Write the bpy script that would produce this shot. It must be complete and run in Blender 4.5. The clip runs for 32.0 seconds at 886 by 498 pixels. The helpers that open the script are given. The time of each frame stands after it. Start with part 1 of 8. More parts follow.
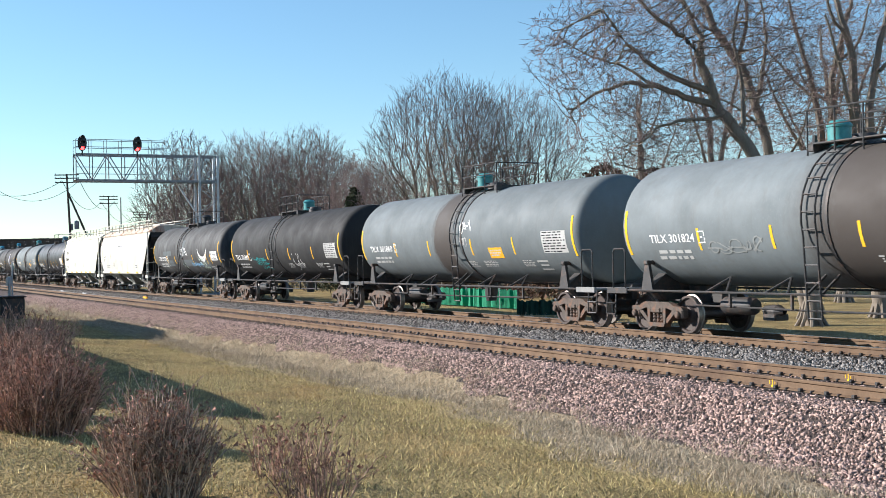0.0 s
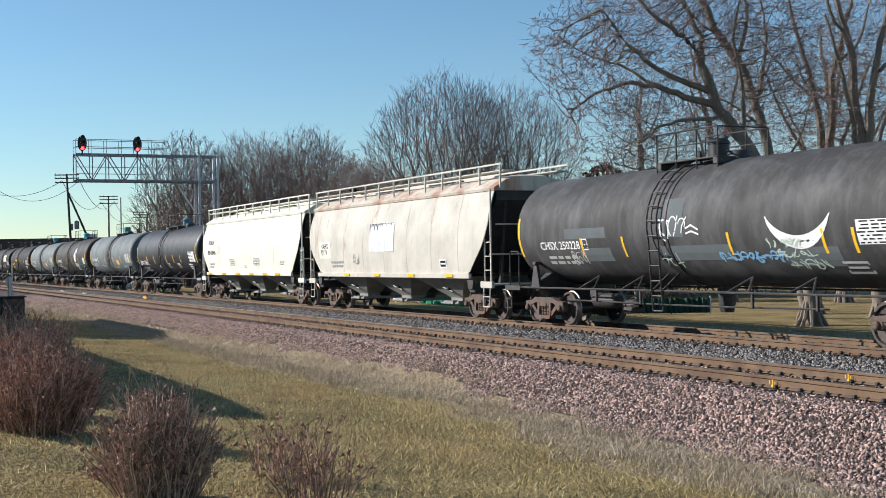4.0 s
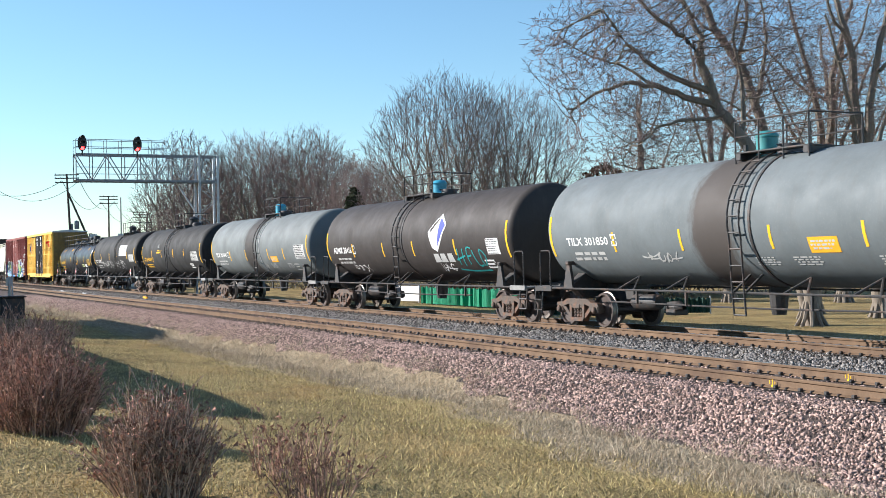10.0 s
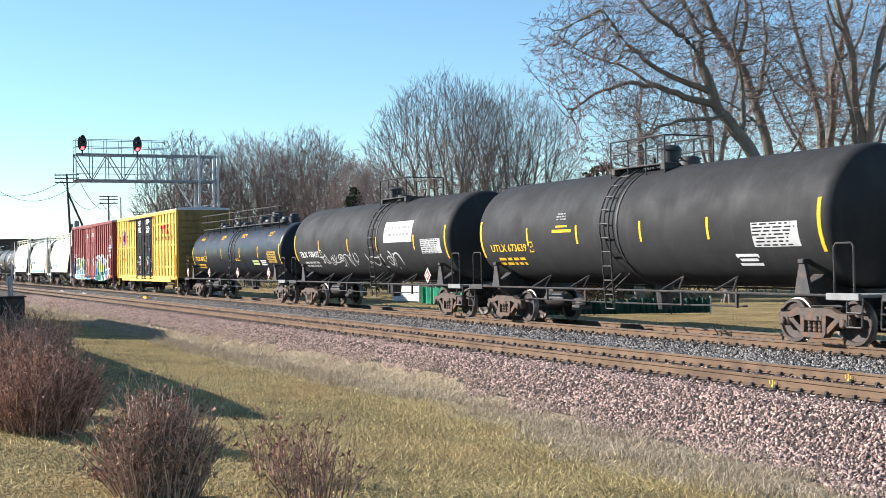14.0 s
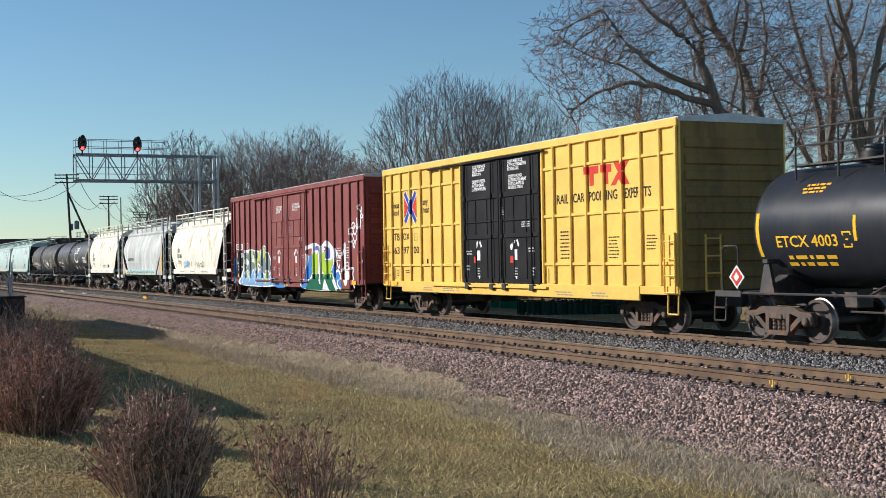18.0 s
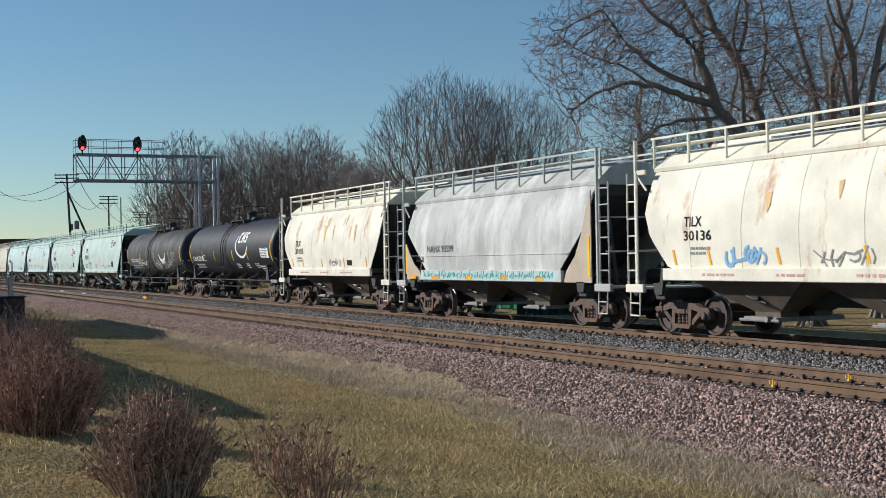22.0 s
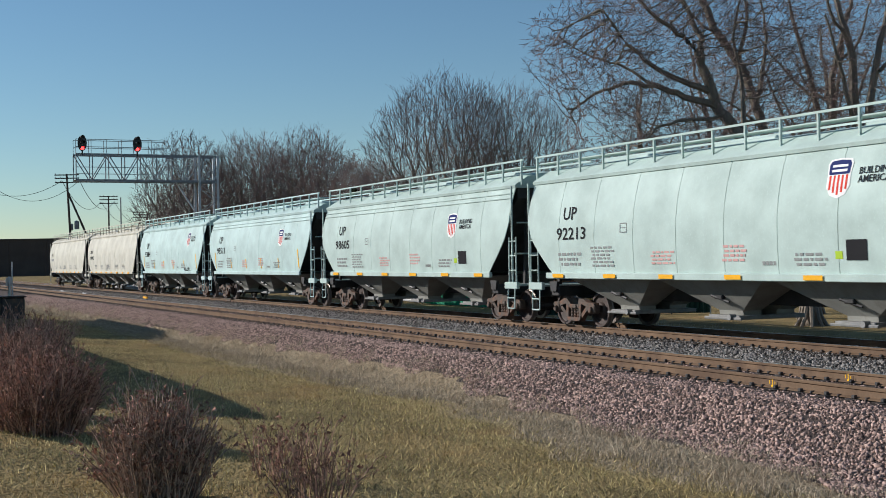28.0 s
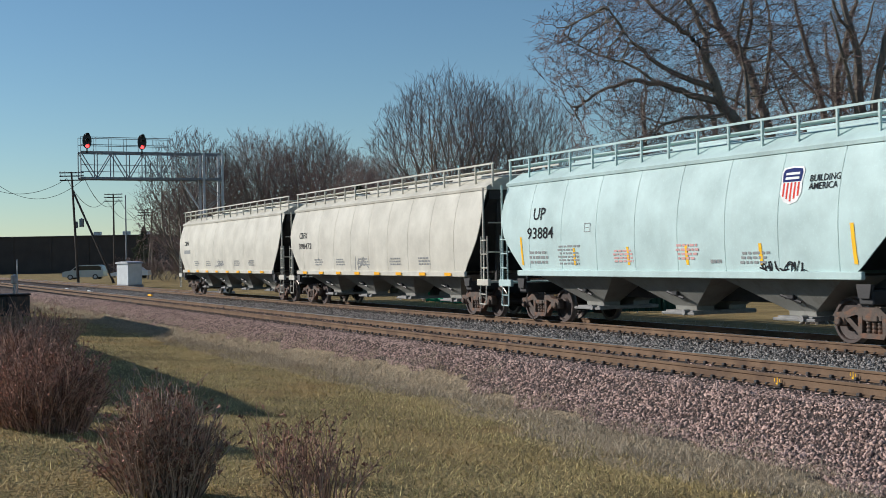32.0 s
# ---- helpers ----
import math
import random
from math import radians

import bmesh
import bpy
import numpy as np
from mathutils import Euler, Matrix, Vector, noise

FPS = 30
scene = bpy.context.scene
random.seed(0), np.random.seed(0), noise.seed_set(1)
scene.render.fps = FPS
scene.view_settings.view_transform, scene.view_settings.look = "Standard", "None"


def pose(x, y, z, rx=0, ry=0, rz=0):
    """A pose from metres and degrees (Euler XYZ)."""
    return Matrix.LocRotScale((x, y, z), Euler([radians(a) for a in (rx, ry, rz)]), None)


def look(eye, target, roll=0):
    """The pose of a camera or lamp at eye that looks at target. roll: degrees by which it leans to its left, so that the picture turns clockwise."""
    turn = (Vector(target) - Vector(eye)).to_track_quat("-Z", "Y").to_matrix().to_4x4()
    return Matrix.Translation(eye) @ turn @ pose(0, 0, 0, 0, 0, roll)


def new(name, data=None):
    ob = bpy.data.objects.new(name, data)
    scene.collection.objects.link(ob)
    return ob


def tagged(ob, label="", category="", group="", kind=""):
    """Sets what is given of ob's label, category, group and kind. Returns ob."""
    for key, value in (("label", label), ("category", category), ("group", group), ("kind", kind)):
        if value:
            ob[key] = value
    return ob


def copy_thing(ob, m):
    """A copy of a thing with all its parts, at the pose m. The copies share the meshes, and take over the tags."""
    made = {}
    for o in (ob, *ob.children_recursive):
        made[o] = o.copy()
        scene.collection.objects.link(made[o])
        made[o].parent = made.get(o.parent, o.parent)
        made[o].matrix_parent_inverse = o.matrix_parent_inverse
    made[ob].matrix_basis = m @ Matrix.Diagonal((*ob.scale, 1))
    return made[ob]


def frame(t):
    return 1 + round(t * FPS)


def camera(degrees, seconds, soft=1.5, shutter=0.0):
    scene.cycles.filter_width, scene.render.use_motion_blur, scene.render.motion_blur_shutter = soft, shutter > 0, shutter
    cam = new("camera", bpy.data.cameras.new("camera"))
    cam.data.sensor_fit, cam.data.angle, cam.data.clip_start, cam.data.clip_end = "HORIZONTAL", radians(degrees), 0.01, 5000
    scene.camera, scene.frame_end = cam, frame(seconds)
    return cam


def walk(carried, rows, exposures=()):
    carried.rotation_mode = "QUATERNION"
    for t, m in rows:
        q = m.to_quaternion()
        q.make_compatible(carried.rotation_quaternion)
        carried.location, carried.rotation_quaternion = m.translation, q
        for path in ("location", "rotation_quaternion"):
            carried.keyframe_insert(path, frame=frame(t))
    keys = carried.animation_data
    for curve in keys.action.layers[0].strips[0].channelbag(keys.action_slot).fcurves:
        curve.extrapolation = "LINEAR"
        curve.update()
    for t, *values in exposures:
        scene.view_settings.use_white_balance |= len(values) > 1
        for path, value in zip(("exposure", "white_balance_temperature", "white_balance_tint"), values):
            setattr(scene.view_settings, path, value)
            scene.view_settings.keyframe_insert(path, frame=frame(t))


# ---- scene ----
# stops by which the clip's camera brightens or darkens its picture, and its white balance
STOPS = ((0.0, 0.92), (2.0, 1.0), (3.0, 0.82), (3.5, 0.7), (5.5, 0.05), (7.0, 0.1), (8.0, 0.7), (9.0, 0.95), (12.0, 0.98), (14.5, 1.1), (16.5, 0.8), (17.5, 0.35), (18.5, 0.2), (20.0, 0.1), (21.0, 0.0), (24.0, 0.35), (25.0, 0.75), (25.5, 0.8), (27.5, 0.02), (32.0, 0.02))
EXPO = [(t, e, 5900, 1) for t, e in STOPS]

# Track runs along x; the train rolls towards +x. z = 0 is the top of the rails. Metres.
NEAR_Y, TRAIN_Y, EYE_Z = 13.55, 18.94, 1.884
AIM = 64.59          # heading of the lens, degrees from +y towards -x


def aim(yaw, pitch, roll=-1.007):
    a, b = radians(yaw), radians(pitch)
    eye = (0.0, 0.0, EYE_Z)
    way = (-math.sin(a) * math.cos(b), math.cos(a) * math.cos(b), math.sin(b))
    return look(eye, [e + 50 * w for e, w in zip(eye, way)], roll)


cam = camera(38.79, 32.0, soft=0.8, shutter=0.06)
STILL = aim(AIM, 0.452)
walk(cam, [(0.0, STILL), (15.0, STILL), (30.7, STILL), (31.0, aim(AIM, 0.42)), (31.3, aim(AIM + 0.01, 0.452)),
           (31.6, aim(AIM + 0.05, 0.44)), (32.0, aim(AIM + 0.206, 0.352))],
     exposures=EXPO)

# ---- light ----
SUN_TO = Vector((-0.585, -0.69, 0.425)).normalized()
world = bpy.data.worlds.new("sky_world")
scene.world = world
world.use_nodes = True
wn = world.node_tree
sky = wn.nodes.new("ShaderNodeTexSky")
sky.sky_type = "NISHITA"
sky.sun_disc = False
sky.sun_elevation = math.asin(SUN_TO.z)
sky.sun_rotation = math.atan2(SUN_TO.x, SUN_TO.y)
sky.air_density, sky.dust_density, sky.ozone_density = 1.0, 0.0, 3.0
wn.links.new(sky.outputs[0], wn.nodes["Background"].inputs[0])
wn.nodes["Background"].inputs[1].default_value = 0.085
sun = new("sun", bpy.data.lights.new("sun", "SUN"))
sun.data.energy, sun.data.angle, sun.data.color = 5.0, radians(0.53), (1.0, 0.85, 0.775)
sun.matrix_world = look(SUN_TO * 100, (0, 0, 0))

# ---- mesh kit ----


class M:
    """Gathers vertices and faces of one mesh."""

    def __init__(self):
        self.v, self.f = [], []

    def add(self, vs, fs):
        k = len(self.v)
        self.v.extend(vs)
        self.f.extend([tuple(i + k for i in f) for f in fs])
        return self

    def box(self, x0, x1, y0, y1, z0, z1):
        return self.add([(x0, y0, z0), (x1, y0, z0), (x1, y1, z0), (x0, y1, z0), (x0, y0, z1), (x1, y0, z1), (x1, y1, z1), (x0, y1, z1)],
                        [(3, 2, 1, 0), (4, 5, 6, 7), (0, 1, 5, 4), (1, 2, 6, 5), (2, 3, 7, 6), (3, 0, 4, 7)])

    def cbox(self, x0, x1, y0, y1, z0, z1, c=0.02):
        """A box with chamfered edges."""
        xs, ys, zs = (x0, x1), (y0, y1), (z0, z1)
        vs, ix = [], {}
        for i in (0, 1):
            for j in (0, 1):
                for k in (0, 1):
                    sx, sy, sz = (1 - 2 * i) * c, (1 - 2 * j) * c, (1 - 2 * k) * c
                    for a, d in enumerate(((0, sy, sz), (sx, 0, sz), (sx, sy, 0))):
                        ix[i, j, k, a] = len(vs)
                        vs.append((xs[i] + d[0], ys[j] + d[1], zs[k] + d[2]))
        fs = []
        for s in (0, 1):
            for a, q in ((0, [(s, 0, 0), (s, 1, 0), (s, 1, 1), (s, 0, 1)]), (1, [(0, s, 0), (0, s, 1), (1, s, 1), (1, s, 0)]), (2, [(0, 0, s), (1, 0, s), (1, 1, s), (0, 1, s)])):
                fs.append([ix[(*p, a)] for p in (q if s else q[::-1])])
        for p in (0, 1):
            for q in (0, 1):
                fs.append([ix[0, p, q, 1], ix[1, p, q, 1], ix[1, p, q, 2], ix[0, p, q, 2]])
                fs.append([ix[p, 0, q, 0], ix[p, 1, q, 0], ix[p, 1, q, 2], ix[p, 0, q, 2]])
                fs.append([ix[p, q, 0, 0], ix[p, q, 1, 0], ix[p, q, 1, 1], ix[p, q, 0, 1]])
                for r in (0, 1):
                    fs.append([ix[p, q, r, 0], ix[p, q, r, 1], ix[p, q, r, 2]])
        return self.add(vs, fs)

    def tube(self, p, q, r, r2=None, n=6, cap=True):
        p, q = Vector(p), Vector(q)
        d = (q - p).normalized()
        u = d.orthogonal().normalized()
        w = d.cross(u)
        r2 = r if r2 is None else r2
        vs = []
        for c, rr in ((p, r), (q, r2)):
            for i in range(n):
                a = 2 * math.pi * i / n
                vs.append(tuple(c + (u * math.cos(a) + w * math.sin(a)) * rr))
        fs = [(i, (i + 1) % n, n + (i + 1) % n, n + i) for i in range(n)]
        if cap:
            fs += [tuple(range(n))[::-1], tuple(range(n, 2 * n))]
        return self.add(vs, fs)

    def path(self, pts, r, n=6):
        for a, b in zip(pts[:-1], pts[1:]):
            self.tube(a, b, r, n=n)
        return self

    def bar(self, p, q, w, h):
        """A flat bar from p to q: w across, h thick (h mostly along z or the side)."""
        p, q = Vector(p), Vector(q)
        d = (q - p).normalized()
        side = d.cross(Vector((0, 0, 1)))
        side = side.normalized() if side.length > 1e-4 else Vector((0, 1, 0))
        up = side.cross(d).normalized()
        vs = [tuple(c + side * w * i / 2 + up * h * j / 2) for c in (p, q) for i, j in ((-1, -1), (1, -1), (1, 1), (-1, 1))]
        return self.add(vs, [(3, 2, 1, 0), (4, 5, 6, 7), (0, 1, 5, 4), (1, 2, 6, 5), (2, 3, 7, 6), (3, 0, 4, 7)])

    def lathe(self, prof, axis="x", at=(0, 0, 0), n=32, closed=False):
        """Turns a profile of (along, radius) about an axis."""
        vs, fs = [], []
        for a, r in prof:
            for i in range(n):
                t = 2 * math.pi * i / n
                c, s = math.cos(t) * r, math.sin(t) * r
                o = {"x": (a, c, s), "y": (c, a, s), "z": (c, s, a)}[axis]
                vs.append((o[0] + at[0], o[1] + at[1], o[2] + at[2]))
        m = len(prof)
        for k in range(m if closed else m - 1):
            k2 = (k + 1) % m
            for i in range(n):
                j = (i + 1) % n
                fs.append((k * n + i, k2 * n + i, k2 * n + j, k * n + j))
        return self.add(vs, fs)

    def prism(self, poly, axis, lo, hi):
        """Pushes a closed outline along an axis; poly is given in the two other axes, in order."""
        n = len(poly)
        vs = []
        for c in (lo, hi):
            for a, b in poly:
                vs.append({"x": (c, a, b), "y": (a, c, b), "z": (a, b, c)}[axis])
        fs = [tuple(range(n)), tuple(range(2 * n - 1, n - 1, -1))]
        fs += [(i, n + i, n + (i + 1) % n, (i + 1) % n) for i in range(n)]
        return self.add(vs, fs)

    def loft(self, rings, close=True, caps=False):
        n = len(rings[0])
        vs = [p for r in rings for p in r]
        fs = []
        for k in range(len(rings) - 1):
            for i in range(n if close else n - 1):
                j = (i + 1) % n
                fs.append((k * n + i, (k + 1) * n + i, (k + 1) * n + j, k * n + j))
        if caps:
            fs += [tuple(range(n))[::-1], tuple(range((len(rings) - 1) * n, len(rings) * n))]
        return self.add(vs, fs)

    def mesh(self, name, mat, smooth=0.0):
        me = bpy.data.meshes.new(name)
        me.from_pydata(self.v, [], self.f)
        me.materials.append(mat)
        if smooth:
            me.shade_smooth()
            me.set_sharp_from_angle(angle=radians(smooth))
        bm = bmesh.new()
        bm.from_mesh(me)
        if len(bm.faces) < 20000:
            bmesh.ops.recalc_face_normals(bm, faces=bm.faces)
            bm.to_mesh(me)
        bm.free()
        return me


def thing(name, label, category, group="", kind="", at=None):
    ob = new(name)
    ob.empty_display_size = 0.2
    if at is not None:
        ob.matrix_basis = at
    return tagged(ob, label, category, group, kind)


def part(name, m, mat, parent, label="", smooth=0.0, at=None):
    """Links a mesh as one object under a thing or a part."""
    me = m.mesh(name, mat, smooth) if isinstance(m, M) else m
    ob = new(name, me)
    ob.parent = parent
    if at is not None:
        ob.matrix_basis = at
    if label:
        ob["label"] = label
    return ob


def whole(name, m, mat, label, category, group="", kind="", smooth=0.0, at=None):
    ob = new(name, m.mesh(name, mat, smooth) if isinstance(m, M) else m)
    if at is not None:
        ob.matrix_basis = at
    return tagged(ob, label, category, group, kind)


CACHE = {}


def shared(key, make, mat, smooth=0.0):
    """One mesh for all alike pieces."""
    if key not in CACHE:
        CACHE[key] = make().mesh(key.split(":")[0], mat, smooth)
    return CACHE[key]


# ---- materials ----


def nodes_of(name):
    m = bpy.data.materials.new(name)
    m.use_nodes = True
    nt = m.node_tree
    return m, nt, nt.nodes["Principled BSDF"], nt.nodes.new, nt.links.new


def surface(name, col, rough=0.7, metal=0.0, scale=6.0, vary=0.25, fine=60.0, bump=0.2, stretch=(1, 1, 1), second=None, amount=0.5, edge=0.12, island=0.0, rnd=0.0, spec=0.5, dist=0.01):
    """A surface with variation at two scales; second: a colour of stains or wear that covers about that amount."""
    m, nt, bsdf, node, link = nodes_of(name)
    tc = node("ShaderNodeTexCoord")
    mp = node("ShaderNodeMapping")
    mp.inputs["Scale"].default_value = stretch
    link(tc.outputs["Object"], mp.inputs[0])
    n1, n2 = node("ShaderNodeTexNoise"), node("ShaderNodeTexNoise")
    for n, s, d in ((n1, scale, 5), (n2, fine, 3)):
        n.inputs["Scale"].default_value, n.inputs["Detail"].default_value = s, d
        link(mp.outputs[0], n.inputs["Vector"])
    mix = node("ShaderNodeMath")
    mix.operation = "MULTIPLY_ADD"
    link(n1.outputs[0], mix.inputs[0])
    mix.inputs[1].default_value = 0.65
    half = node("ShaderNodeMath")
    half.operation = "MULTIPLY"
    link(n2.outputs[0], half.inputs[0])
    half.inputs[1].default_value = 0.35
    link(half.outputs[0], mix.inputs[2])
    val = mix.outputs[0]
    if island or rnd:
        src = node("ShaderNodeNewGeometry").outputs["Random Per Island"] if island else node("ShaderNodeObjectInfo").outputs["Random"]
        ad = node("ShaderNodeMath")
        ad.operation = "MULTIPLY_ADD"
        link(src, ad.inputs[0])
        ad.inputs[1].default_value = island or rnd
        sub = node("ShaderNodeMath")
        sub.operation = "SUBTRACT"
        link(val, sub.inputs[0])
        sub.inputs[1].default_value = (island or rnd) / 2
        link(sub.outputs[0], ad.inputs[2])
        val = ad.outputs[0]
    ramp = node("ShaderNodeValToRGB")
    lo, hi = [max(0.0, c * (1 - vary)) for c in col], [min(1.0, c * (1 + vary)) for c in col]
    ramp.color_ramp.elements[0].position, ramp.color_ramp.elements[1].position = 0.3, 0.7
    ramp.color_ramp.elements[0].color, ramp.color_ramp.elements[1].color = (*lo, 1), (*hi, 1)
    link(val, ramp.inputs[0])
    out = ramp.outputs[0]
    if second:
        n3 = node("ShaderNodeTexNoise")
        n3.inputs["Scale"].default_value, n3.inputs["Detail"].default_value = scale * 0.6, 8
        n3.inputs["Roughness"].default_value = 0.65
        link(mp.outputs[0], n3.inputs["Vector"])
        r3 = node("ShaderNodeMapRange")
        r3.inputs["From Min"].default_value, r3.inputs["From Max"].default_value = 0.62 - amount * 0.3, 0.62 - amount * 0.3 + edge
        link(n3.outputs[0], r3.inputs[0])
        mx = node("ShaderNodeMix")
        mx.data_type = "RGBA"
        link(r3.outputs[0], mx.inputs["Factor"])
        link(out, mx.inputs[6])
        mx.inputs[7].default_value = (*second, 1)
        out = mx.outputs[2]
    link(out, bsdf.inputs["Base Color"])
    bsdf.inputs["Roughness"].default_value, bsdf.inputs["Metallic"].default_value = rough, metal
    bsdf.inputs["Specular IOR Level"].default_value = spec
    if bump:
        b = node("ShaderNodeBump")
        b.inputs["Strength"].default_value, b.inputs["Distance"].default_value = bump, dist
        link(n2.outputs[0], b.inputs["Height"])
        link(b.outputs[0], bsdf.inputs["Normal"])
    return m


def paint(name, col, rough=0.6, grime=(0.12, 0.1, 0.08), dirt=0.35, rust=None, rusty=0.3, stain=None, spill=1.0, off=0.0, spec=0.2, smear=None):
    """Weathered car paint: downward streaks, blotches, optional rust, and optional spill down the middle of a tank."""
    m, nt, bsdf, node, link = nodes_of(name)
    tc = node("ShaderNodeTexCoord")
    oi = node("ShaderNodeObjectInfo")

    def noise_of(scale, stretch, detail=5, rough_=0.6):
        mp = node("ShaderNodeMapping")
        mp.inputs["Scale"].default_value = stretch
        link(tc.outputs["Object"], mp.inputs[0])
        n = node("ShaderNodeTexNoise")
        n.inputs["Scale"].default_value, n.inputs["Detail"].default_value, n.inputs["Roughness"].default_value = scale, detail, rough_
        link(mp.outputs[0], n.inputs["Vector"])
        return n.outputs[0]

    def ranged(src, a, b, lo=0.0, hi=1.0):
        r = node("ShaderNodeMapRange")
        for k, v in (("From Min", a), ("From Max", b), ("To Min", lo), ("To Max", hi)):
            r.inputs[k].default_value = v
        link(src, r.inputs[0])
        return r.outputs[0]

    def over(base, col2, fac):
        mx = node("ShaderNodeMix")
        mx.data_type = "RGBA"
        link(fac, mx.inputs["Factor"])
        if isinstance(base, tuple):
            mx.inputs[6].default_value = (*base, 1)
        else:
            link(base, mx.inputs[6])
        mx.inputs[7].default_value = (*col2, 1)
        return mx.outputs[2]

    blotch = noise_of(0.9, (1, 1, 1), 6)
    streak = noise_of(2.2, (1.6, 1.6, 0.12), 6, 0.7)
    fine = noise_of(28, (1, 1, 0.6), 4)
    c = over(col, tuple(x * 0.8 for x in col), ranged(blotch, 0.35, 0.65))
    c = over(c, grime, ranged(streak, 0.5, 0.85, 0.0, dirt))
    c = over(c, tuple(min(1, x * 1.25 + 0.01) for x in col), ranged(fine, 0.55, 0.8, 0.0, 0.35))
    if smear:
        c = over(c, smear, ranged(noise_of(1.1, (0.8, 0.8, 0.25), 7, 0.7), 0.48, 0.66, 0, 0.8))
    if rust:
        c = over(c, rust, ranged(noise_of(0.8, (1.5, 1.5, 0.35), 9, 0.72), 0.66 - rusty * 0.2, 0.72 - rusty * 0.1, 0, 0.75))
    if stain:
        sp = node("ShaderNodeSeparateXYZ")
        link(tc.outputs["Object"], sp.inputs[0])
        ad = node("ShaderNodeMath")
        ad.operation = "MULTIPLY_ADD"
        link(noise_of(1.0, (1.6, 1, 0.45), 9, 0.72), ad.inputs[0])
        ad.inputs[1].default_value = 2.2
        sh = node("ShaderNodeMath")
        sh.operation = "ADD"
        link(sp.outputs[0], sh.inputs[0])
        sh.inputs[1].default_value = -off - 1.1
        link(sh.outputs[0], ad.inputs[2])
        ab = node("ShaderNodeMath")
        ab.operation = "ABSOLUTE"
        link(ad.outputs[0], ab.inputs[0])
        c = over(c, stain, ranged(ab.outputs[0], spill * 0.62, spill * 1.08, 0.92, 0.0))
    link(c, bsdf.inputs["Base Color"])
    rr = ranged(blotch, 0.3, 0.7, rough - 0.08, rough + 0.15)
    link(rr, bsdf.inputs["Roughness"])
    bsdf.inputs["Specular IOR Level"].default_value = spec
    b = node("ShaderNodeBump")
    b.inputs["Strength"].default_value, b.inputs["Distance"].default_value = 0.12, 0.01
    link(blotch, b.inputs["Height"])
    link(b.outputs[0], bsdf.inputs["Normal"])
    return m


def decal(name, col, rough=0.8):
    m = surface(name, col, rough, 0, 3, 0.12, 30, 0.0)
    m.node_tree.nodes["Principled BSDF"].inputs["Specular IOR Level"].default_value = 0.12
    return m


STEEL_DARK = surface("dark_steel", (0.035, 0.033, 0.032), 0.6, 0.0, 5, 0.35, 50, 0.2, second=(0.09, 0.06, 0.045), amount=0.35)
TRUCK_RUST = surface("truck_iron", (0.085, 0.064, 0.05), 0.75, 0.0, 6, 0.4, 45, 0.4, second=(0.16, 0.08, 0.045), amount=0.45)
WHEEL_IRON = surface("wheel_iron", (0.06, 0.042, 0.035), 0.6, 0.0, 8, 0.4, 60, 0.2)
TREAD = surface("polished_tread", (0.32, 0.28, 0.25), 0.45, 0.8, 10, 0.15, 80, 0.0)
BLACK = surface("black_enamel", (0.018, 0.018, 0.019), 0.5, 0.0, 3, 0.4, 40, 0.1)
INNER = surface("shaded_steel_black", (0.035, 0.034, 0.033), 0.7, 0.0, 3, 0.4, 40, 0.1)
GALV = surface("galvanised_steel", (0.5, 0.51, 0.52), 0.5, 0.4, 5, 0.2, 40, 0.1)
DULLGATE = surface("dull_grey_gate", (0.24, 0.24, 0.23), 0.7, 0, 5, 0.3, 40, 0.1)
NAVYP = decal("navy_lettering", (0.025, 0.035, 0.13))
WHITE = decal("white_lettering", (0.8, 0.8, 0.78))
INK = decal("black_lettering", (0.02, 0.02, 0.022))
YELLOW = decal("yellow_reflector", (0.85, 0.5, 0.03))
ORANGE = decal("orange_panel", (0.82, 0.42, 0.03))
RED = decal("red_lettering", (0.6, 0.06, 0.04))
BLUE = decal("blue_paint", (0.04, 0.08, 0.35))
DULLWHITE = decal("faded_white_marks", (0.5, 0.5, 0.48))
GREYMARK = decal("grey_marks", (0.28, 0.29, 0.28))
PINKMARK = decal("pink_marks", (0.6, 0.36, 0.33))
LIME = decal("lime_paint", (0.4, 0.55, 0.05))
TEALP = decal("teal_paint", (0.05, 0.33, 0.33))
SKYP = decal("sky_blue_paint", (0.22, 0.42, 0.64))
GREENP = decal("green_paint", (0.02, 0.13, 0.07))
# ---- lettering ----
TEXTS = {}


def letters(words):
    """Flat outlines for each of the words, one unit high, made once."""
    obs = {}
    for s in words:
        cu = bpy.data.curves.new("lettering", "FONT")
        cu.body, cu.size, cu.resolution_u = s, 1.0, 2
        cu.align_x, cu.align_y = "LEFT", "CENTER"
        cu.space_line = 0.85
        cu.offset = 0.028 if "\n" in s and " " in s else 0.012
        obs[s] = new("lettering", cu)
    dg = bpy.context.evaluated_depsgraph_get()
    for s, ob in obs.items():
        me = bpy.data.meshes.new_from_object(ob.evaluated_get(dg))
        vs = [v.co.copy() for v in me.vertices]
        x0, x1 = min(v.x for v in vs), max(v.x for v in vs)
        y0, y1 = min(v.y for v in vs), max(v.y for v in vs)
        TEXTS[s] = ([((v.x - x0) / (x1 - x0), (v.y - y0) / (y1 - y0)) for v in vs], [tuple(p.vertices) for p in me.polygons])
        bpy.data.meshes.remove(me)
        cu = ob.data
        bpy.data.objects.remove(ob)
        bpy.data.curves.remove(cu)


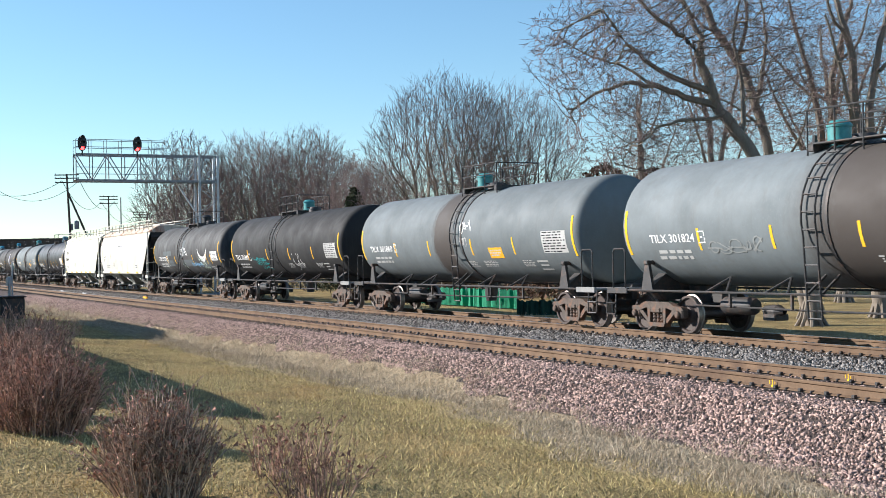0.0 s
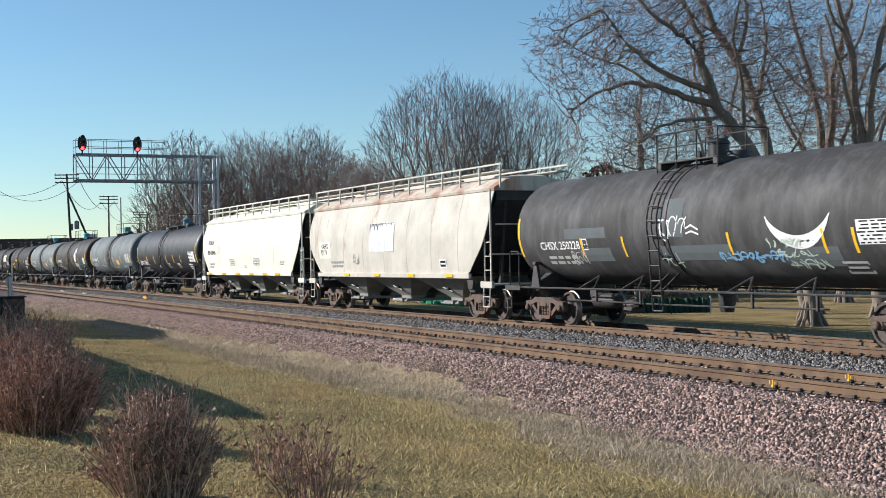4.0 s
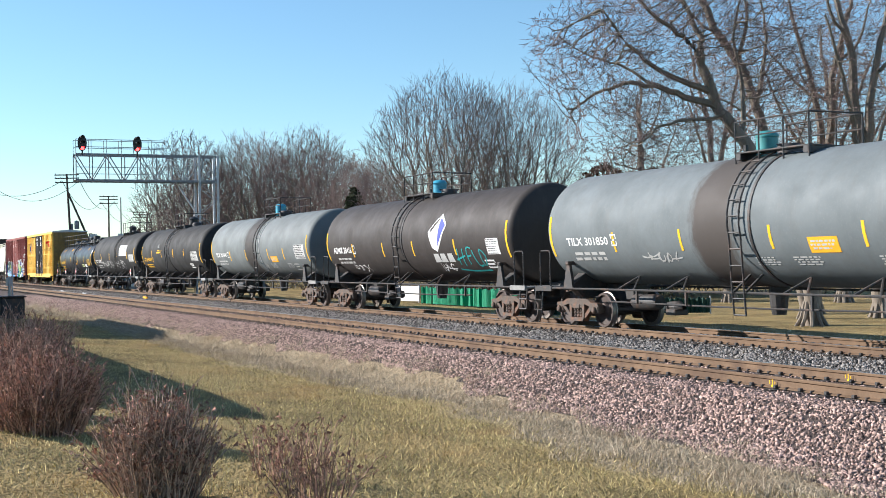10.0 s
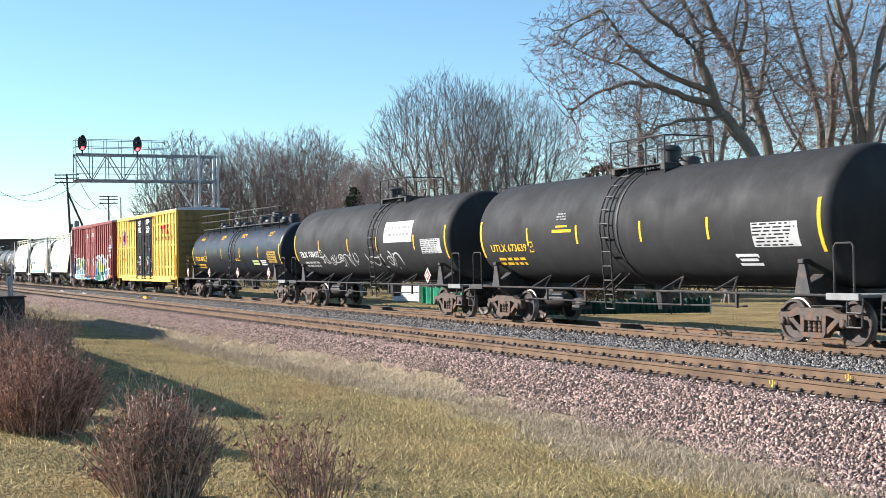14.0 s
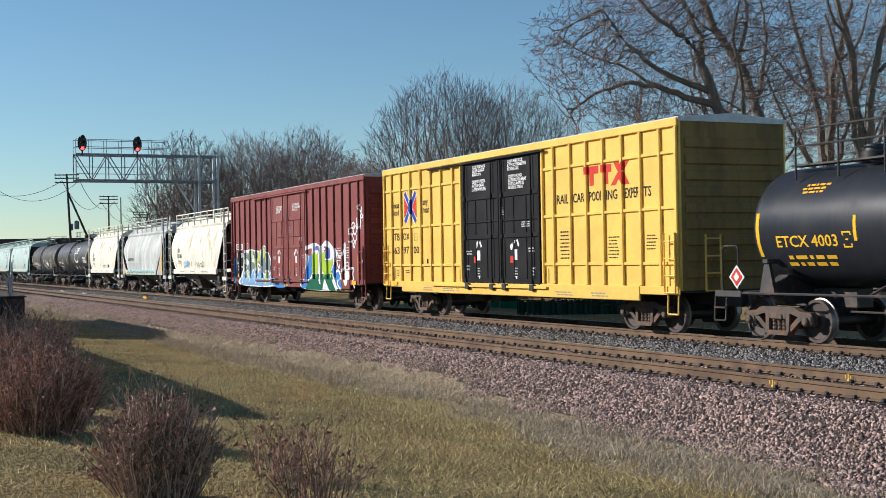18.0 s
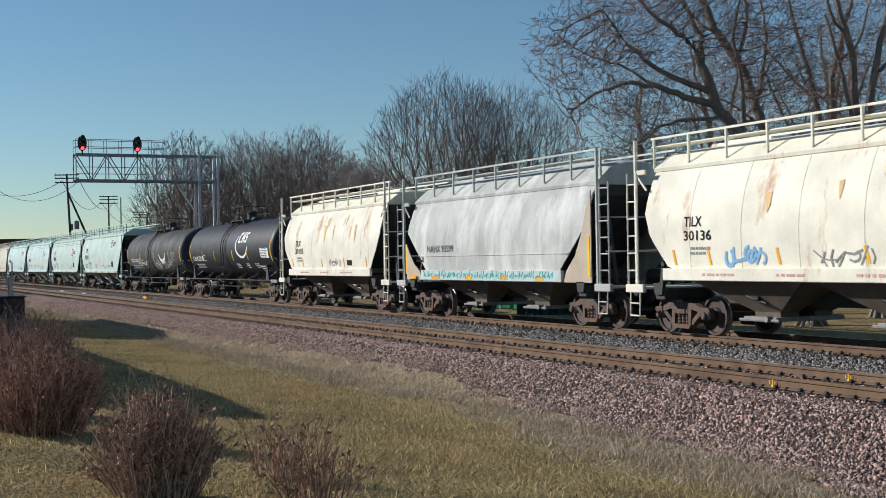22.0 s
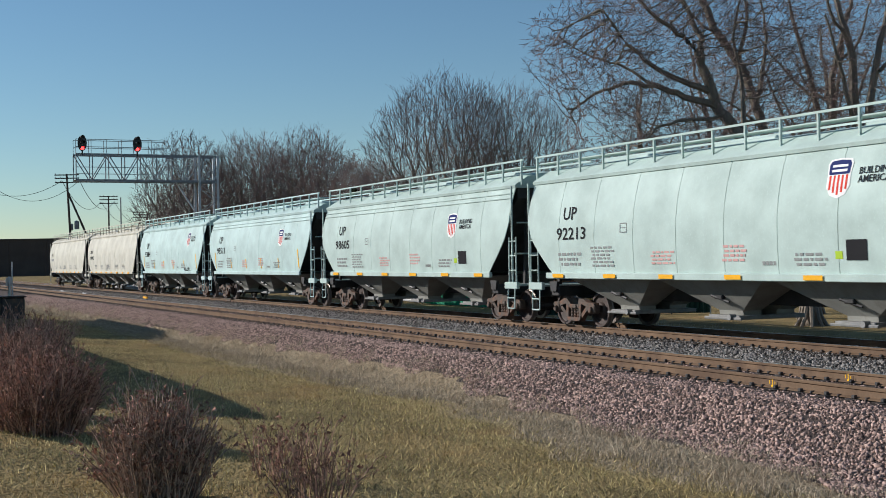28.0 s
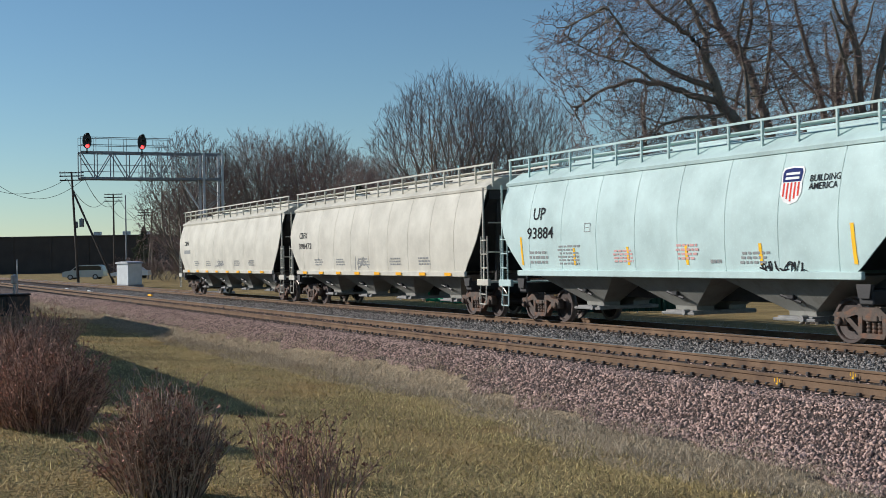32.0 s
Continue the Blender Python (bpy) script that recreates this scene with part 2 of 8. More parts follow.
class Skin:
    """The camera-side skin of a car: a place on it from (x along, z up), some way out from the metal."""

    def __init__(self, fn, cuts=(), levels=()):
        self.fn, self.cuts, self.levels = fn, cuts, levels

    def at(self, x, z, out=0.006):
        return self.fn(x, z, out)


def ribbed(w, posts, zs, half):
    """The skin of a boxcar's side, over posts and sill."""
    def fn(x, z, out):
        y = w + out
        if z < zs or any(abs(x - p) < 0.0575 for p in posts):
            y = w + (0.07 if abs(x) < half - 1.6 or z >= zs else 0.05) + out
        return (x, -y, z)
    return Skin(fn, [p + k for p in posts for k in (-0.06, -0.055, 0.055, 0.06)], [zs - 0.002, zs + 0.002])


def drape(bm, skin, out, pitch=0.12):
    """Cut flat shapes to the bends of the metal and lay them on it."""
    if not bm.verts:
        return
    zs = [v.co.z for v in bm.verts]
    xs = [v.co.x for v in bm.verts]
    planes = [(0, 0, z) for z in skin.levels if min(zs) < z < max(zs)] + [(x, 0, 0) for x in skin.cuts if min(xs) < x < max(xs)]
    if not skin.cuts:
        planes += [(0, 0, k * pitch) for k in range(math.floor(min(zs) / pitch) + 1, math.ceil(max(zs) / pitch))]
    for c in planes:
        bmesh.ops.bisect_plane(bm, geom=bm.verts[:] + bm.edges[:] + bm.faces[:], plane_co=c, plane_no=(1, 0, 0) if c[0] else (0, 0, 1))
    bmesh.ops.triangulate(bm, faces=bm.faces[:])
    for v in bm.verts:
        v.co = skin.at(v.co.x, v.co.z, out)


def rounded_outline(pts, n=4):
    """A closed smooth curve through the points."""
    k = len(pts)
    out = []
    for i in range(k):
        p0, p1, p2, p3 = (pts[(i + j - 1) % k] for j in range(4))
        for s in range(n):
            t = s / n
            out.append(tuple(0.5 * (2 * b + (c - a) * t + (2 * a - 5 * b + 4 * c - d) * t * t + (3 * b - a - 3 * c + d) * t ** 3) for a, b, c, d in zip(p0, p1, p2, p3)))
    return out


def stroke(parent, skin, pts, wide, mat, out=0.008, name="graffiti"):
    """One sprayed line of even width through the points."""
    n = len(pts)
    fine = []
    for i in range(n - 1):
        p0, p1, p2, p3 = pts[max(i - 1, 0)], pts[i], pts[i + 1], pts[min(i + 2, n - 1)]
        for s in range(4):
            t = s / 4
            fine.append(tuple(0.5 * (2 * b + (c - a) * t + (2 * a - 5 * b + 4 * c - d) * t * t + (3 * b - a - 3 * c + d) * t ** 3) for a, b, c, d in zip(p0, p1, p2, p3)))
    fine.append(pts[-1])
    bm = bmesh.new()
    rows = []
    for i, (x, z) in enumerate(fine):
        a, b = fine[max(i - 1, 0)], fine[min(i + 1, len(fine) - 1)]
        d = math.hypot(b[0] - a[0], b[1] - a[1]) or 1
        nx, nz = -(b[1] - a[1]) / d * wide / 2, (b[0] - a[0]) / d * wide / 2
        rows.append((bm.verts.new((x + nx, 0, z + nz)), bm.verts.new((x - nx, 0, z - nz))))
    for (a, b), (c, d) in zip(rows[:-1], rows[1:]):
        bm.faces.new((a, c, d, b))
    drape(bm, skin, out)
    me = bpy.data.meshes.new(name)
    bm.to_mesh(me)
    bm.free()
    me.materials.append(mat)
    return part(name, me, mat, parent)


def tank_skin(r, cz, near=None):
    def fn(x, z, out):
        a = max(-1.45, min(1.45, (z - cz) / r))
        a = math.asin(max(-0.99, min(0.99, a)))
        return (x, -(r + out) * math.cos(a), cz + (r + out) * math.sin(a))
    return Skin(fn)


def write(parent, skin, s, x0, x1, z0, z1, mat, name="lettering"):
    vs, fs = TEXTS[s]
    m = M()
    m.add([skin.at(x0 + u * (x1 - x0), z0 + w * (z1 - z0)) for u, w in vs], fs)
    return part(name, m, mat, parent)


def patch(parent, skin, x0, x1, z0, z1, mat, name="panel", out=0.005, lean=0.0):
    m = M()
    n = max(2, int((z1 - z0) / 0.12) + 1)
    rows = [[skin.at(x + lean * (z - z0), z, out) for x in (x0, x1)] for z in [z0 + (z1 - z0) * i / (n - 1) for i in range(n)]]
    m.loft(rows, close=False)
    return part(name, m, mat, parent)


def lines(parent, skin, x0, x1, z0, z1, rows, mat, name="small_print", seed=1, fill=0.55):
    """Print too small to read, as bars."""
    if name == "data_panel":
        patch(parent, skin, x0, x1, z0, z1, mat, "data_panel", 0.004)
        mat, fill, name = INK, 0.42, "panel_print"
    rng = random.Random(seed)
    m = M()
    h = (z1 - z0) / rows
    for i in range(rows):
        z = z1 - (i + 0.5) * h
        x = x0 + (x1 - x0) * rng.uniform(0, 0.12)
        end = x1 - (x1 - x0) * rng.uniform(0, 0.25)
        while x < end:
            w = min(rng.uniform(0.06, 0.22) * max(0.5, (x1 - x0)), end - x)
            if w > 0.02:
                m.loft([[skin.at(x, z - h * fill / 2), skin.at(x + w, z - h * fill / 2)], [skin.at(x, z + h * fill / 2), skin.at(x + w, z + h * fill / 2)]], close=False)
            x += w + 0.05 * max(0.5, (x1 - x0))
    ob = part(name, m, mat, parent)
    ob["kind"] = "stuff"
    return ob


def outline(parent, skin, x0, x1, z0, z1, mat, w=0.03, name="inspection_mark"):
    """A small box drawn in lines."""
    m = M()
    for a, c, e, f in ((x0, x1, z0, z0 + w), (x0, x1, z1 - w, z1), (x0, x0 + w, z0, z1), (x1 - w, x1, z0, z1), (x0 + 0.08, x1 - 0.08, (z0 + z1) / 2 - w / 2, (z0 + z1) / 2 + w / 2)):
        m.loft([[skin.at(a, e), skin.at(c, e)], [skin.at(a, f), skin.at(c, f)]], close=False)
    return part(name, m, mat, parent)


def scrawl(parent, skin, x0, x1, z0, z1, mat, seed=1, loops=6, wide=0.05, name="graffiti"):
    """A sprayed tag: crossing strokes, hooks and loops that spell nothing."""
    rng = random.Random(seed)
    m = M()
    h, w = z1 - z0, (x1 - x0) / loops
    strokes = []
    for k in range(loops):
        cx = x0 + w * (k + 0.5)
        for _ in range(rng.randint(2, 3)):
            kind = rng.random()
            if kind < 0.45:
                a, b_ = rng.uniform(-0.6, 0.6), rng.uniform(-0.6, 0.6)
                strokes.append([(cx + a * w, z0 + h * rng.uniform(-0.1, 0.3)), (cx + (a + b_) / 2 * w + rng.uniform(-0.2, 0.2) * w, z0 + h * 0.5), (cx + b_ * w, z0 + h * rng.uniform(0.75, 1.1))])
            elif kind < 0.8:
                s, e = rng.uniform(0, 6.28), rng.uniform(2.5, 5.5)
                rw, rh = w * rng.uniform(0.25, 0.6), h * rng.uniform(0.2, 0.5)
                zc = z0 + h * rng.uniform(0.3, 0.7)
                strokes.append([(cx + rw * math.cos(s + e * i / 8), zc + rh * math.sin(s + e * i / 8)) for i in range(9)])
            else:
                zc = z0 + h * rng.uniform(0.2, 0.8)
                strokes.append([(cx - w * 0.6, zc), (cx, zc + h * rng.uniform(-0.15, 0.15)), (cx + w * 0.7, zc + h * rng.uniform(-0.1, 0.2))])
    if skin.cuts:
        for pts in strokes:
            stroke(parent, skin, pts, wide * rng.uniform(0.7, 1.2), mat, 0.008, name)["kind"] = "stuff"
        return None
    for pts in strokes:
        wd = wide * rng.uniform(0.7, 1.2)
        for (xa, za), (xb, zb) in zip(pts[:-1], pts[1:]):
            d = math.hypot(xb - xa, zb - za) or 1
            nx, nz = -(zb - za) / d * wd / 2, (xb - xa) / d * wd / 2
            ex, ez = (xb - xa) / d * wd * 0.3, (zb - za) / d * wd * 0.3
            m.add([skin.at(xa + nx - ex, za + nz - ez, 0.008), skin.at(xb + nx + ex, zb + nz + ez, 0.008), skin.at(xb - nx + ex, zb - nz + ez, 0.008), skin.at(xa - nx - ex, za - nz - ez, 0.008)], [(0, 1, 2, 3)])
    ob = part(name, m, mat, parent)
    ob["kind"] = "stuff"
    return ob


def blob(parent, skin, pts, mat, out=0.006, name="graffiti"):
    """A filled patch of paint from its outline, cut into strips so that it follows the metal."""
    bm = bmesh.new()
    bm.faces.new([bm.verts.new((x, 0, z)) for x, z in pts])
    drape(bm, skin, out)
    me = bpy.data.meshes.new(name)
    bm.to_mesh(me)
    bm.free()
    me.materials.append(mat)
    return part(name, me, mat, parent)


# ---- running gear ----
SPEED_T = (0, 3.5, 8, 12, 17, 21, 25.5, 32.0)
SPEED_V = (11.763, 11.862, 11.977, 12.117, 12.136, 12.2, 12.339, 12.458)
STEP = 1 / 30
_v = np.interp(np.arange(0, 32.0 + STEP, STEP), SPEED_T, SPEED_V)
TRAVEL = np.concatenate([[0], np.cumsum((_v[1:] + _v[:-1]) / 2 * STEP)])


def travel(t):
    return float(np.interp(t, np.arange(len(TRAVEL)) * STEP, TRAVEL))


WR = 0.457


def wheelset_mesh():
    m = M()
    for s in (-1, 1):
        y = 0.75 * s
        prof = [(y - s * 0.075, 0.11), (y - s * 0.07, 0.19), (y - s * 0.03, 0.22), (y - s * 0.03, 0.37), (y - s * 0.075, 0.39), (y - s * 0.075, 0.485), (y - s * 0.045, 0.485),
                (y - s * 0.035, WR), (y + s * 0.07, WR - 0.006), (y + s * 0.07, 0.395), (y + s * 0.02, 0.375), (y + s * 0.01, 0.22), (y + s * 0.08, 0.18), (y + s * 0.085, 0.10)]
        m.lathe(prof, "y", n=28)
    m.tube((0, -1.02, 0), (0, 1.02, 0), 0.085, n=12)
    me = m.mesh("wheelset", WHEEL_IRON, 40)
    me.materials.append(TREAD)
    for p in me.polygons:
        c = p.center
        if math.hypot(c.x, c.z) > 0.43 and abs(c.y) < 0.83:
            p.material_index = 1
    return me


def sideframe():
    m = M()
    y0, y1 = -1.10, -0.94
    top = [(-1.08, 0.56), (-1.02, 0.64), (-0.7, 0.66), (-0.5, 0.75), (0.5, 0.75), (0.7, 0.66), (1.02, 0.64), (1.08, 0.56), (0.7, 0.53), (0.45, 0.60), (-0.45, 0.60), (-0.7, 0.53)]
    m.prism(top, "y", y0, y1)
    for s in (-1, 1):
        m.prism([(s * 0.66, 0.58), (s * 0.80, 0.55), (s * 0.36, 0.20), (s * 0.24, 0.24)], "y", y0 + 0.02, y1 - 0.01)
        m.prism([(s * 0.26, 0.62), (s * 0.38, 0.62), (s * 0.36, 0.22), (s * 0.27, 0.22)], "y", y0, y1)
        m.cbox(s * 0.89 - 0.17, s * 0.89 + 0.17, y0, y1 + 0.03, 0.36, 0.62, 0.04)
        m.lathe([(-1.17, 0.0), (-1.17, 0.06), (-1.15, 0.085), (-1.05, 0.10)], "y", (s * 0.89, 0, 0.46), n=12)
    m.prism([(-0.38, 0.25), (0.38, 0.25), (0.32, 0.15), (-0.32, 0.15)], "y", y0 - 0.02, y1 + 0.02)
    return m


def springs():
    m = M()
    for x in (-0.15, 0.0, 0.15):
        m.lathe([(0.25 + 0.04 * k, 0.062 if k % 2 else 0.048) for k in range(7)], "z", (x, -1.02, 0), n=10)
    m.box(-0.25, 0.25, -1.1, -0.94, 0.50, 0.60)
    return m


def bolster():
    m = M()
    m.cbox(-0.2, 0.2, -0.95, 0.95, 0.46, 0.68, 0.03)
    m.cbox(-0.17, 0.17, -1.13, -0.93, 0.48, 0.60, 0.02)
    m.lathe([(0.66, 0.25), (0.76, 0.22), (0.76, 0.0)], "z", n=16)
    for s in (-1, 1):
        m.cbox(s * 0.36 - 0.05, s * 0.36 + 0.05, -0.85, 0.85, 0.28, 0.40, 0.02)
    return m


WHEELS = {}


def truck(car, x, mat=None):
    mat = mat or TRUCK_RUST
    k = mat.name
    t = part("truck", shared("truck:" + k, bolster, mat), mat, car, "cast bolster truck", at=pose(x, 0, 0))
    for rz in (0, 180):
        part("sideframe", shared("sideframe:" + k, sideframe, mat, 35), mat, t, at=pose(0, 0, 0, 0, 0, rz))
        part("spring_nest", shared("spring_nest:" + k, springs, mat), mat, t, at=pose(0, 0, 0, 0, 0, rz))
    for s in (-0.89, 0.89):
        if s not in WHEELS:
            if not WHEELS:
                CACHE["wheels"] = wheelset_mesh()
            w = part("wheelset", CACHE["wheels"], None, t, "steel wheels with bright treads", at=pose(s, 0, WR))
            WHEELS[s] = w
        else:
            w = WHEELS[s].copy()
            scene.collection.objects.link(w)
            w.parent = t
        ROLLING.append((w, s))


ROLLING = []


def coupler():
    m = M()
    m.cbox(-0.75, -0.12, -0.09, 0.09, 0.76, 0.94, 0.02)
    m.prism([(-0.16, -0.16), (0.03, -0.2), (0.1, -0.08), (0.02, 0.0), (0.12, 0.12), (0.02, 0.2), (-0.16, 0.14)], "z", 0.72, 0.99)
    m.path([(-0.1, -0.2, 0.75), (0.0, -0.22, 0.45), (0.1, -0.2, 0.4)], 0.025, 6)
    return m


def couplers(car, L):
    for rz, x in ((0, L / 2), (180, -L / 2)):
        part("coupler", shared("coupler", coupler, TRUCK_RUST), TRUCK_RUST, car, at=pose(x, 0, 0, 0, 0, rz))


def ladder_mesh(x, pts, w=0.4, pitch=0.38, r=0.022):
    """A ladder whose stringers follow the points (y, z) from foot to top."""
    m = M()
    for s in (-w / 2, w / 2):
        m.path([(x + s, y, z) for y, z in pts], r * 1.2, 6)
    d = 0.0
    for (ya, za), (yb, zb) in zip(pts[:-1], pts[1:]):
        n = math.hypot(yb - ya, zb - za)
        while d < n:
            f = d / n
            m.tube((x - w / 2, ya + (yb - ya) * f, za + (zb - za) * f), (x + w / 2, ya + (yb - ya) * f, za + (zb - za) * f), r, n=5)
            d += pitch
        d -= n
    return m


# ---- tank cars ----


def tank_car(label, L, shell, dome, mark, marks, stripes, r=1.49, cz=2.615, name="tank_car", ink=WHITE, plaque=None, lad=0.2, gear=STEEL_DARK, tankL=None, ends=True, domes=None, band=None, truck_mat=None, tall=2.55, dome_label="", dome_x=-0.05, belt=None):
    car = thing(name, label, "tank car", "cars of the freight train")
    skin = tank_skin(r, cz)
    tl = (tankL or L - 1.35) / 2
    hd = 0.40 * r
    kn = 0.2 * r
    head = []
    for i in range(7):
        t = radians(70) * i / 6
        head.append((tl - hd + kn * math.sin(t), r - kn + kn * math.cos(t)))
    x1, r1 = head[-1]
    for i in range(1, 8):
        q = r1 * (1 - i / 7)
        head.append((x1 + (tl - x1) * (1 - (q / r1) ** 2), q))
    m = M()
    prof = [(-x, q) for x, q in head[::-1]]
    prof += head
    m.lathe(prof, "x", (0, 0, cz), n=56)
    part("tank_shell", m, shell, car, smooth=25)
    # stub sills, draft gear and end platforms
    for s in (-1, 1):
        m = M().cbox(min(s * (L / 2 - 0.35), s * (L / 2 - 3.4)), max(s * (L / 2 - 0.35), s * (L / 2 - 3.4)), -0.22, 0.22, 0.72, 1.14, 0.02)
        part("stub_sill", m, gear, car)
        xe = s * (L / 2 - 0.75)
        m = M()
        m.cbox(xe - 0.42, xe + 0.42, -1.42, 1.42, 0.99, 1.05, 0.012)
        for y in (-1.4, 1.4):
            m.cbox(xe - 0.45, xe + 0.45, y - 0.04, y + 0.04, 0.94, 1.08, 0.01)
        part("end_platform", m, DULLGATE if s > 0 else gear, car)
        for y in (-1.36, 1.36):
            m = M().path([(xe - s * 0.28, y, 1.02), (xe - s * 0.28, y, 1.98), (xe - s * 0.22, y, 2.06), (xe + s * 0.2, y, 2.06), (xe + s * 0.26, y, 1.98), (xe + s * 0.26, y, 1.02)], 0.021, 6)
            part("grab_hoop", m, gear, car)
        m = M()
        m.path([(xe + s * 0.1, -1.38, 1.0), (xe + s * 0.1, -1.42, 0.42), (xe + s * 0.5, -1.42, 0.42), (xe + s * 0.5, -1.38, 1.0)], 0.022, 5)
        m.tube((xe + s * 0.1, -1.42, 0.7), (xe + s * 0.5, -1.42, 0.7), 0.02, n=5)
        part("sill_step", m, gear, car)
        # saddle over the truck
        xt = s * (L / 2 - 1.96)
        m = M()
        m.prism([(-1.30, 1.12), (-0.9, cz - r * 0.78), (0.9, cz - r * 0.78), (1.30, 1.12), (1.0, 0.8), (-1.0, 0.8)], "x", xt - 0.16, xt + 0.16)
        m.prism([(xt - 0.25, 0.98), (xt + 0.25, 0.98), (xt + 0.06, 1.72), (xt - 0.06, 1.72)], "y", -1.36, -1.28)
        m.cbox(xt - 0.09, xt + 0.09, -1.40, -1.0, 1.66, 1.76, 0.02)
        part("saddle", m, gear, car)
        truck(car, xt, truck_mat)
    couplers(car, L)
    # running rail along the foot of the tank, struts and brake gear
    for y in (-1.4, 1.4):
        m = M().tube((-L / 2 + 0.9, y, 1.03), (L / 2 - 0.9, y, 1.03), 0.028, n=6)
        part("running_rail", m, gear if y > 0 else STEEL_DARK, car)
    for i, x in enumerate((-4.1, -2.1, 2.1, 4.1)):
        part("strut", M().tube((x - 0.3, -1.39, 1.04), (x + 0.06, -0.98, 1.36), 0.03, n=6).tube((x + 0.06, -0.98, 1.36), (x + 0.4, -1.39, 1.04), 0.03, n=6), gear, car)
        part("drop_post", M().cbox(x + 0.5, x + 0.56, -1.42, -1.36, 0.70, 1.04, 0.008), gear, car)
    part("brake_pipe", M().path([(-5, -1.3, 0.72), (-1.2, -1.3, 0.70), (1.2, -1.25, 0.70), (4.8, -1.25, 0.74)], 0.022, 6), gear, car)
    m = M().lathe([(-0.55, 0.0), (-0.53, 0.16), (-0.45, 0.2), (0.45, 0.2), (0.53, 0.16), (0.55, 0.0)], "x", (-3.9, -0.85, 0.72), n=14)
    part("air_reservoir", m, gear, car, smooth=40)
    part("brake_cylinder", M().lathe([(-0.3, 0.12), (0.1, 0.15), (0.3, 0.06)], "x", (-2.9, -0.7, 0.62), n=12).cbox(-3.1, -2.7, -0.9, -0.5, 0.42, 0.56, 0.02), gear, car)
    part("outlet_valve", M().lathe([(0.5, 0.0), (0.5, 0.16), (0.7, 0.2), (1.2, 0.24)], "z", (0, 0, 0), n=12), gear, car)
    # ladder over the side
    pts = [(-1.42, 0.55), (-1.46, 1.05)] + [(-(r + 0.09) * math.cos(a), cz + (r + 0.09) * math.sin(a)) for a in np.linspace(-0.25, 1.25, 9)]
    part("ladder", ladder_mesh(lad, pts, 0.4, 0.36, 0.019), gear, car)
    # belt round the tank beside the ladder
    part("tank_belt", M().lathe([(lad + 0.40, r), (lad + 0.405, r + 0.022), (lad + 0.475, r + 0.022), (lad + 0.48, r)], "x", (0, 0, cz), n=56), belt or gear, car, smooth=30)
    for k in (-0.2, 0.2):
        part("ladder_foot", M().bar((lad + k, -1.42, 1.05), (lad + k, -0.95, 1.42), 0.05, 0.04), gear, car)
    # top platform with rails round the valves
    top = cz + r
    if domes is None:
        xd = dome_x
        xa, xb = lad - 0.9, lad + 1.5
        m = M()
        m.cbox(xa, xb, -0.75, -0.36, top + 0.02, top + 0.06, 0.01)
        m.cbox(xa, xb, 0.36, 0.75, top + 0.02, top + 0.06, 0.01)
        for x in (xa + 0.1, xb - 0.1):
            m.cbox(x - 0.08, x + 0.08, -0.75, 0.75, top - 0.12, top + 0.05, 0.01)
        part("walkway", m, gear, car)
        for y in (-0.74, 0.74):
            for x in (xa, xa + 0.8, xa + 1.6, xb):
                part("rail_post", M().tube((x, y, top - 0.2), (x, y, top + 0.74), 0.02, n=6), gear, car)
            part("hand_rail", M().tube((xa, y, top + 0.74), (xb, y, top + 0.74), 0.02, n=6).tube((xa, y, top + 0.4), (xb, y, top + 0.4), 0.016, n=6), gear, car)
        part("end_rail", M().tube((xb, -0.74, top + 0.74), (xb, 0.74, top + 0.74), 0.02, n=6), gear, car)
        m = M().lathe([(top - 0.1, 0.31), (top + 0.1, 0.31), (top + 0.12, 0.25), (top + 0.4, 0.25), (top + 0.41, 0.27), (top + 0.45, 0.27), (top + 0.54, 0.19), (top + 0.57, 0.0)], "z", (xd, 0, 0), n=20)
        part("valve_bonnet", m, dome, car, dome_label, smooth=40)
        part("manway_lid", M().lathe([(top - 0.05, 0.27), (top + 0.14, 0.27), (top + 0.2, 0.22), (top + 0.22, 0)], "z", (xd + 0.75, 0, 0), n=16).tube((xd + 0.75, -0.36, top + 0.17), (xd + 0.75, 0.36, top + 0.17), 0.025), gear, car, smooth=40)
        part("safety_valve", M().tube((xd - 0.75, 0, top - 0.05), (xd - 0.75, 0, top + 0.3), 0.07, 0.05, n=8), gear, car)
    else:
        m = M()
        m.cbox(-7.3, 6.9, -0.75, -0.42, top + 0.0, top + 0.05, 0.01)
        part("walkway", m, gear, car)
        for x in np.linspace(-6.9, 6.9, 12):
            part("rail_post", M().tube((x, -0.95, top - 0.3), (x, -0.95, top + 0.75), 0.022, n=6), gear, car)
        for h in (0.4, 0.75):
            part("hand_rail", M().tube((-6.9, -0.95, top + h), (6.9, -0.95, top + h), 0.022, n=6), gear, car)
        for x, rr, hh in domes:
            part("valve_bonnet", M().lathe([(top - 0.1, rr), (top + hh * 0.6, rr), (top + hh * 0.65, rr * 0.8), (top + hh, rr * 0.75), (top + hh + 0.05, 0)], "z", (x, 0, 0), n=16), dome, car, smooth=40)
    # reflectors and marks
    for x in stripes:
        patch(car, skin, x - 0.04, x + 0.04, tall - 0.5, tall, YELLOW, "reflector", lean=0.0)
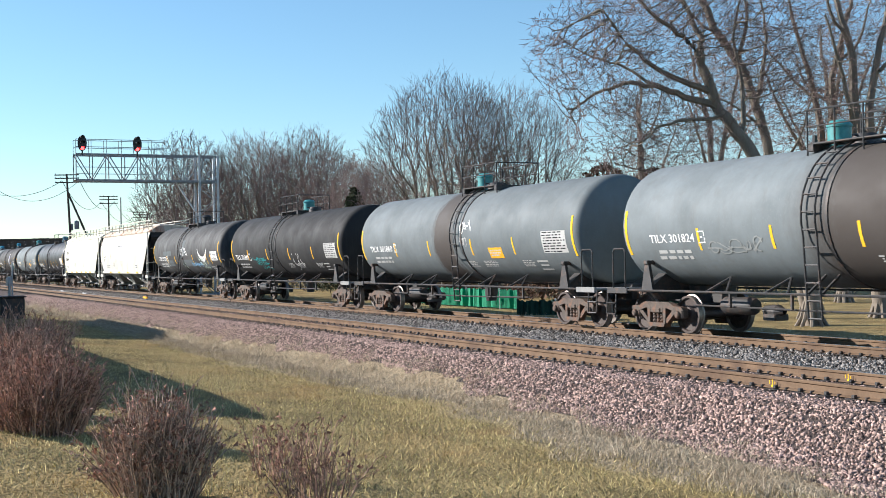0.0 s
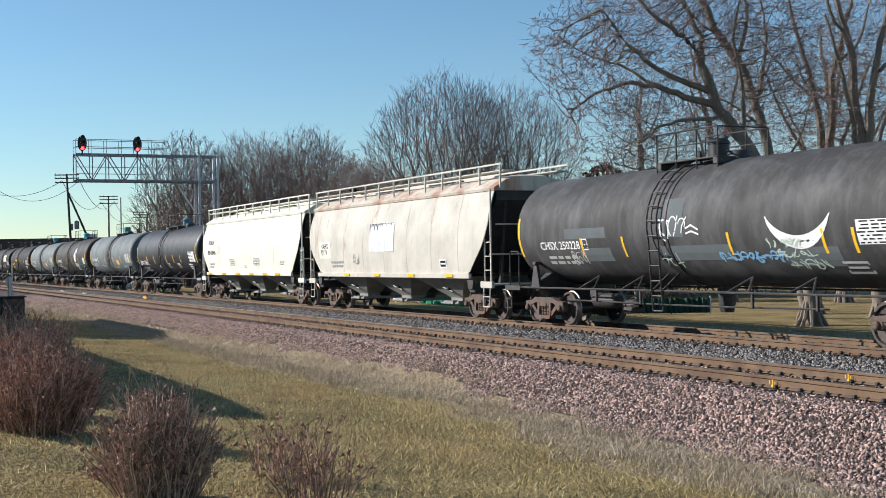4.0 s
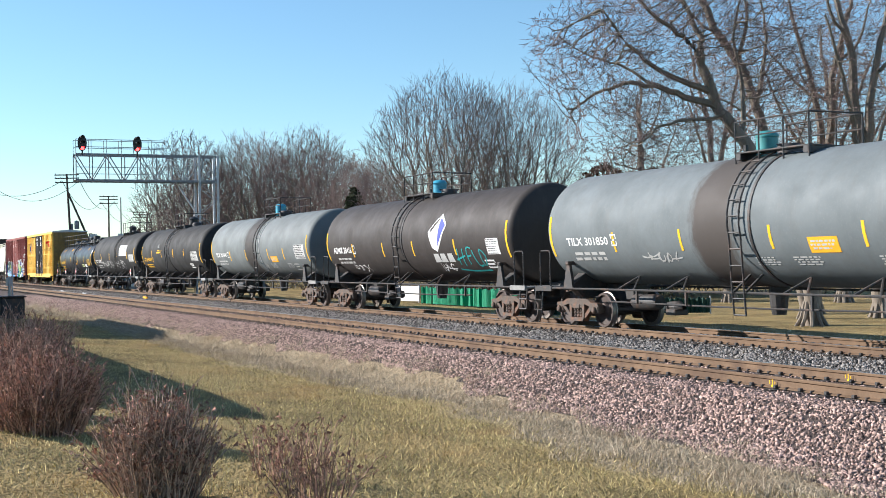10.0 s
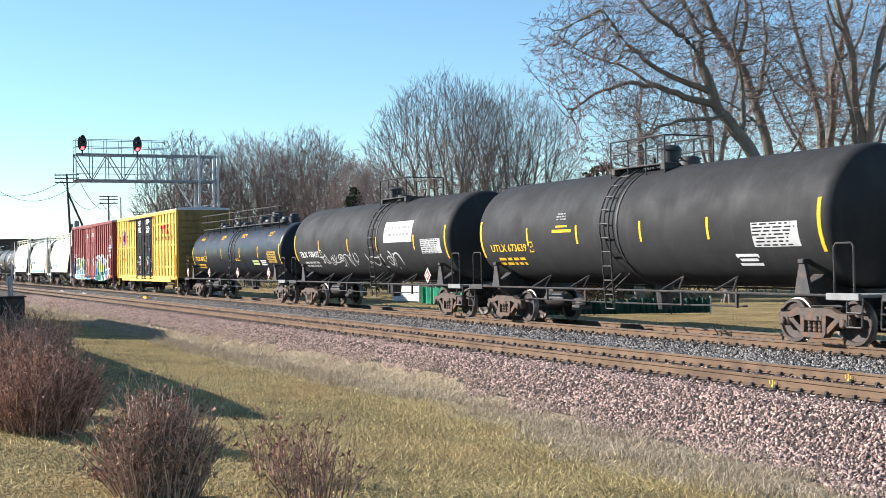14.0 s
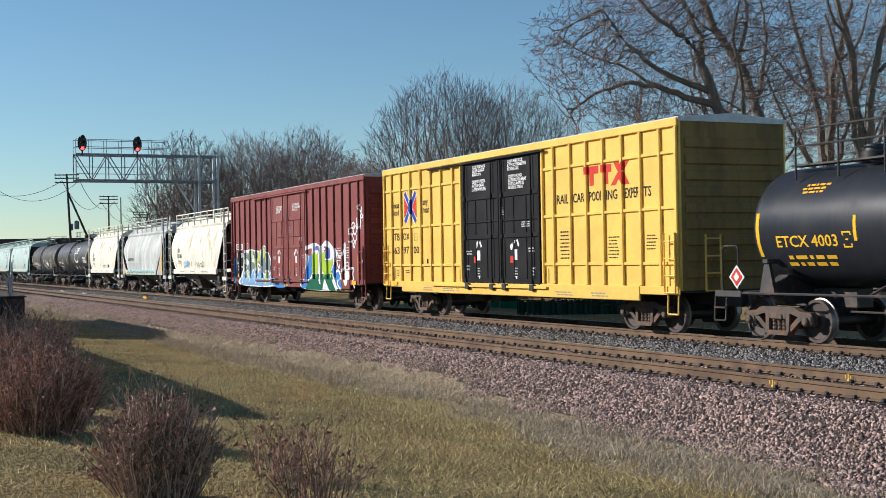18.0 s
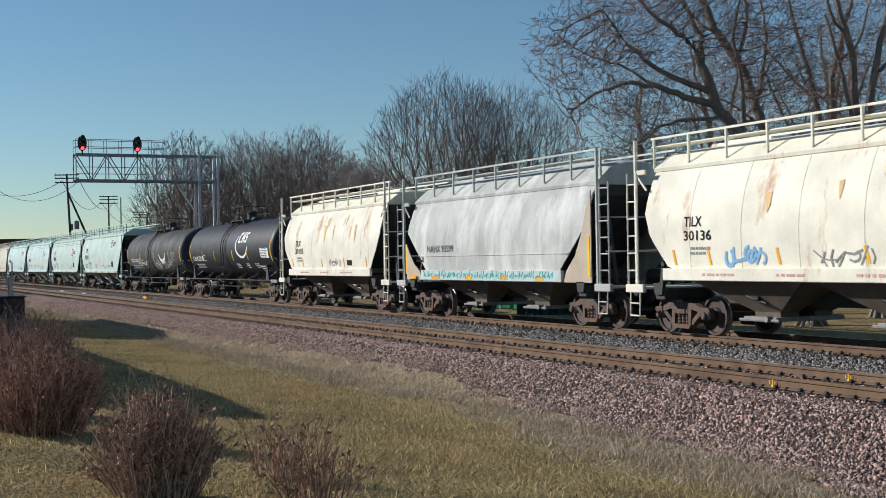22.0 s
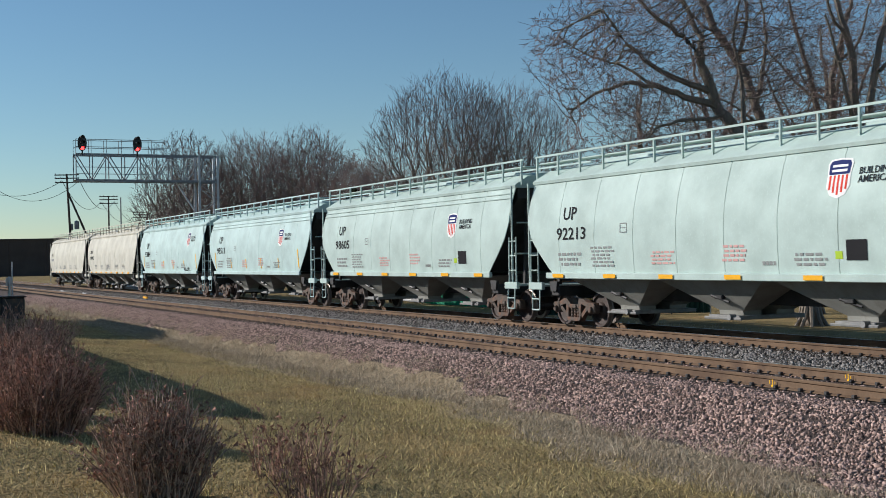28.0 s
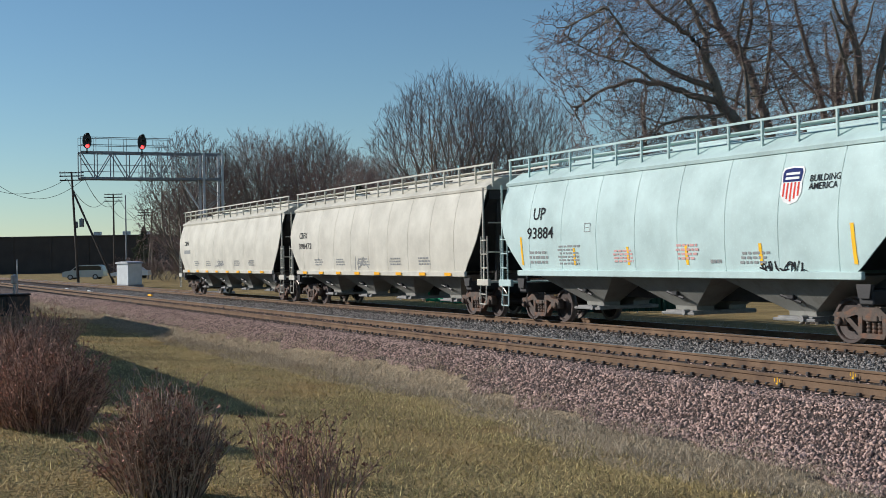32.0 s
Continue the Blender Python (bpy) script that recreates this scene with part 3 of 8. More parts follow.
    if ends:
        for s in (-1, 1):
            m = M()
            rows = []
            for i in range(7):
                a = -0.5 + i * 0.125
                q = 0.12 * (0.5 + 0.5 * (i / 3 - 1) ** 2)
                rows.append([(s * (tl - hd - 0.02 + o), -(r + 0.006) * math.cos(a), cz + (r + 0.006) * math.sin(a)) for o in (-0.05, 0.05)])
            part("end_reflector", m.loft(rows, close=False), YELLOW, car)
    if mark:
        x0, x1, z0, z1 = marks
        write(car, skin, mark, x0, x1, z0, z1, ink)
        outline(car, skin, x1 + 0.14, x1 + 0.38, z0 - 0.03, z1 + 0.05, ink)
        lines(car, skin, x0 + 0.15, x1, z0 - 0.42, z0 - 0.14, 2, ink if ink is not WHITE else DULLWHITE, seed=len(mark))
    if plaque:
        x0, x1, z0, z1 = plaque
        patch(car, skin, x0, x1, z0, z1, ORANGE, "placard")
        lines(car, skin, x0 + 0.05, x1 - 0.05, z0 + 0.05, z1 - 0.05, 3, DULLWHITE, seed=7)
    return car, skin


# ---- hopper cars ----


def hopper_car(label, L, coat, bays, low, high, zl=1.42, ztop=3.98, ymid=1.60, bow=0.08, bow_top=0.2, roof=4.42, panels=8, seam=True, curve=2.0, posts=15, gear=None, gate=DULLGATE, sill_h=0.14, frame_mat=None, raised=0.0, corner=False, bay_coat=None, name="covered_hopper_car", roof_coat=None):
    """low: half length of the side sheet at its foot; high: half length at its head."""
    gear = gear or coat
    frame_mat = frame_mat or coat
    bay_coat = bay_coat or CHUTE
    car = thing(name, label, "hopper car", "cars of the freight train")

    def y_of(z):
        return ymid - (bow_top * max(0.0, (z - 2.35) / 1.3) ** 2 if z > 2.35 else bow * ((z - 2.35) / 1.3) ** 2)

    skin = Skin(lambda x, z, out: (x, -(y_of(z) + out), z))
    zk = zl + raised if raised else None

    def foot(x):
        """Lower edge of the side sheet."""
        a = abs(x)
        if a <= low:
            return zl
        f = min(1.0, (a - low) / (high - low))
        return zl + (ztop - 0.75 - zl) * f ** (1 / curve) * 0.62 if curve < 1.5 else zl + (ztop - zl - 0.9) * (1 - (1 - f) ** 0.5) ** 0.8 * 0.95 if f < 1 else ztop - 1.0

    edges = list(np.linspace(-high, high, panels + 1))
    for i, (a, b) in enumerate(zip(edges[:-1], edges[1:])):
        m = M()
        xs = np.linspace(a + 0.008, b - 0.008, 9 if (i in (0, panels - 1)) else 5)
        outer, inner = [], []
        for x in xs:
            z0 = foot(x)
            zs = [z0 + (ztop - z0) * k / 8 for k in range(9)]
            dish = 0.006 * math.sin(math.pi * (x - a) / (b - a))
            outer.append([(x, -(y_of(z) - dish), z) for z in zs])
            inner.append([(x, -(y_of(z) - 0.03), z) for z in zs])
        m.loft([o + n[::-1] for o, n in zip(outer, inner)], close=True, caps=True)
        part("side_panel", m, coat, car, smooth=30)
    # the other side in one sheet
    m = M()
    rows = []
    for x in np.linspace(-high, high, 25):
        z0 = foot(x)
        rows.append([(x, y_of(z), z) for z in np.linspace(z0, ztop, 6)] + [(x, y_of(z) - 0.03, z) for z in np.linspace(ztop, z0, 6)])
    part("far_side", m.loft(rows, close=True, caps=True), coat, car, smooth=30)
    # the bin inside with its sloping end sheets, near-black to paint in their deep shade
    yb = min(y_of(zl), y_of(ztop)) - 0.07
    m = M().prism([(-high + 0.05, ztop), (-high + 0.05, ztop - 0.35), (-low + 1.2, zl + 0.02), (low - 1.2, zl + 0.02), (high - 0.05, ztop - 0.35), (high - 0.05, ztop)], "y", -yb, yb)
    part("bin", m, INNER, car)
    # roof
    e = y_of(ztop)
    m = M()
    sec = [(-e - 0.05, ztop - 0.06), (-e - 0.07, ztop + 0.02), (-e - 0.03, ztop + 0.06), (-e * 0.72, ztop + (roof - ztop) * 0.72), (-0.35, roof), (0.35, roof), (e * 0.72, ztop + (roof - ztop) * 0.72), (e + 0.03, ztop + 0.06), (e + 0.07, ztop + 0.02), (e + 0.05, ztop - 0.06)]
    rings = []
    for x, k in ((-high - 0.04, 0.9), (-high + 0.2, 1.0), (high - 0.2, 1.0), (high + 0.04, 0.9)):
        rings.append([(x, y, ztop - 0.06 + (z - ztop + 0.06) * k) for y, z in sec])
    part("roof", m.loft(rings, close=True, caps=True), roof_coat or coat, car)
    for x in np.linspace(-high * 0.62, high * 0.62, bays):
        part("roof_hatch", M().cbox(x - 1.1, x + 1.1, -0.28, 0.28, roof - 0.02, roof + 0.08, 0.03), gear, car)
    # running board and its rail
    yr = 0.94
    zb = ztop + (roof - ztop) * 0.8
    m = M()
    for s in (-1, 1):
        m.cbox(-high - 0.25, high + 0.25, s * yr - 0.2, s * yr + 0.2, zb + 0.16, zb + 0.2, 0.01)
    part("running_board", m, gear, car)
    post = shared("rail_post:%s:%.2f" % (coat.name, zb), lambda: M().bar((0, -yr - 0.22, zb - 0.34), (0, -yr - 0.22, zb + 0.38), 0.05, 0.05), frame_mat)
    for x in np.linspace(-high - 0.1, high + 0.1, posts):
        part("rail_post", post, frame_mat, car, at=pose(float(x), 0, 0))
    part("hand_rail", M().bar((-high - 0.2, -yr - 0.22, zb + 0.38), (high + 0.2, -yr - 0.22, zb + 0.38), 0.045, 0.05).bar((-high - 0.2, yr + 0.22, zb + 0.38), (high + 0.2, yr + 0.22, zb + 0.38), 0.045, 0.05), frame_mat, car)
    # side sill
    ys = y_of(zl) + 0.035
    for s in (-1, 1):
        m = M().cbox(-low - 0.15, low + 0.15, s * ys - 0.05, s * ys + 0.05, zl - sill_h, zl + 0.02, 0.015)
        if raised:
            m.cbox(-low - 0.1, low + 0.1, s * ys - 0.03, s * ys + 0.03, zl, zl + raised, 0.01)
        part("side_sill", m, frame_mat, car)
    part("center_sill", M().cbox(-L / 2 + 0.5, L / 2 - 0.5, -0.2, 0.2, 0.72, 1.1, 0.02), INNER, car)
    # chutes
    span = 2 * low - 1.0
    for i in range(bays):
        x = -low + 0.5 + span * (i + 0.5) / bays
        w = span / bays / 2 - 0.06
        m = M()
        for s in (-1, 1):
            rings = [[(x + a * h, s * yy, z) for a, yy in ((-1, 0.22), (1, 0.22), (1, o), (-1, o))] for h, o, z in ((w, 1.42, zl - sill_h + 0.05), (0.42, 0.74, 0.60), (0.42, 0.72, 0.50))]
            m.loft(rings, close=True, caps=True)
        ch = part("discharge_chute", m, bay_coat, car)
        m = M()
        m.cbox(x - 0.55, x + 0.55, -0.95, 0.95, 0.40, 0.5, 0.015)
        m.tube((x + 0.35, -1.08, 0.46), (x + 0.35, -0.9, 0.46), 0.07, n=8)
        m.tube((x - 0.6, -1.0, 0.43), (x + 0.7, -1.0, 0.43), 0.035, n=6)
        part("outlet_gate", m, gate, ch)
        part("hatch_mechanism", M().cbox(x - 0.12, x + 0.16, -1.12, -0.98, 0.86, 0.96, 0.02).tube((x - 0.2, -1.14, 0.95), (x + 0.3, -1.02, 0.8), 0.03, n=5), BLACK, ch)
    # ends: platforms, ladders, posts, body bolsters
    for s in (-1, 1):
        xe = s * (L / 2 - 0.72)
        part("end_platform", M().cbox(xe - 0.38, xe + 0.38, -1.5, 1.5, 1.06, 1.12, 0.015).cbox(xe - 0.38, xe + 0.38, -1.54, -1.44, 0.98, 1.18, 0.015), frame_mat, car)
        xb = s * (L / 2 - 1.75)
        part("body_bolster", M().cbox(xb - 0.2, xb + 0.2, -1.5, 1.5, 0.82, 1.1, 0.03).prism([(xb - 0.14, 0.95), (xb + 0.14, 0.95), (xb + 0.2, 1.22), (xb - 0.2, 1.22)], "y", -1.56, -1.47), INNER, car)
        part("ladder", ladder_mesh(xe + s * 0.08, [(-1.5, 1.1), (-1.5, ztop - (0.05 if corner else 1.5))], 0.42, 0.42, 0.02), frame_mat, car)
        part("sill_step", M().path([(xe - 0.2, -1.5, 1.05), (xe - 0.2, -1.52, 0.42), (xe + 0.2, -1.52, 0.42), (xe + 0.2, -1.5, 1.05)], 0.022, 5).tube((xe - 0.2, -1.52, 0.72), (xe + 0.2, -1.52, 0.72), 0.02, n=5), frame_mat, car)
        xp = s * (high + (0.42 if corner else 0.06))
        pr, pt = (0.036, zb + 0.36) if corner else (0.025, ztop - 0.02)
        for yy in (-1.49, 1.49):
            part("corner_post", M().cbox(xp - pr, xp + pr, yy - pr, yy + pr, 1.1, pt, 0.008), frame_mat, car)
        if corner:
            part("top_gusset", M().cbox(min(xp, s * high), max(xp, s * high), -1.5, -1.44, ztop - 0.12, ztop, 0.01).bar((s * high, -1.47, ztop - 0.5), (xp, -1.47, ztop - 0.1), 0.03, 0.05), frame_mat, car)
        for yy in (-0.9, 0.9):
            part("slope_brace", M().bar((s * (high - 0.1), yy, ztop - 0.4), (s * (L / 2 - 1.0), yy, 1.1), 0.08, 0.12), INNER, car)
        for gx, gy, gzz in ((s * (high + 0.02), 1.3, 2.9), (xe, 1.4, 2.0)):
            part("end_grab", M().tube((gx, -gy, gzz), (gx, gy, gzz), 0.024, n=6), frame_mat, car)
        truck(car, s * (L / 2 - 2.02))
    couplers(car, L)
    part("brake_reservoir", M().lathe([(-0.4, 0), (-0.38, 0.18), (0.38, 0.18), (0.4, 0)], "x", (L / 2 - 1.1, 0.5, 1.35), n=12), INNER, car, smooth=40)
    return car, skin


# ---- boxcars ----


def boxcar(label, L, half, coat, doors, door_coat, ztop=5.08, zl=1.05, roof_mat=GALV, grid=True, name="boxcar", end_coat=None, posts=()):
    car = thing(name, label, "boxcar", "cars of the freight train")
    W_ = 1.56
    skin = Skin(lambda x, z, out: (x, -(W_ + out), z))
    d0, d1 = doors
    for a, b in ((-half, d0), (d1, half)):
        part("side_wall", M().box(a, b, -W_, -W_ + 0.05, zl, ztop - 0.1), coat, car)
    part("side_wall", M().box(-half, half, W_ - 0.05, W_, zl, ztop - 0.1), coat, car)
    for s in (-1, 1):
        m = M().box(min(s * half, s * (half - 0.05)), max(s * half, s * (half - 0.05)), -W_ + 0.051, W_ - 0.051, zl, ztop - 0.1)
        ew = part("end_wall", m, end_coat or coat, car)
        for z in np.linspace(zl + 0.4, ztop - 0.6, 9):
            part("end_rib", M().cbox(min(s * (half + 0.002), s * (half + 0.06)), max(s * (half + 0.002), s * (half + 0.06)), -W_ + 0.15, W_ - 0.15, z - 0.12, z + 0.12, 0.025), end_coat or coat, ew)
    part("floor_plate", M().box(-half + 0.06, half - 0.06, -W_ + 0.06, W_ - 0.06, zl - 0.06, zl - 0.002), INNER, car)
    # roof with a shallow ridge and cross ribs
    sec = [(-W_ - 0.03, ztop - 0.1), (-W_ - 0.03, ztop), (0, ztop + 0.12), (W_ + 0.03, ztop), (W_ + 0.03, ztop - 0.1)]
    m = M().prism(sec, "x", -half - 0.03, half + 0.03)
    for x in np.linspace(-half + 0.6, half - 0.6, 14):
        m.prism([(-W_ + 0.05, ztop + 0.002), (0, ztop + 0.122), (W_ - 0.05, ztop + 0.002), (W_ - 0.05, ztop + 0.03), (0, ztop + 0.16), (-W_ + 0.05, ztop + 0.03)], "x", x - 0.05, x + 0.05)
    part("roof", m, roof_mat, car)
    part("top_chord", M().cbox(-half - 0.01, half + 0.01, -W_ - 0.07, -W_ - 0.005, ztop - 0.22, ztop - 0.02, 0.015), coat, car)
    part("side_sill", M().cbox(-half + 1.6, half - 1.6, -W_ - 0.07, -W_ - 0.004, zl - 0.26, zl + 0.10, 0.015), coat, car)
    for s in (-1, 1):
        part("side_sill_end", M().cbox(min(s * half, s * (half - 1.6)), max(s * half, s * (half - 1.6)), -W_ - 0.05, -W_ - 0.004, zl - 0.10, zl + 0.10, 0.01), coat, car)
    # posts
    h = ztop - 0.22 - zl - 0.1
    pm = shared("side_post:%s" % coat.name, lambda: M().cbox(-0.055, 0.055, -W_ - 0.07, -W_ - 0.003, zl + 0.1, ztop - 0.22, 0.018), coat)
    for x in posts:
        part("side_post", pm, coat, car, at=pose(float(x), 0, 0))
    if grid:
        for a, b in ((-half + 0.12, d0 - 0.16), (d1 + 0.16, half - 0.12)):
            for z in (1.69, 2.99, 4.28):
                part("side_rail", M().cbox(a, b, -W_ - 0.045, -W_ - 0.002, z - 0.04, z + 0.04, 0.012), coat, car)
    # plug doors
    dm = (d0 + d1) / 2
    for a, b in ((d0 + 0.03, dm - 0.015), (dm + 0.015, d1 - 0.03)):
        m = M().cbox(a, b, -W_ - 0.04, -W_ + 0.05, zl + 0.02, ztop - 0.25, 0.02)
        dr = part("door", m, door_coat, car)
        for z, k in ((1.2, 0.07), (2.52, 0.06), (2.97, 0.02), (3.72, 0.07)):
            part("door_rail", M().cbox(a + 0.04, b - 0.04, -W_ - 0.075, -W_ - 0.042, z - k, z + k, 0.012), door_coat, dr)
        for k in (0.36, 0.67):
            x = a + (b - a) * k
            for z0_, z1_ in ((1.28, 2.44), (2.6, 3.63)):
                part("door_rib", M().cbox(x - 0.03, x + 0.03, -W_ - 0.06, -W_ - 0.042, z0_, z1_, 0.008), door_coat, dr)
        for x in (a + 0.05, b - 0.05):
            part("door_stile", M().cbox(x - 0.05, x + 0.05, -W_ - 0.07, -W_ - 0.042, zl + 0.06, ztop - 0.3, 0.01), door_coat, dr)
        for x in (a + 0.26, b - 0.4):
            part("lock_rod", M().tube((x, -W_ - 0.1, zl + 0.1), (x, -W_ - 0.1, ztop - 0.35), 0.022, n=6), door_coat, dr)
        part("roller", M().cbox(a + 0.25, a + 0.5, -W_ - 0.16, -W_ - 0.05, zl - 0.1, zl + 0.08, 0.02), BLACK, dr)
        part("roller", M().cbox(b - 0.5, b - 0.25, -W_ - 0.16, -W_ - 0.05, zl - 0.1, zl + 0.08, 0.02), BLACK, dr)
    part("door_track", M().cbox(d0 - 2.2, d1 + 0.4, -W_ - 0.14, -W_ - 0.07, zl - 0.04, zl + 0.03, 0.01), coat, car)
    part("upper_track", M().cbox(d0 - 2.4, d1 + 0.3, -W_ - 0.13, -W_ - 0.06, ztop - 0.3, ztop - 0.24, 0.01), door_coat, car)
    part("center_sill", M().cbox(-L / 2 + 0.5, L / 2 - 0.5, -0.3, 0.3, 0.68, 0.98, 0.02), INNER, car)
    for s in (-1, 1):
        xl = s * (half - 0.3)
        part("ladder", ladder_mesh(xl, [(-W_ - 0.1, zl - 0.05), (-W_ - 0.1, zl + 1.35)], 0.42, 0.4, 0.02), coat, car)
        part("ladder", ladder_mesh(0, [(-0.25, zl), (-0.25, zl + 1.3)], 0.42, 0.4, 0.02), coat, car, at=pose(s * (half + 0.1), -0.9, 0, 0, 0, 90))
        part("sill_step", M().path([(xl - 0.2, -W_, zl - 0.05), (xl - 0.2, -W_ - 0.02, 0.5), (xl + 0.2, -W_ - 0.02, 0.5), (xl + 0.2, -W_, zl - 0.05)], 0.022, 5), coat, car)
        part("draft_box", M().cbox(s * (L / 2 - 0.45) - 0.5, s * (L / 2 - 0.45) + 0.3, -0.35, 0.35, 0.66, 1.0, 0.03), INNER, car)
        truck(car, s * (L / 2 - 2.97))
    part("air_reservoir", M().lathe([(-0.6, 0), (-0.58, 0.2), (0.58, 0.2), (0.6, 0)], "x", (-3.2, -0.7, 0.72), n=12), INNER, car, smooth=40)
    part("brake_rigging", M().cbox(-2.0, -1.2, -0.9, -0.4, 0.55, 0.78, 0.03).tube((-5, -0.6, 0.6), (5, -0.6, 0.6), 0.025), INNER, car)
    couplers(car, L)
    return car, skin
# ---- the train ----
# chutes darker than their cars: the sill's shadow is mixed into this grimy grey
CHUTE = paint("dusty_chute_paint", (0.30, 0.30, 0.27), 0.7, grime=(0.12, 0.1, 0.08), dirt=0.6)
BROWNCHUTE = paint("brown_dusty_chute_paint", (0.15, 0.125, 0.1), 0.75, grime=(0.3, 0.25, 0.2), dirt=0.5)
GREY_TANK = paint("grey_tank_paint", (0.168, 0.19, 0.195), 0.65, stain=(0.07, 0.058, 0.05), spill=0.9, off=-0.45, dirt=0.3)
OILY_TANK = paint("oily_grey_tank_paint", (0.19, 0.215, 0.222), 0.65, stain=(0.06, 0.048, 0.04), spill=3.2, off=1.7, dirt=0.35)
PALE_TANK = paint("pale_grey_tank_paint", (0.178, 0.197, 0.196), 0.65, stain=(0.045, 0.038, 0.034), spill=1.1, off=-0.65, dirt=0.3)
DARK_TANK = paint("dark_grey_tank_paint", (0.034, 0.034, 0.034), 0.7, dirt=0.3, grime=(0.1, 0.09, 0.08))
SOOT_TANK = paint("sooty_tank_paint", (0.06, 0.059, 0.058), 0.65, grime=(0.17, 0.16, 0.15), dirt=0.5, smear=(0.12, 0.12, 0.12))
BROWN_TANK = paint("brown_black_tank_paint", (0.055, 0.048, 0.044), 0.6, grime=(0.11, 0.09, 0.075), dirt=0.4)
BLACK_TANK = paint("black_tank_paint", (0.02, 0.021, 0.025), 0.5, grime=(0.06, 0.055, 0.05), dirt=0.2, spec=0.4)
NAVY_TANK = paint("blue_black_tank_paint", (0.024, 0.027, 0.034), 0.36, grime=(0.08, 0.07, 0.06), dirt=0.3)
SPLASH_TANK = paint("splashed_black_tank_paint", (0.05, 0.05, 0.05), 0.6, grime=(0.25, 0.24, 0.22), dirt=0.55, smear=(0.13, 0.13, 0.13))
CREAM = paint("cream_hopper_paint", (0.78, 0.765, 0.64), 0.62, dirt=0.12, grime=(0.4, 0.36, 0.28))
CREAM_RUST = paint("rust_streaked_cream_paint", (0.85, 0.82, 0.68), 0.62, dirt=0.1, grime=(0.55, 0.44, 0.3), rust=(0.42, 0.2, 0.07), rusty=0.45)
GREY_HOP = paint("grey_hopper_paint", (0.60, 0.57, 0.49), 0.65, dirt=0.35, grime=(0.34, 0.27, 0.2), rust=(0.3, 0.15, 0.07), rusty=0.3)
WORN_HOP = paint("worn_silver_hopper_paint", (0.50, 0.52, 0.49), 0.65, dirt=0.6, grime=(0.24, 0.215, 0.18), smear=(0.72, 0.73, 0.69))
SAGE = paint("pale_sage_hopper_paint", (0.505, 0.62, 0.57), 0.62, dirt=0.12, grime=(0.36, 0.36, 0.32))
MINT = paint("pale_mint_hopper_paint", (0.52, 0.66, 0.63), 0.62, dirt=0.15, grime=(0.36, 0.38, 0.36))
BEIGE = paint("beige_hopper_paint", (0.61, 0.59, 0.5), 0.62, dirt=0.2, grime=(0.4, 0.35, 0.28))
YELLOWCAR = paint("yellow_boxcar_paint", (0.92, 0.60, 0.125), 0.5, dirt=0.1, grime=(0.4, 0.25, 0.08))
MAROON = paint("maroon_boxcar_paint", (0.25, 0.063, 0.056), 0.55, dirt=0.3, grime=(0.14, 0.06, 0.05), smear=(0.27, 0.085, 0.075))
# yellow car's ends: a darker, grimy yellow with their shade in the colour
SHADED_END = paint("shaded_end_paint", (0.3, 0.2, 0.07), 0.7, dirt=0.7, grime=(0.09, 0.07, 0.045), smear=(0.13, 0.095, 0.05))
BLACKDOOR = paint("black_door_paint", (0.02, 0.02, 0.021), 0.75, dirt=0.12, spec=0.12)
RUSTROOF = paint("rusty_roof_paint", (0.6, 0.55, 0.46), 0.7, dirt=0.4, grime=(0.3, 0.2, 0.13), rust=(0.33, 0.13, 0.07), rusty=0.9)
TEAL = surface("teal_enamel", (0.06, 0.25, 0.25), 0.45, 0, 6, 0.3, 40, 0.1)
SKYDOME = surface("blue_enamel", (0.06, 0.32, 0.45), 0.45, 0, 6, 0.3, 40, 0.1)
SLATE = surface("slate_blue_enamel", (0.1, 0.2, 0.26), 0.45, 0, 6, 0.3, 40, 0.1)

BARE = decal("bare_scraped_steel", (0.12, 0.12, 0.12))
PALEBELT = decal("pale_belt_paint", (0.4, 0.41, 0.4))
DARKMARK = decal("dark_grey_marks", (0.09, 0.1, 0.1))
PALEBAND = decal("pale_aqua_stripe", (0.5, 0.62, 0.6))
TANPLATE = paint("tan_plate_paint", (0.55, 0.47, 0.36), 0.65, dirt=0.3, grime=(0.3, 0.2, 0.12))
GREYWHITE = decal("thin_white_overpaint", (0.62, 0.63, 0.63))
SLATEP = decal("slate_overpaint", (0.13, 0.145, 0.15))
BLUEP = decal("blue_spray_paint", (0.07, 0.22, 0.55))
INDIGO = decal("indigo_spray_paint", (0.12, 0.14, 0.42))
GREYLET = decal("grey_green_spray_paint", (0.2, 0.25, 0.24))
LIMEY = decal("yellow_green_spray_paint", (0.55, 0.6, 0.16))
PURPLE = decal("purple_spray_paint", (0.1, 0.05, 0.2))
OCHRE = decal("dull_ochre_reflector", (0.42, 0.27, 0.06))
RUSTPALE = decal("faint_rust_run", (0.76, 0.64, 0.42))
RUSTTAN = decal("tan_rust_run", (0.68, 0.48, 0.25))
LIMESTICK = decal("faded_lime_sticker", (0.5, 0.55, 0.25))
PALEGREEN = decal("pale_green_paint", (0.5, 0.6, 0.5))

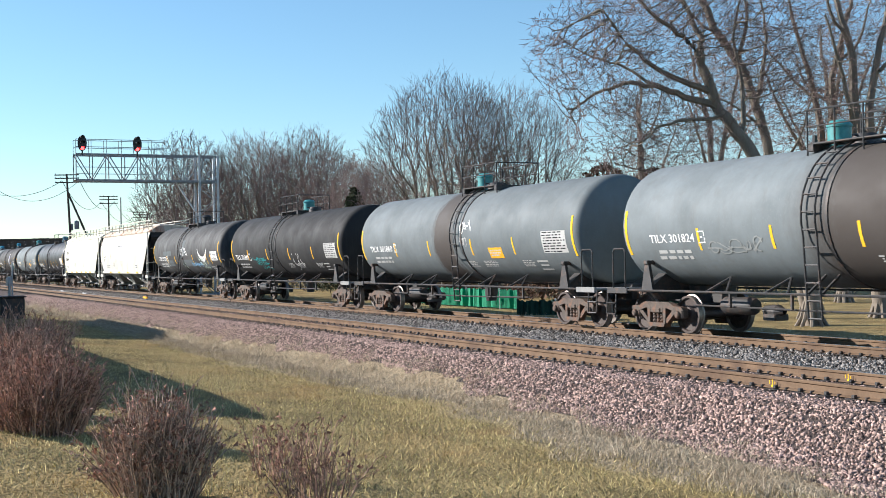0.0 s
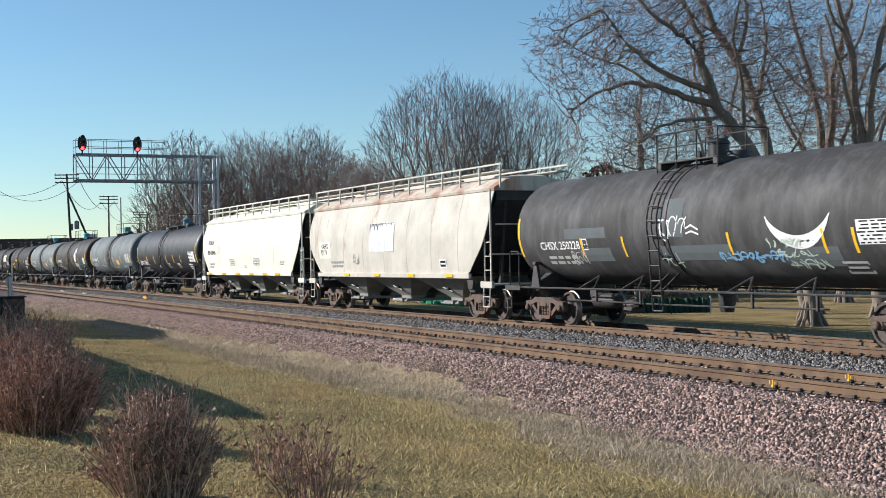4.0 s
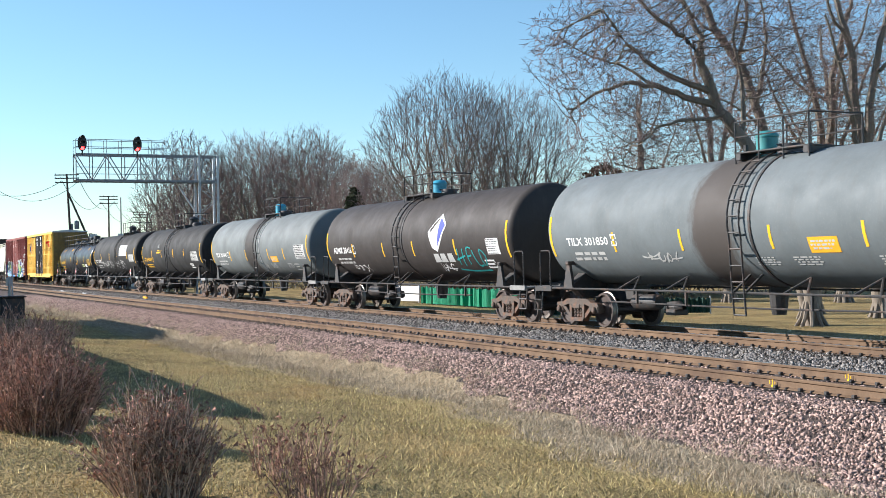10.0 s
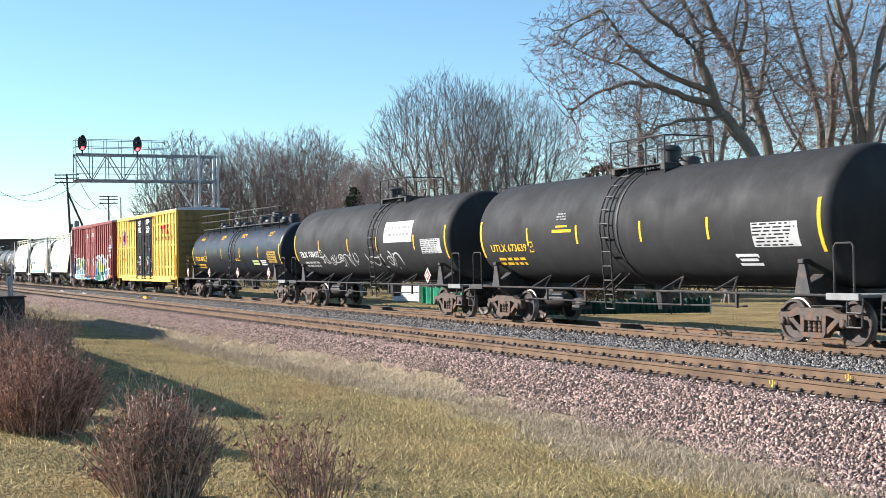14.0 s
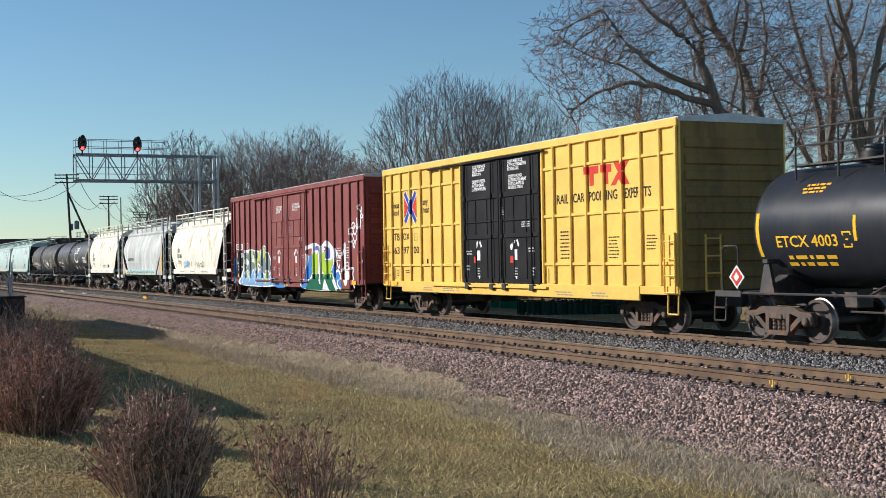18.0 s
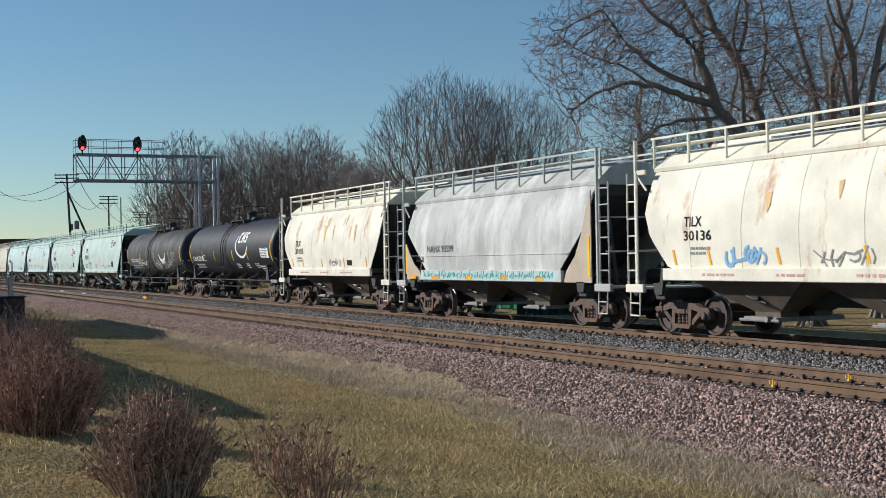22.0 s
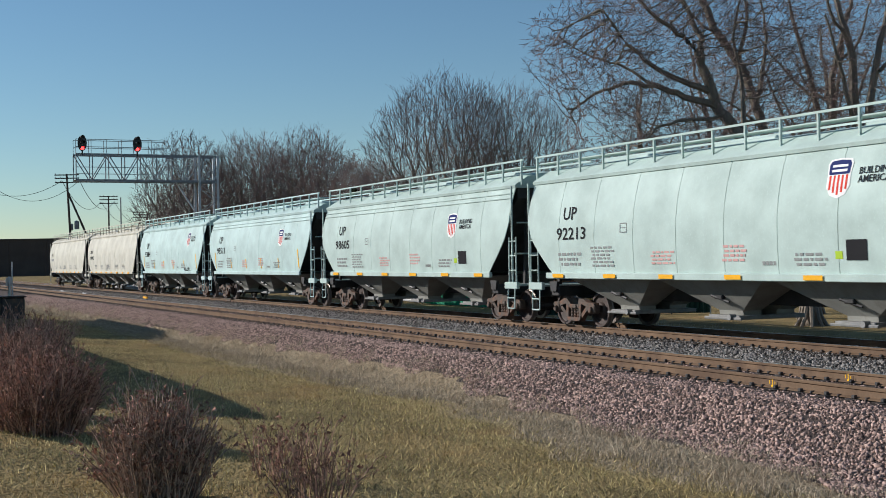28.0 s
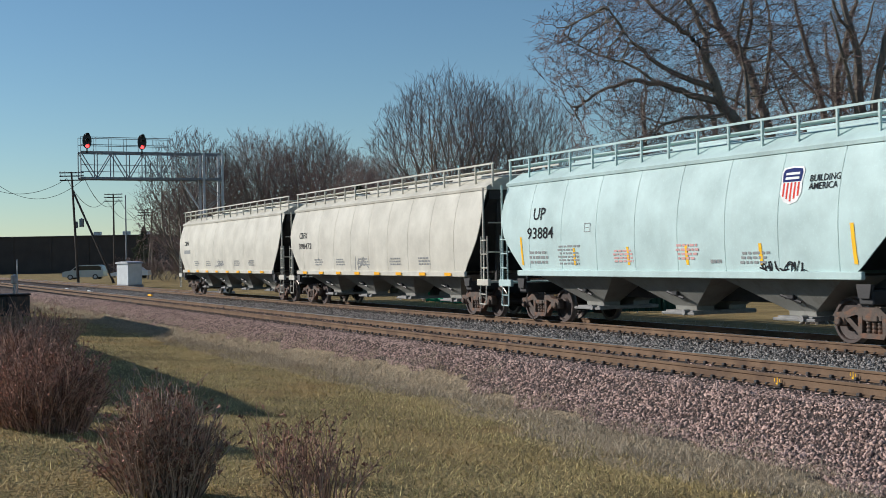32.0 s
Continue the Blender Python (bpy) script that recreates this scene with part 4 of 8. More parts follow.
letters(["TILX 301824", "TILX 301860", "CHSX 250228", "TILX 301849", "ADMX 28284", "TILX 301850", "ADMX 28416", "TILX 301845", "UTLX 673639", "TILX 198437", "ETCX 4003",
         "CHSX 255032", "NAHX\n70179", "AOKX", "854346", "TILX", "30136", "30135", "NAHX 93599", "UP", "92213", "98605", "98513", "93884", "CBFX", "398472",
         "BUILDING\nAMERICA", "TB", "OX", "63", "97", "00", "next\nload", "any\nroad", "RAIL", "CAR", "POOL", "ING", "EXPER", "TS", "CAPACITY 5200 CU FT", "BAY THROUGH SILL",
         "CLOSE THIS DOOR\nBEFORE CLOSING\nMAIN DOOR", "CLOSE AND LOCK\nBOTH DOORS BEFORE\nMOVING CAR", "CIERRE ESTA PUERTA\nANTES DE CERRAR\nLA PUERTA PRINCIPAL", "CIERRE Y PONGA\nEL SEGURO EN AMBAS\nPUERTAS ANTES DE\nMOVER EL CARRO", "KC", "S", "11", "23", "09"])

# places of the couplings at the start, from the head of the train back
JOINTS = (-9.96, -27.46, -45.06, -62.66, -80.21, -97.25, -114.66, -132.48, -150.16, -167.84, -185.46, -202.73, -220.28, -239.0, -258.12, -277.86, -291.19, -305.48, -318.7,
          -336.0, -353.38, -369.98, -387.24, -404.75, -421.75, -441.56, -462.01)
LEN = [a - b for a, b in zip(JOINTS[:-1], JOINTS[1:])]
TRAIN = []


def tilx(label, L, shell, dome, mark, seed, ladder=0.4, plaque=(2.55, 3.4, 1.88, 2.2), dl="dark teal valve bonnet", text=(-6.75, -4.75, 2.17, 2.38), stripes=(-4.5, -1.7, 1.45, 4.15), dome_x=-0.3, belt=None):
    car, skin = tank_car(label, L, shell, dome, mark, text, stripes, plaque=plaque, lad=ladder, dome_label=dl, tall=2.48, dome_x=dome_x, belt=belt)
    for a, b in ((0.7, 1.5), (1.9, 2.9), (4.3, 5.1)):
        lines(car, skin, a, b, 1.62, 1.82, 4, DULLWHITE, seed=seed + int(a))
    lines(car, skin, 5.85, 7.15, 2.0, 2.6, 8, DULLWHITE, "data_panel", seed=seed + 9)
    outline(car, skin, 5.2, 5.8, 1.52, 1.8, DULLWHITE, 0.045, "stencil")
    return car, skin


def logo_shield(car, skin, x, z, w, h):
    out = [(x - w / 2, z + h * 0.36), (x - w * 0.42, z + h * 0.47), (x, z + h / 2), (x + w * 0.42, z + h * 0.47), (x + w / 2, z + h * 0.36), (x + w * 0.46, z + h * 0.1), (x + w * 0.47, z - h * 0.2), (x + w * 0.3, z - h * 0.42), (x, z - h / 2), (x - w * 0.3, z - h * 0.42), (x - w * 0.47, z - h * 0.2), (x - w * 0.46, z + h * 0.1)]
    blob(car, skin, [(x + (a - x) * 1.14, z + (b - z) * 1.1) for a, b in out], WHITE, 0.005, "shield_border")
    up = [(x - w / 2, z + h * 0.36), (x - w * 0.42, z + h * 0.47), (x, z + h / 2), (x + w * 0.42, z + h * 0.47), (x + w / 2, z + h * 0.36), (x + w * 0.46, z + h * 0.1), (x - w * 0.46, z + h * 0.1)]
    blob(car, skin, up, NAVYP, 0.009, "shield_head")
    for k in range(2):
        patch(car, skin, x - w * 0.34, x + w * 0.34, z + h * (0.17 + 0.13 * k), z + h * (0.24 + 0.13 * k), WHITE, "shield_mark", 0.012)
    for i in range(5):
        a = x + w * (-0.42 + 0.185 * i)
        mid = abs(i - 2) / 2
        patch(car, skin, a, a + w * 0.09, z - h * (0.46 - 0.15 * mid), z + h * 0.08, RED, "shield_stripe", 0.009)


def up_hopper(label, L, coat, number, bays, shield_x, slogan=True, high=8.0, seed=1, orange=True, eave=False, shield_z=3.0):
    car, skin = hopper_car(label, L, coat, bays, low=6.65, high=high - 0.1, panels=9, zl=1.44, posts=15)
    if eave:
        for z in (3.62, 3.76):
            y = skin.at(0, z)[1]
            part("eave_rib", M().cbox(-high + 0.15, high - 0.15, y - 0.02, y + 0.04, z - 0.018, z + 0.018, 0.006), coat, car)
    write(car, skin, "UP", -5.95, -5.3, 2.86, 3.2, INK)
    write(car, skin, number, -6.25, -4.8, 2.33, 2.66, INK)
    logo_shield(car, skin, shield_x, shield_z, 0.6, 0.72)
    if slogan:
        write(car, skin, "BUILDING\nAMERICA", shield_x + 0.52, shield_x + 1.4, shield_z - 0.12, shield_z + 0.18, INK)
    lines(car, skin, -6.2, -5.0, 1.62, 2.02, 3, GREYMARK, seed=seed)
    for a, b, z0, z1, n, mt in ((-4.6, -3.4, 1.6, 2.15, 6, GREYMARK), (-1.9, -0.9, 1.65, 2.0, 4, PINKMARK), (0.8, 1.7, 1.7, 2.1, 4, PINKMARK), (2.1, 2.6, 1.6, 1.75, 1, GREYMARK), (3.1, 4.2, 1.6, 1.9, 3, GREYMARK)):
        lines(car, skin, a, b, z0, z1, n, mt, seed=seed + int(a * 3))
    outline(car, skin, -3.2, -2.9, 2.46, 2.7, GREYMARK, 0.02)
    if orange:
        for x in (-6.1, -3.6, -1.2, 1.25, 3.75, 6.1):
            patch(car, Skin(lambda X, Z, o: (X, -1.672 - o, Z)), x - 0.28, x + 0.28, 1.33, 1.43, ORANGE, "reflector")
        patch(car, skin, 4.6, 5.15, 1.72, 2.12, INK, "stencil")
        patch(car, skin, 4.3, 4.5, 1.75, 1.9, LIME, "sticker")
    else:
        for x in (-6.55, -3.7, -1.15, 1.25, 3.85, 6.6):
            patch(car, skin, x - 0.05, x + 0.05, 1.6, 2.05 if abs(x) < 6.0 else 2.4, YELLOW, "reflector", lean=-0.1)
    return car, skin


def build_train():
    # 1-4 tank cars
    car, sk = tilx("grey tank car with dark oily band under its valves", LEN[0], OILY_TANK, TEAL, "TILX 301824", 1, ladder=-0.85, text=(-6.5, -4.75, 2.17, 2.37), stripes=(-4.6, -2.1, 0.45, 3.4), dome_x=-1.6)
    scrawl(car, sk, -4.3, -2.4, 1.86, 2.2, GREYMARK, 3, 5, 0.03)
    TRAIN.append(car)
    car, sk = tilx("grey tank car with teal bonnet and white tags", LEN[1], GREY_TANK, TEAL, "TILX 301860", 2, dome_x=-0.3)
    scrawl(car, sk, 0.75, 1.5, 2.72, 3.1, WHITE, 5, 3, 0.035)
    scrawl(car, sk, 0.7, 1.2, 2.3, 2.55, DULLWHITE, 15, 3, 0.03)
    TRAIN.append(car)
    car, sk = tilx("dark charcoal tank car with teal scrawl on its side", LEN[2], DARK_TANK, TEAL, "TILX 301849", 3, ladder=-0.9, plaque=None, text=(-6.95, -4.9, 2.0, 2.25), stripes=(-4.85, -1.9, 1.25, 4.3), dome_x=0.0)
    for k in range(3):
        scrawl(car, sk, -4.3 + 0.5 * k, -2.3 + 0.2 * k, 1.95 - 0.2 * k, 2.1 - 0.2 * k, TEALP, 6 + k, 6, 0.028)
    scrawl(car, sk, 1.6, 2.9, 1.6, 2.2, DULLWHITE, 8, 2, 0.05)
    TRAIN.append(car)
    car, sk = tank_car("sooty tank car with white crescent graffiti", LEN[3], SOOT_TANK, BLACK, "CHSX 250228", (-6.35, -4.3, 2.08, 2.3), (-4.2, -2.25, 1.9, 4.85, 5.7), lad=-0.8, tall=2.36, dome_x=-0.2, dome_label="black valve bonnet")
    for a, b, c, d in ((-5.0, -3.0, 2.35, 2.62), (-4.4, -2.9, 1.75, 2.1), (-0.7, 1.9, 1.75, 2.1), (3.6, 5.2, 1.6, 2.0), (-0.5, 0.3, 2.3, 3.2)):
        patch(car, sk, a, b, c, d, SLATEP, "paint_patch", 0.004)
    scrawl(car, sk, 1.4, 3.6, 1.72, 1.92, SKYP, 91, 9, 0.04)
    scrawl(car, sk, -4.9, -4.1, 1.7, 2.0, DULLWHITE, 92, 3, 0.03)
    scrawl(car, sk, -0.8, -0.1, 1.6, 1.9, PALEGREEN, 93, 3, 0.03)
    crescent(car, sk, 4.15, 2.75, 1.0)
    scrawl(car, sk, -0.6, 0.8, 2.25, 2.85, WHITE, 9, 4, 0.04)
    for k in range(3):
        scrawl(car, sk, 3.1 + 0.25 * k, 4.2 + 0.3 * k, 2.0 - 0.22 * k, 2.18 - 0.22 * k, PALEGREEN, 10 + k, 5, 0.028)
    lines(car, sk, 5.8, 7.05, 2.02, 2.5, 7, WHITE, "data_panel", 33)
    outline(car, sk, 5.1, 5.8, 1.45, 1.7, DULLWHITE, 0.045, "stencil")
    TRAIN.append(car)
    # 5-6 hoppers
    car, sk = hopper_car("weathered grey covered hopper with rusty roof", LEN[4], GREY_HOP, 3, 6.7, 8.0, zl=1.4, panels=8, posts=13, roof_coat=RUSTROOF)
    patch(car, sk, -6.7, -5.4, 1.98, 2.64, CREAM, "number_panel")
    write(car, sk, "NAHX\n70179", -6.55, -5.7, 2.1, 2.57, INK)
    patch(car, sk, -1.4, 0.9, 2.18, 3.22, GREYWHITE, "paint_patch", 0.004)
    rn = random.Random(77)
    for k in range(16):
        x = -1.4 + 0.14 * k
        h_ = rn.uniform(0.05, 0.45) * (1.0 if k < 8 else 0.4)
        blob(car, sk, [(x, 3.2), (x + rn.uniform(0.06, 0.14), 3.2), (x + 0.08, 3.2 - h_), (x + 0.03, 3.2 - h_ * 0.8)], BARE, 0.007, "paint_patch")
    for k in range(9):
        x = -1.3 + 0.25 * k
        patch(car, sk, x, x + rn.uniform(0.05, 0.15), 2.2, 3.0 - rn.uniform(0, 0.4), WHITE, "paint_patch", 0.006)
    outline(car, sk, 4.65, 5.15, 1.58, 1.88, WHITE, 0.05, "stencil")
    patch(car, sk, 4.7, 5.1, 1.63, 1.83, INK, "stencil", 0.004)
    scrawl(car, sk, -3.0, -2.3, 1.7, 2.1, GREYMARK, 11, 3, 0.03)
    lines(car, sk, -5.4, -4.0, 1.6, 1.9, 2, GREYMARK, seed=4)
    for x in (-3.5, -0.5, 2.5, 5.5):
        patch(car, Skin(lambda X, Z, o: (X, -1.668 - o, Z)), x - 0.25, x + 0.25, 1.3, 1.4, YELLOW, "reflector")
    TRAIN.append(car)
    car, sk = hopper_car("clean cream covered hopper with orange reflectors", LEN[5], CREAM, 3, 6.85, 8.0, zl=1.4, panels=9, posts=13)
    write(car, sk, "AOKX", -6.8, -5.65, 2.82, 3.06, INK)
    write(car, sk, "854346", -6.82, -5.32, 2.3, 2.54, INK)
    outline(car, sk, -4.85, -4.6, 2.42, 2.7, GREYMARK, 0.02)
    for a, b, z0, z1, n in ((-6.5, -5.4, 1.6, 1.9, 2), (-2.8, -1.75, 1.72, 2.08, 4), (-0.2, 0.3, 1.62, 1.75, 2), (1.2, 2.5, 1.72, 2.1, 5), (5.35, 6.05, 1.73, 1.95, 3)):
        lines(car, sk, a, b, z0, z1, n, GREYMARK, seed=int(a * 5))
    for x in (-6.2, -3.6, -1.1, 1.2, 3.3, 5.15):
        patch(car, Skin(lambda X, Z, o: (X, -1.668 - o, Z)), x - 0.3, x + 0.3, 1.29, 1.39, ORANGE, "reflector")
    TRAIN.append(car)
    # 7-13 tank cars
    car, sk = tank_car("glossy black tank car with yellow reflectors", LEN[6], BLACK_TANK, SLATE, "ADMX 28284", (-7.2, -5.1, 1.85, 2.12), (-5.0, -2.95, 0.35, 2.15, 3.85), lad=-0.85, tall=2.4, dome_label="slate blue valve bonnet")
    lines(car, sk, 5.9, 7.2, 1.98, 2.54, 7, WHITE, "data_panel", 3)
    outline(car, sk, 5.35, 6.2, 1.58, 1.86, WHITE, 0.06, "stencil")
    patch(car, sk, -2.25, -1.95, 1.66, 1.82, WHITE, "stencil")
    for a, b in ((0.3, 1.0), (2.7, 3.5)):
        lines(car, sk, a, b, 1.65, 1.92, 4, WHITE, seed=int(a * 9))
    TRAIN.append(car)
    car, sk = tilx("grey tank car with dark spill band and orange placard", LEN[7], GREY_TANK, TEAL, "TILX 301850", 12)
    scrawl(car, sk, -3.4, -1.9, 1.72, 1.95, DULLWHITE, 13, 5, 0.03)
    TRAIN.append(car)
    car, sk = tank_car("brown-black tank car with white leaf emblem", LEN[8], BROWN_TANK, SKYDOME, "ADMX 28416", (-6.9, -5.0, 2.16, 2.4), (-4.85, -1.9, 0.75, 4.0), lad=-0.55, tall=2.5, dome_label="blue valve bonnet")
    blob(car, sk, [(2.1, 2.78), (2.95, 3.36), (3.45, 3.0), (3.0, 2.38), (2.7, 2.12), (2.35, 2.25)], WHITE, 0.006, "leaf_emblem")
    blob(car, sk, [(2.2, 2.8), (2.9, 3.28), (2.85, 3.14), (2.35, 2.78)], BROWN_TANK, 0.009, "leaf_emblem")
    blob(car, sk, [(2.97, 3.24), (3.36, 2.98), (2.98, 2.5), (2.78, 2.28)], INDIGO, 0.009, "leaf_emblem")
    for a in (2.24, 2.72, 3.26):
        blob(car, sk, [(a, 1.78), (a + 0.08, 2.06), (a + 0.42, 2.06), (a + 0.46, 1.78)], DULLWHITE, 0.006, "faded_emblem_bar")
    scrawl(car, sk, 2.4, 3.4, 1.5, 1.72, WHITE, 94, 4, 0.03)
    for pts in (((4.0, 1.7), (4.15, 2.2)), ((4.3, 1.65), (4.5, 2.2)), ((3.9, 1.85), (4.6, 1.98)), ((4.7, 1.7), (4.8, 2.2), (5.1, 2.2)), ((4.75, 1.95), (5.0, 1.98)), ((5.15, 2.15), (5.25, 1.68), (5.5, 1.68)), ((5.6, 1.65), (5.65, 2.15), (5.95, 1.95), (5.7, 1.65)), ((3.7, 1.55), (4.6, 1.5), (5.8, 1.52))):
        stroke(car, sk, list(pts), 0.05, TEALP)
    scrawl(car, sk, -5.4, -3.8, 1.5, 1.72, WHITE, 15, 4, 0.03)
    lines(car, sk, 6.2, 7.0, 2.0, 2.48, 7, WHITE, "data_panel", 3)
    outline(car, sk, 5.75, 6.35, 1.58, 1.84, WHITE, 0.05, "stencil")
    TRAIN.append(car)
    car, sk = tilx("pale grey tank car with bright blue bonnet", LEN[9], PALE_TANK, SKYDOME, "TILX 301845", 16, dl="bright blue valve bonnet", stripes=(-4.2, -1.45, 2.05, 4.3), plaque=(2.35, 3.3, 1.88, 2.14), belt=PALEBELT)
    TRAIN.append(car)
    car, sk = tank_car("matt black tank car with yellow lettering", LEN[10], DARK_TANK, BLACK, "UTLX 673639", (-6.8, -4.65, 2.06, 2.28), (-4.5, -1.85, 1.1, 3.75), lad=-0.35, ink=YELLOW, tall=2.72, dome_x=0.4)
    patch(car, sk, -3.1, -2.1, 2.54, 2.62, YELLOW, "stencil")
    patch(car, sk, -2.9, -2.3, 2.68, 2.73, YELLOW, "stencil")
    lines(car, sk, -2.9, -2.3, 2.86, 3.08, 3, GREYMARK, "stencil", 5)
    lines(car, sk, 5.25, 6.7, 2.02, 2.54, 7, DULLWHITE, "data_panel", 3)
    outline(car, sk, 4.5, 5.25, 1.62, 1.88, WHITE, 0.06, "stencil")
    TRAIN.append(car)
    car, sk = tank_car("dark tank car with large white placard and tags", LEN[11], DARK_TANK, BLACK, "TILX 198437", (-6.95, -4.65, 2.04, 2.28), (-4.5, -1.25, 1.65, 5.0), lad=1.3, tall=2.72, dome_x=0.1)
    patch(car, sk, 2.4, 4.85, 2.5, 3.22, WHITE, "placard")
    lines(car, sk, 2.6, 4.7, 2.65, 3.12, 2, GREYMARK, seed=4, fill=0.4)
    scrawl(car, sk, -4.6, -0.4, 1.68, 2.15, DULLWHITE, 17, 8, 0.045)
    scrawl(car, sk, 0.3, 3.6, 1.6, 2.15, DULLWHITE, 18, 5, 0.05)
    lines(car, sk, 5.55, 7.1, 2.08, 2.56, 7, DULLWHITE, "data_panel", 3)
    diamond(car, sk, 6.0, 1.35)
    TRAIN.append(car)
    car, sk = tank_car("blue-black compartment tank car with roof valves", LEN[12], NAVY_TANK, BLACK, "ETCX 4003", (-7.2, -5.4, 2.0, 2.24), (-4.9, -1.9, 1.45, 4.5), r=1.28, cz=2.42, lad=0.05, ink=YELLOW, tankL=16.6, tall=2.6,
                       domes=[(-5.6, 0.3, 0.35), (-4.9, 0.38, 0.2), (-2.3, 0.4, 0.3), (-1.3, 0.3, 0.25), (1.6, 0.3, 0.45), (2.9, 0.45, 0.25), (3.8, 0.35, 0.6), (5.4, 0.4, 0.3), (6.3, 0.28, 0.4)])
    for x in (-6.6, -2.5, 1.2, 5.6):
        lines(car, sk, x, x + 0.8, 3.08, 3.3, 3, ORANGE, seed=int(x * 4))
    for x in (-8.3, -3.7, 1.65, 6.7):
        diamond(car, sk, x, 1.38)
    patch(car, sk, 3.4, 4.4, 1.76, 1.98, LIMESTICK, "sticker")
    outline(car, sk, 4.75, 5.55, 1.74, 1.98, WHITE, 0.06, "stencil")
    lines(car, sk, 5.9, 7.2, 1.85, 2.38, 7, OCHRE, "data_panel", 8)
    lines(car, sk, 0.6, 1.5, 1.95, 2.1, 2, ORANGE, seed=3)
    TRAIN.append(car)
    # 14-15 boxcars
    car, sk = boxcar("bright yellow high boxcar with black plug doors", LEN[13], 8.78, YELLOWCAR, (-2.42, 2.42), BLACKDOOR, name="boxcar", end_coat=SHADED_END, posts=YPOSTS + tuple(-x for x in YPOSTS))
    yellow_marks(car, sk)
    TRAIN.append(car)
    car, sk = boxcar("maroon high boxcar with sprayed graffiti along its foot", LEN[14], 8.87, MAROON, (-2.55, 2.2), MAROON, grid=False, end_coat=MAROON, posts=MPOSTS)
    maroon_marks(car, sk)
    TRAIN.append(car)
    # 16-18 short hoppers
    for i, num, lab in ((15, "30136", "short cream hopper with rust streaks and blue tag"), (17, "30135", "short cream hopper stained with rust streaks")):
        car, sk = hopper_car(lab, LEN[i], CREAM_RUST, 2, 4.5, 5.45, zl=1.55, ztop=3.95, panels=6, posts=9, corner=True, sill_h=0.26, ymid=1.57, bow=0.1, bow_top=0.28, bay_coat=BROWNCHUTE, gate=DULLGATE)
        write(car, sk, "TILX", -3.85, -3.2, 2.52, 2.75, INK)
        write(car, sk, num, -3.85, -2.85, 2.2, 2.43, INK)
        lines(car, sk, -3.7, -2.9, 1.86, 2.08, 2, GREYMARK, seed=i)
        for x in (-4.2, -2.9, -0.6, 1.9, 4.2):
            patch(car, sk, x - 0.04, x + 0.04, 1.65, 2.0, ORANGE, "reflector", lean=-0.25)
        rn = random.Random(i)
        for k in range(7 if i == 15 else 12):
            x, z = rn.uniform(-4.2, 3.2), rn.uniform(3.1, 3.7)
            w_, h_ = rn.uniform(0.08, 0.3), rn.uniform(0.25, 0.75)
            blob(car, sk, [(x, z), (x + w_, z + 0.03), (x + w_ * 0.9, z - h_ * 0.6), (x + w_ * 0.5, z - h_), (x + w_ * 0.2, z - h_ * 0.5)], RUSTPALE if k % 3 else RUSTTAN, 0.005, "rust_streak")
        if i == 15:
            scrawl(car, sk, -2.4, -1.0, 1.65, 2.0, SKYP, 19, 4, 0.08)
            scrawl(car, sk, 0.4, 2.0, 1.6, 1.95, GREYMARK, 20, 5, 0.04)
        else:
            scrawl(car, sk, 0.2, 1.6, 1.68, 1.95, GREYMARK, 22, 4, 0.04)
            patch(car, sk, 2.2, 2.7, 1.7, 1.9, INK, "stencil")
        for a in (-3.2, -0.8, 1.6):
            lines(car, Skin(lambda X, Z, o: (X, -1.62 - o, Z)), a, a + 1.3, 1.38, 1.48, 1, PINKMARK, seed=int(a * 3))
        TRAIN.append(car)
        if i == 15:
            car, sk = hopper_car("worn silver-blue hopper with teal scrawl on its sill", LEN[16], WORN_HOP, 2, 4.4, 5.75, zl=1.5, ztop=3.82, panels=1, posts=9, corner=True, sill_h=0.3, ymid=1.58, bow_top=0.32, bay_coat=BROWNCHUTE, gate=DULLGATE)
            write(car, sk, "NAHX 93599", -4.1, -2.15, 2.1, 2.32, DARKMARK)
            band = Skin(lambda X, Z, o: (X, -1.632 - o, Z))
            patch(car, band, -4.4, 4.4, 1.22, 1.5, PALEBAND, "sill_stripe", 0.002)
            rn = random.Random(23)
            for k in range(90):
                x, h_ = -4.3 + 8.5 * k / 90, rn.uniform(0.08, 0.26)
                stroke(car, band, [(x, 1.25 + rn.uniform(0, 0.1)), (x + rn.uniform(-0.05, 0.08), 1.3 + h_ * 0.5), (x + rn.uniform(-0.06, 0.1), 1.27 + h_)], rn.uniform(0.025, 0.05), TEALP, 0.006)["kind"] = "stuff"
            y = sk.at(0, 1.98)[1]
            part("side_seam", M().cbox(-4.7, 4.8, y - 0.006, y + 0.02, 1.965, 1.99, 0.004), coat_of(car), car)
            part("corner_plate", M().prism([(4.55, 1.2), (5.95, 1.2), (5.95, 3.6), (5.75, 3.2), (5.5, 2.5), (5.15, 1.9), (4.7, 1.5)], "y", -1.56, -1.53), TANPLATE, car, "tan corner plate")
            part("corner_plate", M().prism([(-4.6, 1.2), (-5.85, 1.2), (-5.85, 2.4), (-5.6, 2.1), (-5.2, 1.7), (-4.8, 1.5)], "y", -1.56, -1.53), TANPLATE, car, "tan corner plate")
            patch(car, Skin(lambda X, Z, o: (X, -1.565 - o, Z)), 5.78, 5.9, 1.35, 2.4, YELLOW, "reflector")
            for x in (-5.2, -3.4, -1.0, 1.3, 3.4):
                patch(car, Skin(lambda X, Z, o: (X, -1.632 - o, Z)), x - 0.25, x + 0.25, 1.24, 1.36, ORANGE, "reflector")
